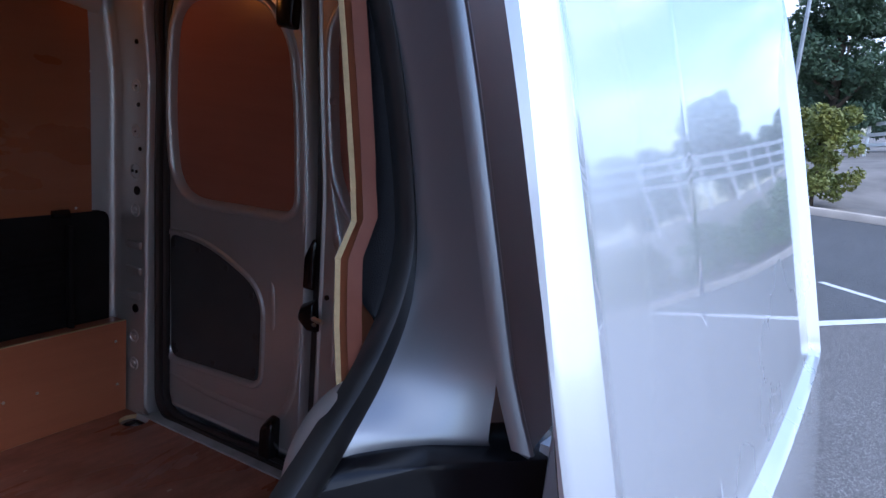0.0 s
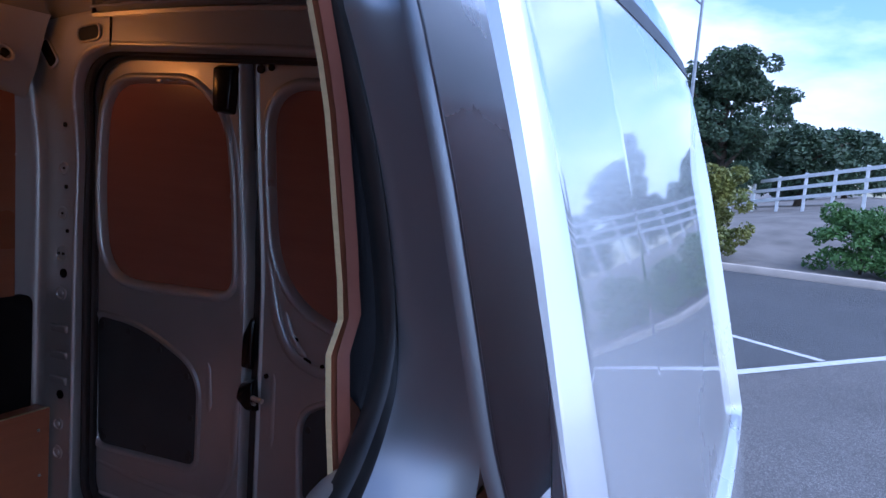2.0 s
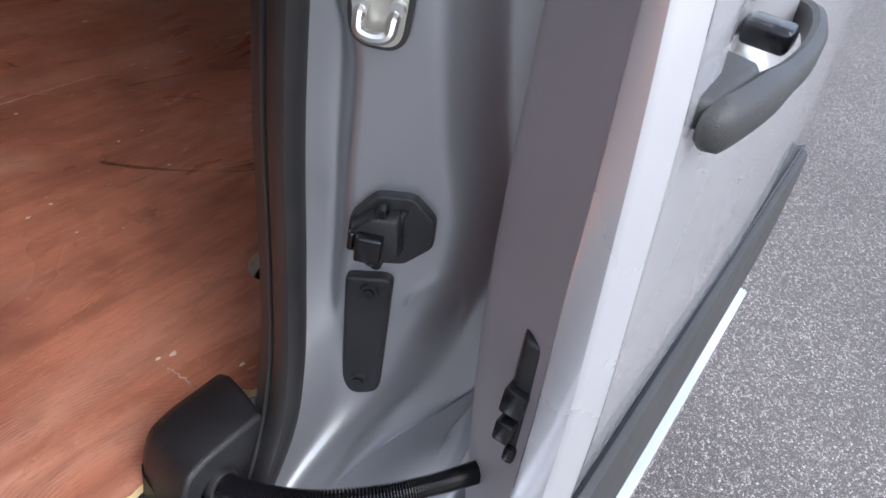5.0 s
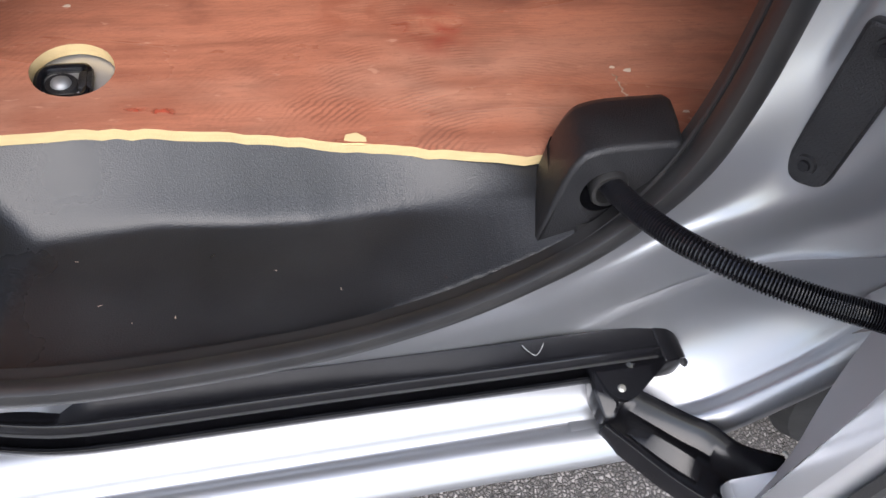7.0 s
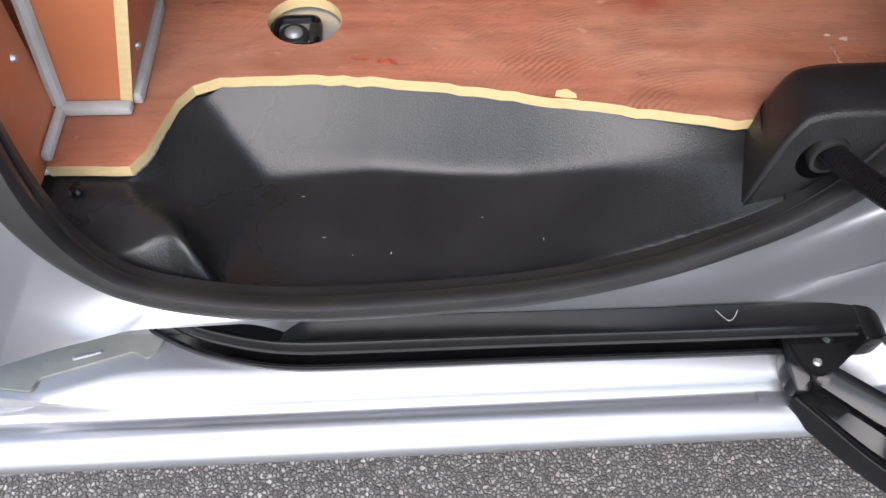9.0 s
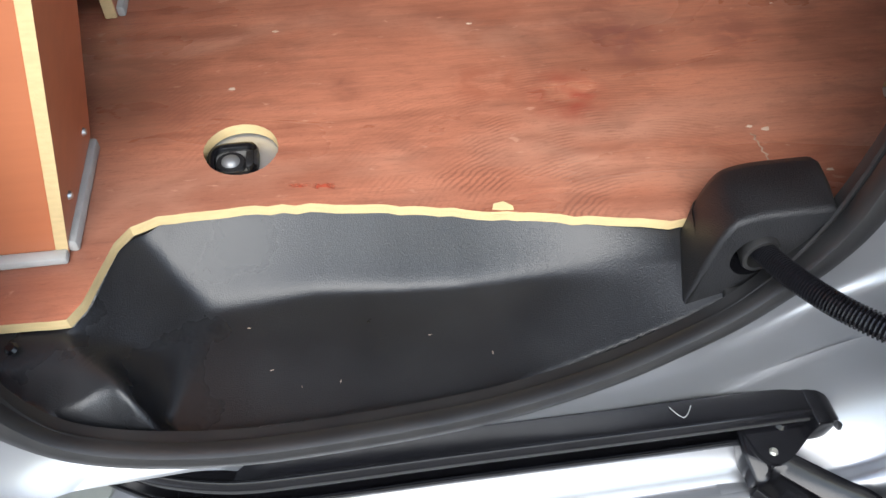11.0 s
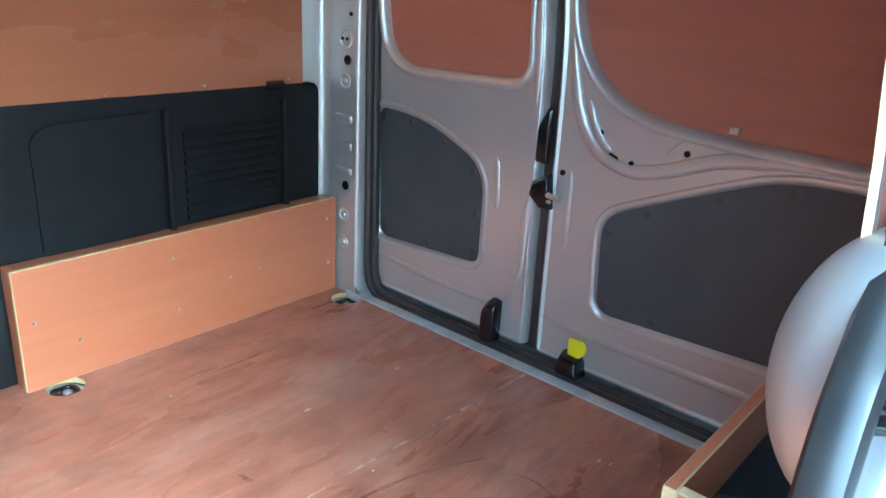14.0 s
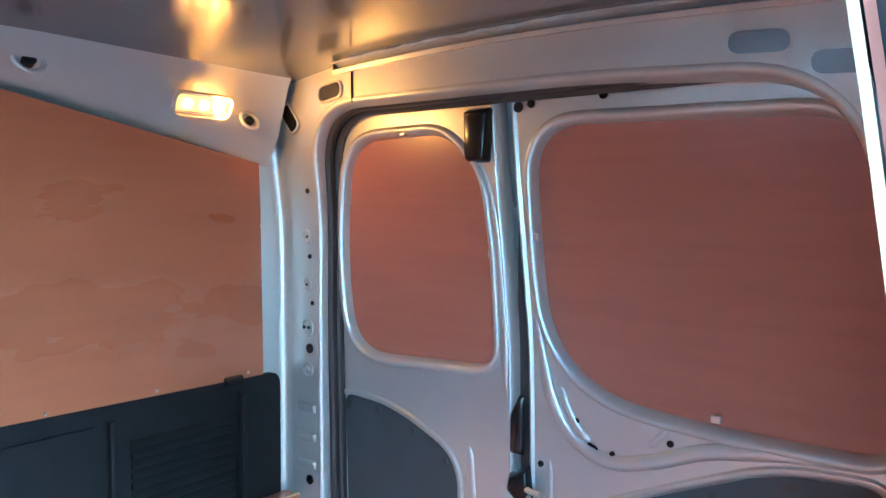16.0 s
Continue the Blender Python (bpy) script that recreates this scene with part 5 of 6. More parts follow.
# latch, striker blocks and the yellow release tag
bm = bmesh.new()
hull(bm, [(1.842, .955, .935), (1.842, .99, .965), (1.842, .985, .995), (1.842, .935, 1.02), (1.842, .925, .94), (1.820, .950, .945), (1.818, .975, .967), (1.820, .97, .99), (1.820, .937, 1.008), (1.820, .93, .95)], .004)
part("latch_block", bm, M_GLOSS, small)
bm = bmesh.new()
tube(bm, [(1.826, .936, .975), (1.822, .922, .974), (1.822, .905, .973)], .006)
tube(bm, [(1.826, .936, .962), (1.822, .925, .962)], .004)
part("latch_pin", bm, M_STEEL, large)
bm = bmesh.new()
hull(bm, [(1.846, .95, 1.03), (1.846, .985, 1.03), (1.846, .985, 1.11), (1.846, .965, 1.15), (1.846, .95, 1.15), (1.836, .955, 1.035), (1.836, .98, 1.035), (1.836, .98, 1.10), (1.836, .96, 1.14)], .004)
part("latch_cover", bm, M_GLOSS, small)
bm = bmesh.new()
hull(bm, [(1.845, 1.03, .60), (1.845, 1.075, .60), (1.845, 1.075, .685), (1.845, 1.055, .705), (1.845, 1.03, .70), (1.810, 1.035, .60), (1.810, 1.07, .60), (1.812, 1.07, .67), (1.815, 1.05, .69), (1.815, 1.035, .69)], .006)
part("lower_latch", bm, M_GLOSS, small)
bm = bmesh.new()
hull(bm, [(1.845, .80, .60), (1.845, .865, .60), (1.845, .862, .65), (1.845, .81, .645), (1.806, .805, .60), (1.806, .86, .60), (1.812, .855, .64), (1.812, .815, .635)], .006)
part("lower_latch", bm, M_GLOSS, large)
bm = bmesh.new()
hull(bm, [(1.838, .845, .625), (1.838, .845, .680), (1.838, .812, .680), (1.838, .804, .668), (1.838, .806, .652), (1.838, .828, .648), (1.838, .832, .625), (1.830, .845, .625), (1.830, .845, .680), (1.830, .812, .680), (1.830, .804, .668), (1.830, .806, .652)], .0015)
part("release_tag", bm, M_YELLOW, large, "bright yellow release tag")
bm = bmesh.new()
hull(bm, [(1.842, 1.03, 1.59), (1.842, 1.085, 1.59), (1.842, 1.09, 1.70), (1.842, 1.02, 1.70), (1.815, 1.035, 1.60), (1.815, 1.08, 1.60), (1.815, 1.082, 1.69), (1.815, 1.03, 1.69)], .006)
part("upper_latch", bm, M_GLOSS, small)

# dark gap between the doors, and the rear seal
bm = bmesh.new()
box(bm, (1.868, .935, .60), (1.90, .985, 1.74))
tagged(part("door_gap", bm, M_RUBBER, label="black rubber seam between the rear doors"), category="seal", kind="structure")
bm = bmesh.new()
RS = [(p[0], p[1]) for p in dense(rounded([(.34, .580, .08), (1.452, .580, .08), (1.468, 1.30, .1), (1.456, 1.723, .13), (.36, 1.714, .13), (.325, 1.3, .1)]), .03)]
sweep(bm, [(1.828 - .024 * sstep(1.42, 1.76, b), a, b) for a, b in RS], circle(.0115, 10), closed=True, up=(1, 0, 0))
rs = tagged(part("rear_seal", bm, M_RUBBER, label="black rubber seal round the rear doorway"), category="seal", kind="structure")
bm = bmesh.new()
sweep(bm, [(1.844 - .018 * sstep(1.42, 1.76, b), a, b) for a, b in inset(RS, .007)], circle(.011, 10), closed=True, up=(1, 0, 0))
part("outer_lip", bm, M_RUBBER, rs)
bm = bmesh.new()
plate(bm, [(.14, .40), (.15, 1.45), (.22, 1.66), (.32, 1.76), (.45, 1.80), (1.45, 1.80), (1.6, 1.74), (1.72, 1.55), (1.74, .40)], [], lambda a, b, d: (1.905 + d, a, b), .025)
tagged(part("wall_rear", bm, M_PAINT, label="silver outer rear end of the van"), category="wall", kind="structure")

# interior lamp on the far roof rail
lamp = thing("interior_lamp", "lit amber interior lamp in the roof rail", "lamp")
lamp.matrix_world = Matrix.Translation((1.515, 1.515, 1.714)) @ Euler((radians(-62), 0, radians(-2))).to_matrix().to_4x4()
LP = rounded([(-.062, -.024, .018), (.062, -.024, .018), (.062, .024, .018), (-.062, .024, .018)])
bm = bmesh.new()
plate(bm, LP, [], lambda a, b, d: (a, b, -.012 - d), .014)
grid(bm, [[(a, b, d) for a, b in inset(LP, k)] for k, d in ((0, -.012), (.003, -.016), (.008, -.016))], close=True)
part("housing", bm, M_LAMPCASE, lamp)
bm = bmesh.new()
plate(bm, inset(LP, .009), [], lambda a, b, d: (a, b, -.0175 - d), -.004)
part("lens", bm, M_AMBER, lamp)
for a in (-.034, .002, .036):
    bm = bmesh.new()
    bmesh.ops.create_uvsphere(bm, u_segments=12, v_segments=8, radius=.011, matrix=Matrix.Translation((a, 0, -.0215)) @ Matrix.Diagonal((1, 1, .3, 1)))
    part("bulb", bm, M_BULB, lamp)
glow = new("lamp_glow", bpy.data.lights.new("lamp_glow", "AREA"))
glow.data.shape, glow.data.size, glow.data.size_y = "RECTANGLE", .09, .035
glow.data.energy, glow.data.color = 0.11, (1.0, .30, .03)
glow.matrix_world = look((1.535, 1.484, 1.702), (1.80, 1.36, 1.80))
# keyhole-shaped punched holes beside it
for x, y, z, r in ((1.20, 1.528, 1.748, .012), (1.648, 1.530, 1.688, .010)):
    bm = bmesh.new()
    bmesh.ops.create_cone(bm, cap_ends=True, segments=16, radius1=r, radius2=r, depth=.012, matrix=Matrix.Translation((x, y, z)) @ Matrix.Rotation(radians(62), 4, "X"))
    tagged(part("rail_hole", bm, M_GLOSS, label="dark punched hole in the roof rail"), category="hole", group="roof rail holes", kind="structure")
    bm = bmesh.new()
    turn = Matrix.Translation((x, y, z)) @ Matrix.Rotation(radians(62), 4, "X")
    tube(bm, [turn @ Vector((a, b, .002)) for a, b in circle(r * 2.0, 22)], .0045, 8, closed=True)
    tagged(part("hole_rim", bm, M_INNER, label="raised pressed rim round a hole in the roof rail", angle=70), category="pressing", group="roof rail rims", kind="structure")
# welded flange and sealant along the joint of roof and rear header
rng = random.Random(5)
bm = bmesh.new()
line = [(frame_x(1.8) - .010, y, 1.790 + .025 * math.sin(math.pi * (y - .3) / 1.3)) for y in np.linspace(1.37, .42, 60)]
sweep(bm, line, [(-.012, -.016), (.012, -.020), (.014, -.012), (.002, -.007), (-.014, -.003), (-.016, .004), (.01, .008)], up=(0, 0, 1))
tagged(part("header_flange", bm, M_INNER, label="silver welded flange where the roof meets the rear header", angle=50), category="flange", kind="structure")
bm = bmesh.new()
tube(bm, [(p[0] - .016 + rng.uniform(-.002, .002), p[1], p[2] + .003 + rng.uniform(-.002, .002)) for p in line], .004, 8)
tagged(part("sealant_bead", bm, M_ZINC, label="uneven grey sealant bead along the roof joint", angle=70), category="sealant", kind="structure")

# ---------------------------------------------------------------- sliding door, slid open
X0, X1 = .884, 1.765
slide = thing("sliding_door", "silver sliding side door, slid fully open", "sliding door")


def thick(z):
    """The door is thin beside the window and deep below it."""
    return eased(z, [(.43, .066), (.50, .082), (.565, .100), (.62, .106), (.68, .114), (.73, .120), (.83, .127), (.98, .121), (1.10, .113), (1.16, .107), (1.21, .092), (1.25, .074), (1.31, .053), (1.40, .041), (1.80, .036)])


def lip(z):
    """Depth of the flat leading flange."""
    return eased(z, [(.43, .030), (.53, .035), (.72, .039), (.90, .038), (1.06, .031), (1.20, .025), (1.35, .017), (1.55, .011), (1.80, .009)])


def skin_y(x, z):
    y = y_door(z) + .010 * ((x - 1.3) / .45) ** 2 * (1 if x > 1.3 else .3)
    win = sstep(1.095, 1.125, x) * (1 - sstep(1.735, 1.752, x)) * sstep(1.178, 1.190, z) * (1 - sstep(1.52, 1.69, z))
    y += .014 * win
    bowl = math.exp(-((x - 1.075) / .075) ** 4 - ((z - 1.050) / .042) ** 4)
    y += .026 * bowl
    y += .0003 * math.sin(x * 9 + z * 5)
    return y


bm = bmesh.new()
rows = []
zs = sorted([.43 + (1.795 - .43) * i / 96 for i in range(97)] + [1.179, 1.182, 1.185, 1.188, 1.191])
for z in zs:
    yd = y_door(z)
    th = thick(z)
    e = lip(z)
    row = [(X0 + .074, yd + th, z), (X0 + .067, yd + th - .001, z), (X0 + .061, yd + th - .005, z)]
    row += [(X0 + .058 - (.054 * k / 5), yd + th - .008 + (e + .003 - th + .008) * k / 5, z) for k in range(6)]
    row += [(X0 + .001, yd + e + .001, z), (X0, yd + e - .002, z), (X0 - .001, yd + .016, z), (X0 + .0005, yd + .0135, z), (X0 + .003, yd + .0118, z), (X0 + .008, yd + .0085, z), (X0 + .014, yd + .0048, z), (X0 + .018, yd + .0022, z), (X0 + .022, yd + .0008, z)]
    row += [(x, skin_y(x, z), z) for x in np.linspace(X0 + .028, X1 - .012, 90)]
    row += [(X1 - .003, yd + .012, z), (X1, yd + .03, z), (X1 - .01, yd + .07, z)]
    rows.append(row)
grid(bm, [row[8:] for row in rows])
part("outer_skin", bm, M_PAINT, slide, angle=28)
bm = bmesh.new()
grid(bm, [row[:9] for row in rows])
part("edge_panel", bm, M_FLANK, slide, "matt grey panel behind the leading edge", angle=50)
bm = bmesh.new()
grid(bm, [[(x, y_door(z) + thick(z) + .001, z) for x in np.linspace(X0 + .073, X1 - .01, 10)] for z in np.linspace(.43, 1.795, 30)])
part("inner_frame", bm, M_INNER, slide, angle=60)
bm = bmesh.new()
lp = dense(rounded([(.985, .50, .03), (1.74, .50, .03), (1.74, 1.66, .04), (.985, 1.66, .04)]), .06)
plate(bm, lp, [], lambda a, b, d: (a, y_door(b) + thick(b) + .006 - d, b), .004)
part("inner_lining", bm, M_PLYDOOR, slide, "brown plywood lining")
bm = bmesh.new()
box(bm, (X0 + .01, -.15, .415), (X1 - .01, -.055, .44), .006)
part("bottom_edge", bm, M_PAINT, slide)
bm = bmesh.new()
rows = []
for x in np.linspace(1.04, 1.752, 20):
    zc = 1.690 + .012 * (x - 1.04)
    h = .0115 * min(1.0, .35 + ((x - 1.04) / .05) ** .5 * .65)
    rows.append([(x, skin_y(x, zc + k * h) + e, zc + k * h) for k, e in ((-1.0, .004), (-.95, -.0012), (.0, -.0016), (.95, -.0012), (1.0, .004))])
grid(bm, rows)
part("upper_strip", bm, M_CLAD, slide, "dark moulded strip near the top")
bm = bmesh.new()
rows = []
CLAD_END = [(.892, .002), (.893, -.006), (.897, -.0085), (.922, -.0125), (.928, -.0135)]
for x, out in CLAD_END + [(x, -.0135) for x in np.linspace(.96, 1.755, 20)] + [(1.758, -.008), (1.76, .002)]:
    lo, hi = .452, .722
    cut = sstep(.930, .890, x)
    lo, hi = lo + .02 * cut, hi - .010 * cut
    f = min(1.0, max(0.0, -out / .0135))
    rows.append([(x, y_door(z) + e * f + .002 * (1 - f), z) for z, e in ((lo, .010), (lo + .003, -.008), (lo + .012, -.0125), (lo + .05, -.0135), ((lo + hi) / 2, -.0145), (hi - .05, -.0135), (hi - .014, -.0125), (hi - .004, -.0095), (hi, .010))])
grid(bm, rows)
part("lower_cladding", bm, M_CLAD, slide, "dark grey plastic rub cladding", angle=24)
bm = bmesh.new()
sweep(bm, [(.90, y_door(.725) - .001, .7255), (1.755, y_door(.725) - .001, .7255)], circle(.0022, 6))
part("cladding_seam", bm, M_GLOSS, slide)
# outside pull handle
bm = bmesh.new()
hp = smooth_path([(.926, -.098, 1.040), (.945, -.1055, 1.040), (.985, -.1115, 1.041), (1.03, -.1165, 1.043), (1.08, -.1195, 1.046), (1.13, -.116, 1.050), (1.165, -.106, 1.053), (1.182, -.092, 1.054)], 7)
sweep(bm, hp, [(-.0065, -.012), (-.001, -.0155), (.005, -.0135), (.0085, -.006), (.0085, .006), (.005, .0125), (-.002, .0145), (-.0065, .011)],
      scale=[lerp_table(i / (len(hp) - 1), [(0, .35), (.05, .85), (.12, 1.2), (.34, 1.25), (.46, .95), (.85, .85), (1, .7)]) for i in range(len(hp))])
handle = part("pull_handle", bm, M_CLAD, slide, "dark grey plastic pull handle", angle=50)
bm = bmesh.new()
hull(bm, [(x, y, z) for x in (1.092, 1.122) for y in (-.106, -.070) for z in (1.040, 1.060)], .005)
part("handle_foot", bm, M_GLOSS, handle)
bm = bmesh.new()
hull(bm, [(.928, -.080, 1.034), (.928, -.080, 1.054), (.934, -.101, 1.034), (.934, -.101, 1.054), (1.000, -.108, 1.030), (1.000, -.108, 1.062), (1.015, -.080, 1.032), (1.015, -.080, 1.060)], .005)
part("handle_base", bm, M_CLAD, handle)
# lock on the door's leading edge
bm = bmesh.new()
hull(bm, [(x, y, z) for x, pts in ((.925, ((-.036, .862), (-.072, .858), (-.074, .745), (-.060, .738), (-.038, .800))), (.894, ((-.049, .866), (-.066, .862), (-.070, .750), (-.062, .744), (-.052, .790)))) for y, z in pts], .003)
lock = part("edge_lock", bm, M_BLACK, slide, "black plastic lock on the leading edge")
for z0, z1, x, y0, y1 in ((.795, .820, .886, -.066, -.047), (.768, .789, .883, -.064, -.049), (.746, .762, .888, -.070, -.060)):
    bm = bmesh.new()
    box(bm, (x, y0, z0), (.914, y1, z1), .003)
    part("lock_jaw", bm, M_GLOSS, lock)
# hinge arm on the lower rail
arm = thing("hinge_arm", "black steel roller arm joining door and rail", "hinge arm")
bm = bmesh.new()
plate(bm, rounded([(.803, .076, .006), (.878, .070, .006), (.868, .052, .006), (.838, .030, .012), (.822, .028, .010), (.812, .040, .006)], 4), [], lambda a, b, d: (a, b, .447 - d), .006)
part("roller_bracket", bm, M_GLOSS, arm)
bm = bmesh.new()
hull(bm, [(.803, .070, .446), (.803, .076, .446), (.800, .046, .442), (.806, .020, .432), (.818, .018, .432), (.824, .030, .440), (.803, .070, .420), (.800, .046, .415), (.806, .020, .412), (.824, .03, .412)], .003)
part("knuckle", bm, M_GLOSS, arm)
bm = bmesh.new()
screw(bm, (.826, .041, .447), .0045, (0, 0, 1), .003)
part("pivot", bm, M_STEEL, arm)
bm = bmesh.new()
screw(bm, (.845, .066, .447), .007, (0, 0, 1), .005)
part("bolt", bm, M_GLOSS, arm)
# pressed trough of the arm: floor between a low near wall and a bent far wall
near = smooth_path([(.806, .016, .426), (.828, -.010, .424), (.853, -.040, .422), (.878, -.064, .420), (.905, -.086, .420), (.935, -.100, .422)], 7)
far = smooth_path([(.846, .044, .430), (.868, .026, .430), (.890, .010, .428), (.908, -.003, .428), (.930, -.026, .426), (.972, -.046, .426)], 7)
bm = bmesh.new()
rows = []
for k, (p, q) in enumerate(zip(near, far)):
    t = k / (len(near) - 1)
    hump = .010 * math.sin(math.pi * min(1, t * 1.25)) ** 2
    rows.append([p + Vector((0, 0, -.030)), p + Vector((-.001, -.001, -.002)), p, p + Vector((.003, .003, .0)), p.lerp(q, .22) + Vector((0, 0, -.008)), p.lerp(q, .45) + Vector((0, 0, -.010 + hump)), p.lerp(q, .70) + Vector((0, 0, -.012)), p.lerp(q, .90) + Vector((0, 0, -.004)), p.lerp(q, .95) + Vector((0, 0, .006)), q + Vector((0, 0, .006)), q + Vector((.001, .001, -.030))])
grid(bm, rows, close=True)
part("arm", bm, M_GLOSS, arm, angle=50)
bm = bmesh.new()
bmesh.ops.create_cone(bm, cap_ends=True, segments=12, radius1=.004, radius2=.004, depth=.022, matrix=Matrix.Translation((.968, -.050, .432)) @ Matrix.Rotation(radians(70), 4, "X"))
part("pin", bm, M_STEEL, arm)
# upper guide arm
guide_arm = thing("guide_arm", "silver steel upper guide arm of the sliding door", "guide arm")
ua = smooth_path([(.858, .200, 1.664), (.866, .195, 1.666), (.884, .181, 1.667), (.906, .160, 1.666), (.938, .130, 1.664), (.972, .100, 1.662), (1.0, .075, 1.658)], 6)
bm = bmesh.new()
sweep(bm, ua, [(.010, -.003), (.0145, .000), (.014, .004), (.008, .008), (-.006, .0095), (-.020, .008), (-.026, .004), (-.026, .000), (-.022, -.003)], scale=[min(1.0, .10 + .34 * i ** .6) for i in range(len(ua))])
part("blade", bm, M_JAMB, guide_arm, angle=50)
bm = bmesh.new()
sweep(bm, ua[12:], [(.008, -.0032), (.007, -.010), (-.002, -.013), (-.015, -.010), (-.020, -.0032)], scale=[min(1.0, .2 + .08 * i) for i in range(len(ua) - 12)])
part("roller_flange", bm, M_GLOSS, guide_arm, "black flange under the arm", angle=50)

# ---------------------------------------------------------------- fittings on the door pillar
rail2 = thing("middle_rail_end", "black plastic end cap of the middle sliding rail", "rail end")
bm = bmesh.new()
hull(bm, [(.964, .192, 1.186), (1.022, .127, 1.186), (1.10, .045, 1.186), (.964, .192, 1.208), (.972, .190, 1.216), (1.000, .158, 1.226), (1.021, .129, 1.230), (1.025, .124, 1.229), (1.10, .045, 1.236),
          (.985, .197, 1.226), (1.03, .185, 1.240), (1.05, .150, 1.245), (1.13, .08, 1.245), (1.13, .08, 1.186), (1.04, .20, 1.186)], .0025, 2)
part("cap", bm, M_GLOSS, rail2, angle=40)
for name, z0, z1, out in (("lip", 1.1755, 1.181, .003), ("lower_groove", 1.181, 1.187, -.003), ("upper_lip", 1.187, 1.190, .0012)):
    bm = bmesh.new()
    hull(bm, [(x - out * .75, y - out * .65, z) for z in (z0, z1) for x, y in ((.962, .193), (1.021, .126), (1.10, .044), (1.13, .08), (1.03, .19))], .001, 1)
    part(name, bm, M_BLACK if out > 0 else M_GLOSS, rail2, angle=40)
FACE = Vector((-.756, -.654, 0))
ALONG = Vector((.654, -.756, 0))
bm = bmesh.new()
screw(bm, Vector((.964, .192, 1.198)) + ALONG * .014, .0062, FACE, .004)
part("fixing", bm, M_BLACK, rail2)
lp = rounded([(-.0075, -.0035, .0035), (.0075, -.0035, .0035), (.0075, .0035, .0035), (-.0075, .0035, .0035)], 4)
bm = bmesh.new()
plate(bm, lp, [], lambda a, b, d: tuple(Vector((.964, .192, 1.1985 + b)) + ALONG * (.052 + a) + FACE * (.0005 - d)), .002)
part("slot", bm, M_STEEL, rail2)
bm = bmesh.new()
screw(bm, Vector((.964, .192, 1.1985)) + ALONG * .058, .0034, FACE, .004)
part("rivet", bm, M_SCREW, rail2)
# bright rail that runs on behind the cap, along the body side
bm = bmesh.new()
sweep(bm, [(1.085, .060, 1.222), (1.30, .052, 1.222), (1.75, .052, 1.222)], [(-.012, -.020), (.012, -.020), (.012, .018), (.004, .022), (-.012, .022)])
part("rail", bm, M_PAINT, rail2, "silver painted middle rail on the body side")

striker = thing("door_striker", "bright plated steel striker on the door pillar", "striker")
SX = .9305


def strike(a, b):
    """The striker's own axes, set on the pillar."""
    return (.1385 + (a - .132) * .90, 1.003 + (b - 1.008) * 1.0)


bm = bmesh.new()
lp = rounded([strike(*q) + (r,) for *q, r in ((.112, 1.008, .014), (.150, 1.008, .014), (.154, 1.036, .01), (.149, 1.078, .014), (.115, 1.078, .014), (.110, 1.05, .01))])
plate(bm, inset(lp, -.004), [], lambda a, b, d: (SX + .004 + d, a, b), .004)
part("gasket", bm, M_RUBBER, striker)
bm = bmesh.new()
plate(bm, lp, [], lambda a, b, d: (SX + d, a, b), .004)
part("plate", bm, M_STEEL, striker)
bm = bmesh.new()
tube(bm, smooth_path([(SX, *strike(.145, 1.036)), (SX - .010, *strike(.145, 1.031)), (SX - .014, *strike(.143, 1.022)), (SX - .015, *strike(.132, 1.019)), (SX - .014, *strike(.121, 1.022)), (SX - .010, *strike(.119, 1.031)), (SX, *strike(.119, 1.036))], 4), .0046, 10)
part("loop", bm, M_SCREW, striker)
for a in (.146, .118):
    bm = bmesh.new()
    bmesh.ops.create_cone(bm, cap_ends=True, segments=12, radius1=.0062, radius2=.0058, depth=.008, matrix=Matrix.Translation((SX - .003, *strike(a, 1.038))) @ Matrix.Rotation(radians(-90), 4, "Y"))
    part("collar", bm, M_SCREW, striker)
bm = bmesh.new()
bmesh.ops.create_cone(bm, cap_ends=True, segments=20, radius1=.0115, radius2=.0105, depth=.004, matrix=Matrix.Translation((SX - .001, *strike(.132, 1.059))) @ Matrix.Rotation(radians(-90), 4, "Y"))
part("washer", bm, M_GALV, striker)
bm = bmesh.new()
bmesh.ops.create_cone(bm, cap_ends=True, segments=16, radius1=.0075, radius2=.0066, depth=.010, matrix=Matrix.Translation((SX - .003, *strike(.132, 1.059))) @ Matrix.Rotation(radians(-90), 4, "Y"))
screw_head = part("screw", bm, M_SCREW, striker)
bm = bmesh.new()
bmesh.ops.create_cone(bm, cap_ends=True, segments=6, radius1=.0034, radius2=.0034, depth=.002, matrix=Matrix.Translation((SX - .0078, *strike(.132, 1.059))) @ Matrix.Rotation(radians(-90), 4, "Y"))
part("socket", bm, M_GLOSS, screw_head)
bm = bmesh.new()
bmesh.ops.create_cone(bm, cap_ends=True, segments=10, radius1=.0026, radius2=.0026, depth=.002, matrix=Matrix.Translation((SX - .0006, *strike(.1165, 1.056))) @ Matrix.Rotation(radians(-90), 4, "Y"))
part("pin_hole", bm, M_GLOSS, striker)

striker.matrix_world = Matrix.Translation((.9365, .1350, 0)) @ Matrix.Rotation(radians(27), 4, "Z") @ Matrix.Translation((-SX - .006, -.1385, 0))


def boss_at(y, z, d):
    """A point d proud of the boss on the rear pillar."""
    return (.953 + .51 * (.118 - y) - .891 * d, y - .454 * d, z)


BOSS_TURN = Matrix.Rotation(radians(27), 4, "Z") @ Matrix.Rotation(radians(-90), 4, "Y")


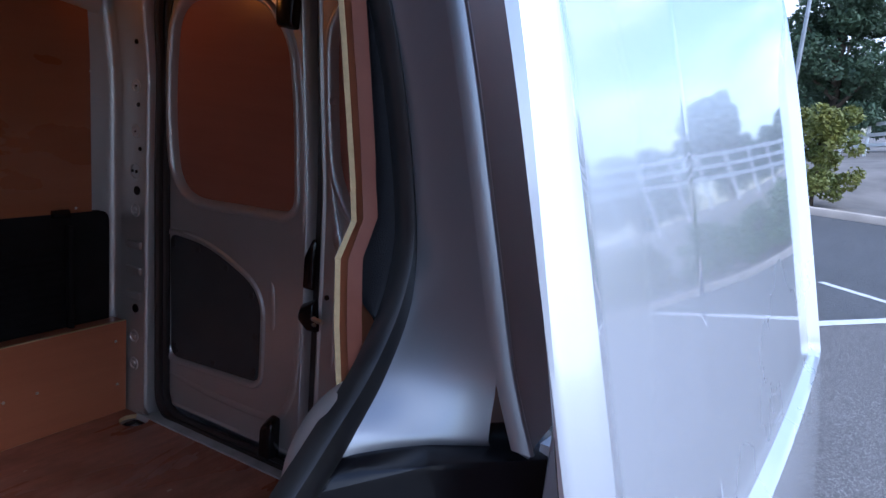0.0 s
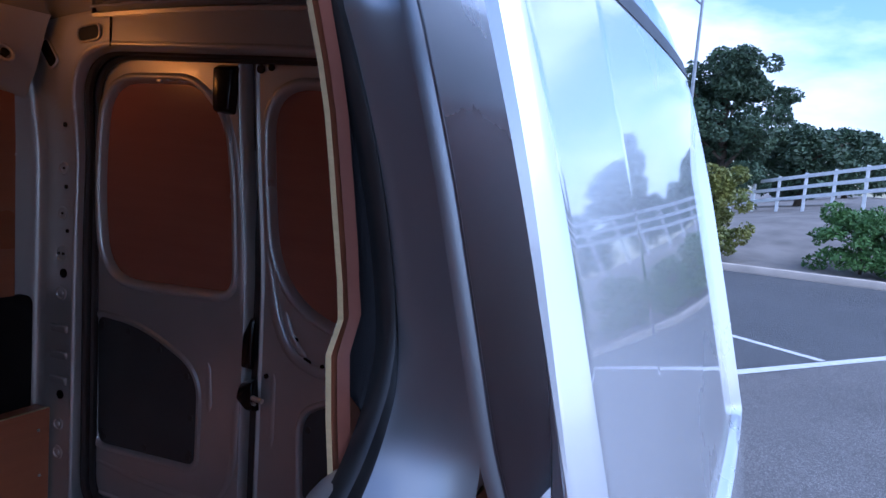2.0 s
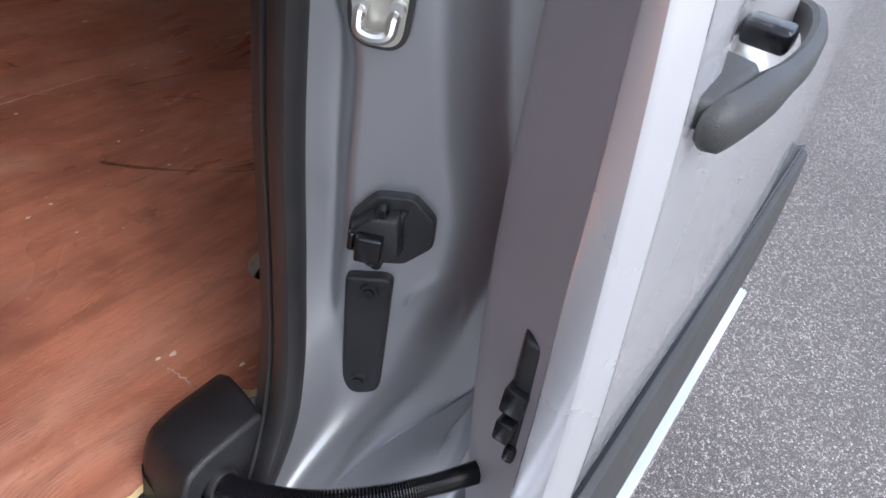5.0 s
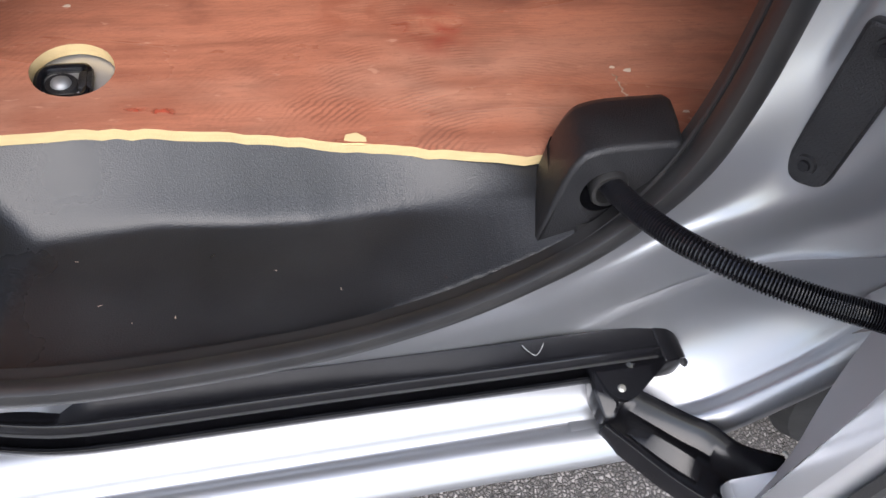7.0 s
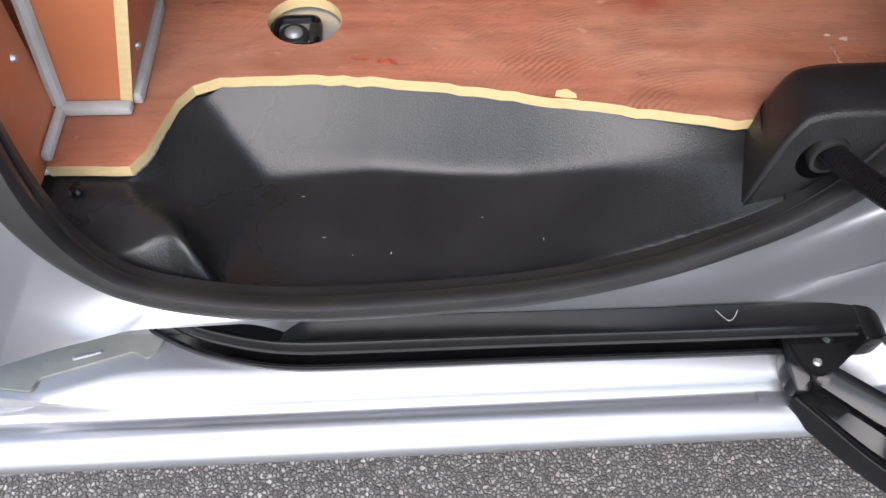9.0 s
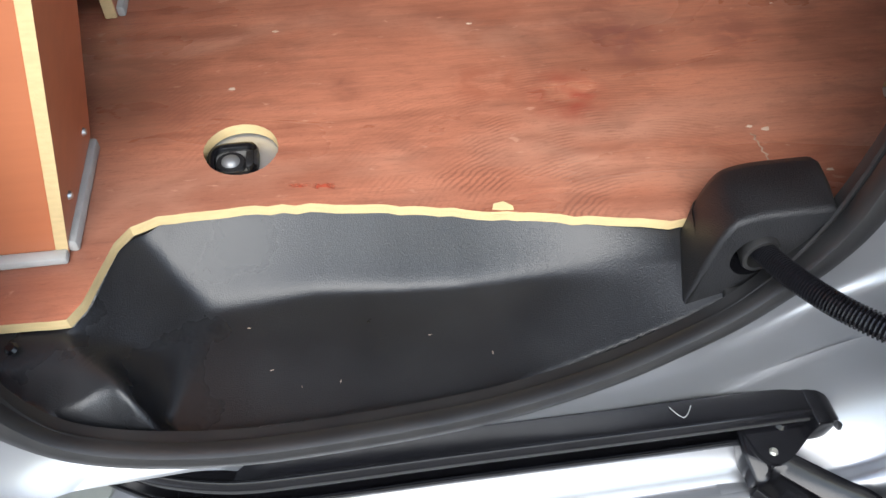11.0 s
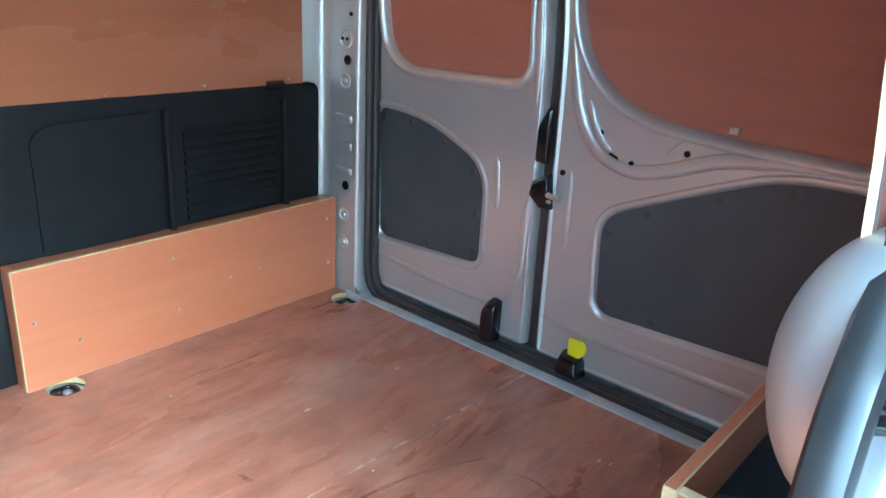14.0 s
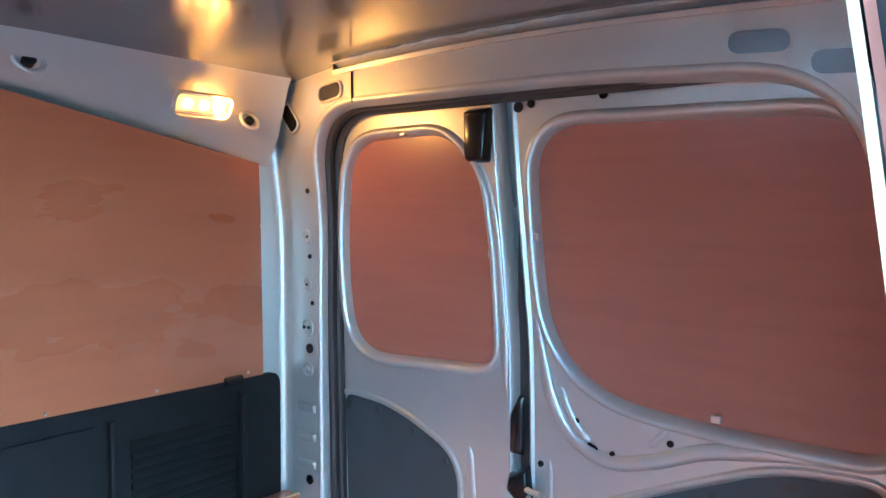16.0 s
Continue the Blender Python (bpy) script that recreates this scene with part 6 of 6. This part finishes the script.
def boss_round(bm, y, z, d, r1, r2, depth, n=16):
    bmesh.ops.create_cone(bm, cap_ends=True, segments=n, radius1=r1, radius2=r2, depth=depth, matrix=Matrix.Translation(boss_at(y, z, d)) @ BOSS_TURN)


octo = thing("pillar_catch", "black octagonal plastic catch on the door pillar", "catch")
OC = rounded([(y, z, .005) for y, z in ((.126, .876), (.0975, .880), (.0795, .861), (.078, .835), (.0975, .812), (.1255, .806), (.144, .826), (.143, .851))], 3)
bm = bmesh.new()
plate(bm, inset(OC, .002), [], lambda a, b, d: boss_at(a, b, .009 - d), .012)
grid(bm, [[boss_at(*q, d) for q in inset(OC, k)] for k, d in ((.002, .009), (.0006, .0084), (0, .006), (0, -.004))], close=True)
part("plate", bm, M_BLACK, octo)
bm = bmesh.new()
hull(bm, [boss_at(y + (.118 - y) * e, z + (.840 - z) * e, d) for e, d in ((0, .004), (.13, .024)) for y, z in ((.141, .827), (.142, .849), (.127, .8655), (.104, .869), (.099, .827), (.124, .808))], .003)
housing = part("housing", bm, M_BLACK, octo)
for y0, y1, z0, z1, d in ((.114, .134, .824, .849, .034), (.1355, .141, .828, .846, .026)):
    bm = bmesh.new()
    hull(bm, [boss_at(y, z, e) for y in (y0, y1) for z in (z0, z1) for e in (.014, d)], .0025)
    part("tongue", bm, M_GLOSS, housing)
bm = bmesh.new()
tube(bm, smooth_path([boss_at(.103, .869, .011), boss_at(.107, .851, .014), boss_at(.106, .831, .014), boss_at(.106, .821, .011)], 5), .0035, 8)
part("rim", bm, M_BLACK, octo)
for y, z in ((.119, .867), (.118, .816)):
    bm = bmesh.new()
    boss_round(bm, y, z, .018, .0062, .0052, .008, 14)
    head = part("screw", bm, M_GLOSS, octo)
    bm = bmesh.new()
    boss_round(bm, y, z, .0222, .003, .003, .001, 6)
    part("socket", bm, M_TRIM, head)

cover2 = thing("pillar_cover", "black plastic cover plate screwed to the door pillar", "cover plate")
LP = rounded([(.142, .786, .007), (.104, .794, .010), (.101, .6475, .010), (.123, .637, .010), (.135, .650, .016)], 6)
bm = bmesh.new()
plate(bm, inset(LP, .0035), [], lambda a, b, d: boss_at(a, b, .009 - d), .010)
grid(bm, [[boss_at(*q, d) for q in inset(LP, k)] for k, d in ((.0035, .009), (.0012, .008), (0, .005), (0, -.006))], close=True)
part("plate", bm, M_BLACK, cover2)
for y, z in ((.121, .775), (.120, .661)):
    bm = bmesh.new()
    boss_round(bm, y, z, .0100, .0092, .0080, .004, 20)
    washer = part("washer", bm, M_BLACK, cover2)
    bm = bmesh.new()
    boss_round(bm, y, z, .0125, .0056, .0046, .004, 16)
    part("screw", bm, M_GLOSS, washer)

# ---------------------------------------------------------------- roof bar and rear wheel
bar = thing("roof_bar", "pale tubular roof bar with black clamps", "roof bar")
bm = bmesh.new()
sweep(bm, [(1.88, .325, 1.983), (1.88, 1.60, 1.983)], circle(.0265, 16))
part("tube", bm, M_BAR, bar)
bm = bmesh.new()
sweep(bm, [(1.88, .300, 1.983), (1.88, .304, 1.983), (1.88, .308, 1.983), (1.88, .332, 1.983)], circle(.0305, 18), scale=[.72, .9, 1, 1])
part("end_cap", bm, M_GLOSS, bar)
bm = bmesh.new()
hull(bm, [(x, y, z) for x in (1.845, 1.915) for y, z in ((.475, 1.99), (.49, 2.014), (.57, 2.014), (.585, 1.985), (.56, 1.90), (.50, 1.86))], .006)
part("clamp", bm, M_GLOSS, bar)
for y in (.515, .552):
    bm = bmesh.new()
    bmesh.ops.create_cone(bm, cap_ends=True, segments=12, radius1=.010, radius2=.008, depth=.02, matrix=Matrix.Translation((1.842, y, 1.955)) @ Matrix.Rotation(radians(-90), 4, "Y"))
    part("bolt", bm, M_GALV, bar)

wheel = thing("rear_wheel", "black rear tyre on a steel wheel", "wheel")
wheel.matrix_world = pose(1.44, .16, .32, 90, 0, 0)
bm = bmesh.new()
prof = [(.20, -.09), (.27, -.10), (.305, -.09), (.32, -.07), (.322, 0), (.32, .07), (.305, .09), (.27, .10), (.20, .09)]
grid(bm, [[(r * math.cos(a), r * math.sin(a), h) for r, h in prof] for a in np.linspace(0, 2 * math.pi, 48, endpoint=False)], closed_rows=True)
part("tyre", bm, M_TYRE, wheel)
bm = bmesh.new()
grid(bm, [[(r * math.cos(a), r * math.sin(a), h) for r, h in ((.02, .05), (.10, .055), (.16, .03), (.19, .06), (.205, .085), (.205, -.085))] for a in np.linspace(0, 2 * math.pi, 32, endpoint=False)], closed_rows=True)
part("rim", bm, M_GALV, wheel)


# ---------------------------------------------------------------- plants and street things
def leaves(lumps, count, size, seed):
    rng = random.Random(seed)
    verts, faces = [], []
    weights = [l[3] * l[4] * l[5] for l in lumps]
    for _ in range(count):
        cx, cy, cz, rx, ry, rz = rng.choices(lumps, weights)[0]
        u = Vector((rng.gauss(0, 1), rng.gauss(0, 1), rng.gauss(0, 1))).normalized()
        r = rng.uniform(.55, 1.05) ** .6
        c = Vector((cx + u.x * rx * r, cy + u.y * ry * r, cz + u.z * rz * r))
        s = size * rng.uniform(.6, 1.5)
        a = Vector((rng.gauss(0, 1), rng.gauss(0, 1), rng.gauss(0, .7))).normalized()
        b = a.cross(Vector((rng.gauss(0, 1), rng.gauss(0, 1), rng.gauss(0, 1)))).normalized()
        k = len(verts)
        verts += [c - a * s, c + b * s * .45, c + a * s, c - b * s * .45]
        faces.append((k, k + 1, k + 2, k + 3))
    me = bpy.data.meshes.new("crown")
    me.from_pydata(verts, [], faces)
    return me


def plant(name, label, cat, x, y, h, r, mat, count, size, seed, trunk=.12, base=.3, group=""):
    rng = random.Random(seed)
    t = thing(name, label, cat, group)
    z0 = ground_z(x, y)
    t.location = (x, y, z0)
    bm = bmesh.new()
    sweep(bm, [(0, 0, -.1), (.02 * h, 0, h * .3), (-.01 * h, .02 * h, h * .65), (0, 0, h * .85)], circle(trunk, 9), scale=[1.25, .9, .55, .2])
    for k in range(6):
        a = rng.uniform(0, 6.28)
        z = h * rng.uniform(.2, .6)
        e = Vector((math.cos(a) * r * .7, math.sin(a) * r * .7, z + h * .22))
        sweep(bm, [(0, 0, z), tuple(e * .5 + Vector((0, 0, z * .5))), tuple(e)], circle(trunk * .45, 6), scale=[1, .6, .2])
    part("trunk", bm, M_BARK, t)
    lumps = []
    for k in range(90):
        a, q = rng.uniform(0, 6.28), rng.uniform(.0, .90) ** .7
        z = h * (base + (1 - base) * rng.uniform(.08, .86))
        taper = 1.0 - .55 * max(0, (z / h - .55) / .45)
        s = r * rng.uniform(.10, .27)
        lumps.append((math.cos(a) * r * q * taper, math.sin(a) * r * q * taper, z, s, s, s * rng.uniform(.6, .95)))
    me = leaves(lumps, count, size, seed)
    me.materials.append(mat)
    ob = new("crown", me)
    ob.parent = t
    return t


plant("tree", "tall dark green tree beyond the car park", "tree", 30, 2.55, 6.6, 2.5, M_LEAF_D, 30000, .085, 3, .2, .12, "trees")
plant("tree", "round dark green tree above the bank", "tree", 29, -5.6, 4.3, 2.0, M_LEAF_D, 20000, .085, 7, .2, .1, "trees")
plant("tree", "dark conifer-like tree beyond the fence", "tree", 37, -.2, 3.6, 2.4, M_LEAF_D, 14000, .11, 5, .2, .1, "trees")
for k, (x, y, h) in enumerate(((62, -3.2, 5.2), (66, -7, 4.6), (58, .8, 4.4), (70, -12, 5.5), (60, 7, 6), (64, 13, 6.5), (60, -18, 5.5), (66, 20, 6), (40, 8, 7), (42, -14, 5), (55, -26, 7), (35, 14, 7), (30, -22, 6))):
    plant("tree", "distant dark green tree on the skyline", "tree", x, y, h, h * .62, M_LEAF_D, 7000, .17, 20 + k, .2, .05, "trees")
plant("shrub", "sprawling yellow-green shrub at the kerb", "shrub", 16.3, 1.35, 2.0, .85, M_LEAF_Y, 9000, .045, 51, .05, .05, "shrubs")
for k, (x, y, h, r, mm) in enumerate(((16.6, -1.35, 1.3, 1.0, M_LEAF_G), (16.7, -2.7, 1.2, .8, M_LEAF_G), (16.8, -4.2, 1.2, .9, M_LEAF_G), (16.6, -6.0, 1.2, .9, M_LEAF_Y), (16.6, -8.2, 1.3, 1.0, M_LEAF_G), (16.5, 3.2, 1.6, .9, M_LEAF_Y), (16.6, 5.2, 1.4, .9, M_LEAF_G), (16.7, -11, 1.4, 1.1, M_LEAF_G))):
    plant("shrub", "rounded bright green shrub behind the kerb", "shrub", x, y, h, r, mm, 8000, .045, 60 + k, .04, .02, "shrubs")

fence = thing("fence", "white painted post and rail fence on the bank", "fence")
FA, FB = Vector((18.5, -9.0)), Vector((33.0, 5.2))


def fence_z(t):
    return 2.75 - 2.85 * t


for k in range(19):
    t = k / 18
    q = FA.lerp(FB, t)
    bm = bmesh.new()
    box(bm, (q.x - .05, q.y - .05, ground_z(q.x, q.y) - .4), (q.x + .05, q.y + .05, fence_z(t) + 1.12), .01, 1)
    part("post", bm, M_WHITE, fence)
for lvl in (.35, .68, 1.02):
    for k in range(18):
        bm = bmesh.new()
        qa, qb = FA.lerp(FB, k / 18), FA.lerp(FB, (k + 1) / 18)
        sweep(bm, [(qa.x - .06, qa.y, fence_z(k / 18) + lvl), (qb.x - .06, qb.y, fence_z((k + 1) / 18) + lvl)], [(-.02, -.055), (.02, -.055), (.02, .055), (-.02, .055)])
        part("rail", bm, M_WHITE, fence)

post = thing("street_lamp", "grey steel street lamp with a flat head", "street lamp")
post.location = (24.0, 3.05, ground_z(24, 3.05))
bm = bmesh.new()
sweep(bm, [(0, 0, -.3), (0, 0, 3), (0, 0, 6.55)], circle(.06, 10), scale=[1.2, 1.0, .7])
part("pole", bm, M_GALV, post)
bm = bmesh.new()
sweep(bm, [(0, 0, 6.2), (0, .3, 6.45), (0, .62, 6.62)], circle(.03, 8))
part("arm", bm, M_GALV, post)
bm = bmesh.new()
hull(bm, [(a, b, c) for a in (-.12, .12) for b, c in ((.45, 6.6), (.9, 6.72), (.9, 6.78), (.45, 6.68))], .02)
part("lamp_head", bm, M_GLOSS, post)


# ---------------------------------------------------------------- wear on the floor
def mark(name, pts, w, mat, label, cat="scratch", lift=.0004):
    bm = bmesh.new()
    rows = []
    for i, p in enumerate(pts):
        a, b = Vector(pts[max(0, i - 1)]), Vector(pts[min(len(pts) - 1, i + 1)])
        d = (b - a).normalized()
        s = Vector((-d.y, d.x)) * w * .5 * random.uniform(.4, 1.25)
        if i in (0, len(pts) - 1):
            s *= .2
        rows.append([(p[0] + s.x, p[1] + s.y, FLOOR_Z + lift), (p[0] - s.x, p[1] - s.y, FLOOR_Z + lift)])
    grid(bm, rows)
    return part(name, bm, mat, floor, label)


def line_pts(a, b, n=14, jit=.0008):
    return [(a[0] + (b[0] - a[0]) * i / n + random.uniform(-jit, jit), a[1] + (b[1] - a[1]) * i / n + random.uniform(-jit, jit)) for i in range(n + 1)]


mark("scratch", line_pts((.574, .950), (.871, .938), 40, .0007), .0042, M_CHIP, "long pale scratch")
mark("scratch", line_pts((.865, .9385), (1.00, .931), 24), .0026, M_SCRATCH, "pale scratch")
mark("scratch", line_pts((1.06, .928), (1.236, .930), 24), .0026, M_CHIP, "pale scratch")
mark("scratch", line_pts((.878, .328), (.880, .270), 14, .003), .0022, M_SCRATCH, "thin pale scratch")
mark("scratch", line_pts((1.25, .93), (1.79, .916), 40), .0045, M_SCRATCH, "thin pale scratch")
ARC = [(1.075, .701), (1.107, .653), (1.166, .592), (1.237, .556), (1.314, .550), (1.389, .571), (1.471, .627), (1.492, .69), (1.47, .75)]
for dx, dy, w, k0, k1 in ((0, 0, .009, 0, 26), (.01, -.012, .005, 8, 30), (-.004, .012, .004, 12, 34), (.016, -.022, .004, 12, 26), (.004, .006, .003, 24, 46)):
    pts = [(p.x + dx, p.y + dy) for p in smooth_path([(*q, 0) for q in ARC], 6)]
    mark("rub_mark", pts[k0:k1], w, M_SCUFF, "dark curved rub mark")
mark("rub_mark", [(p.x, p.y) for p in smooth_path([(1.27, .80, 0), (1.295, .79, 0), (1.312, .752, 0)], 6)], .006, M_SCUFF, "dark curved rub mark")
mark("rub_mark", [(p.x, p.y) for p in smooth_path([(1.25, .87, 0), (1.37, .845, 0), (1.485, .794, 0)], 8)], .008, M_SCUFF, "dark curved rub mark")
mark("rub_mark", line_pts((.80, .775), (.845, .747), 10, .002), .012, M_SCUFF, "dark rub mark")
mark("rub_mark", line_pts((.89, .766), (.89, .69), 10, .003), .010, M_SCUFF, "dark rub mark")
mark("rub_mark", line_pts((.72, .905), (.82, .900), 12, .002), .008, M_SCUFF, "dark rub mark")
mark("rub_mark", line_pts((.895, 1.07), (.908, 1.0), 10, .003), .012, M_SCUFF, "dark rub mark")
mark("rub_mark", line_pts((1.15, 1.06), (1.16, 1.02), 6, .002), .008, M_SCUFF, "dark rub mark")
mark("rub_mark", line_pts((.585, .99), (.61, .90), 10, .003), .014, M_SCUFF, "dark rub mark")
mark("rub_mark", line_pts((.768, 1.097), (.773, 1.001), 14, .001), .006, M_SCUFF, "dark rub mark")
mark("rub_mark", line_pts((1.008, .893), (1.06, .882), 8), .008, M_SCUFF, "dark rub mark")
mark("rub_mark", line_pts((.984, .771), (1.005, .766), 6), .006, M_SCUFF, "dark rub mark")
mark("paint_smear", line_pts((.808, 1.042), (.824, 1.033), 5, .001), .014, M_RED, "small red paint smear")
mark("paint_smear", line_pts((.405, .312), (.450, .303), 12, .002), .007, M_RED, "small red paint smear")
for x, y, r in ((.896, .33, .006), (.880, .336, .004), (1.068, .889, .005), (1.143, .632, .005), (1.629, .642, .006), (1.636, .622, .004), (.967, .653, .004), (.954, .58, .003), (1.193, .443, .006), (1.604, 1.124, .009), (1.066, .973, .004), (.348, .461, .004), (.395, .56, .004), (1.32, .905, .004), (.93, .645, .004), (1.53, .55, .006), (1.55, .52, .005), (1.36, 1.13, .008), (1.13, .73, .004), (.70, .62, .003), (.62, .55, .004), (1.0, .55, .003), (1.2, 1.35, .005), (1.45, 1.42, .005), (.935, .265, .005)):
    bm = bmesh.new()
    k = 7
    vs = [bm.verts.new((x + r * random.uniform(.5, 1.2) * math.cos(6.283 * i / k), y + r * .6 * random.uniform(.5, 1.2) * math.sin(6.283 * i / k), FLOOR_Z + .0008)) for i in range(k)]
    bm.faces.new(vs)
    part("paint_fleck", bm, M_CHIP, floor)
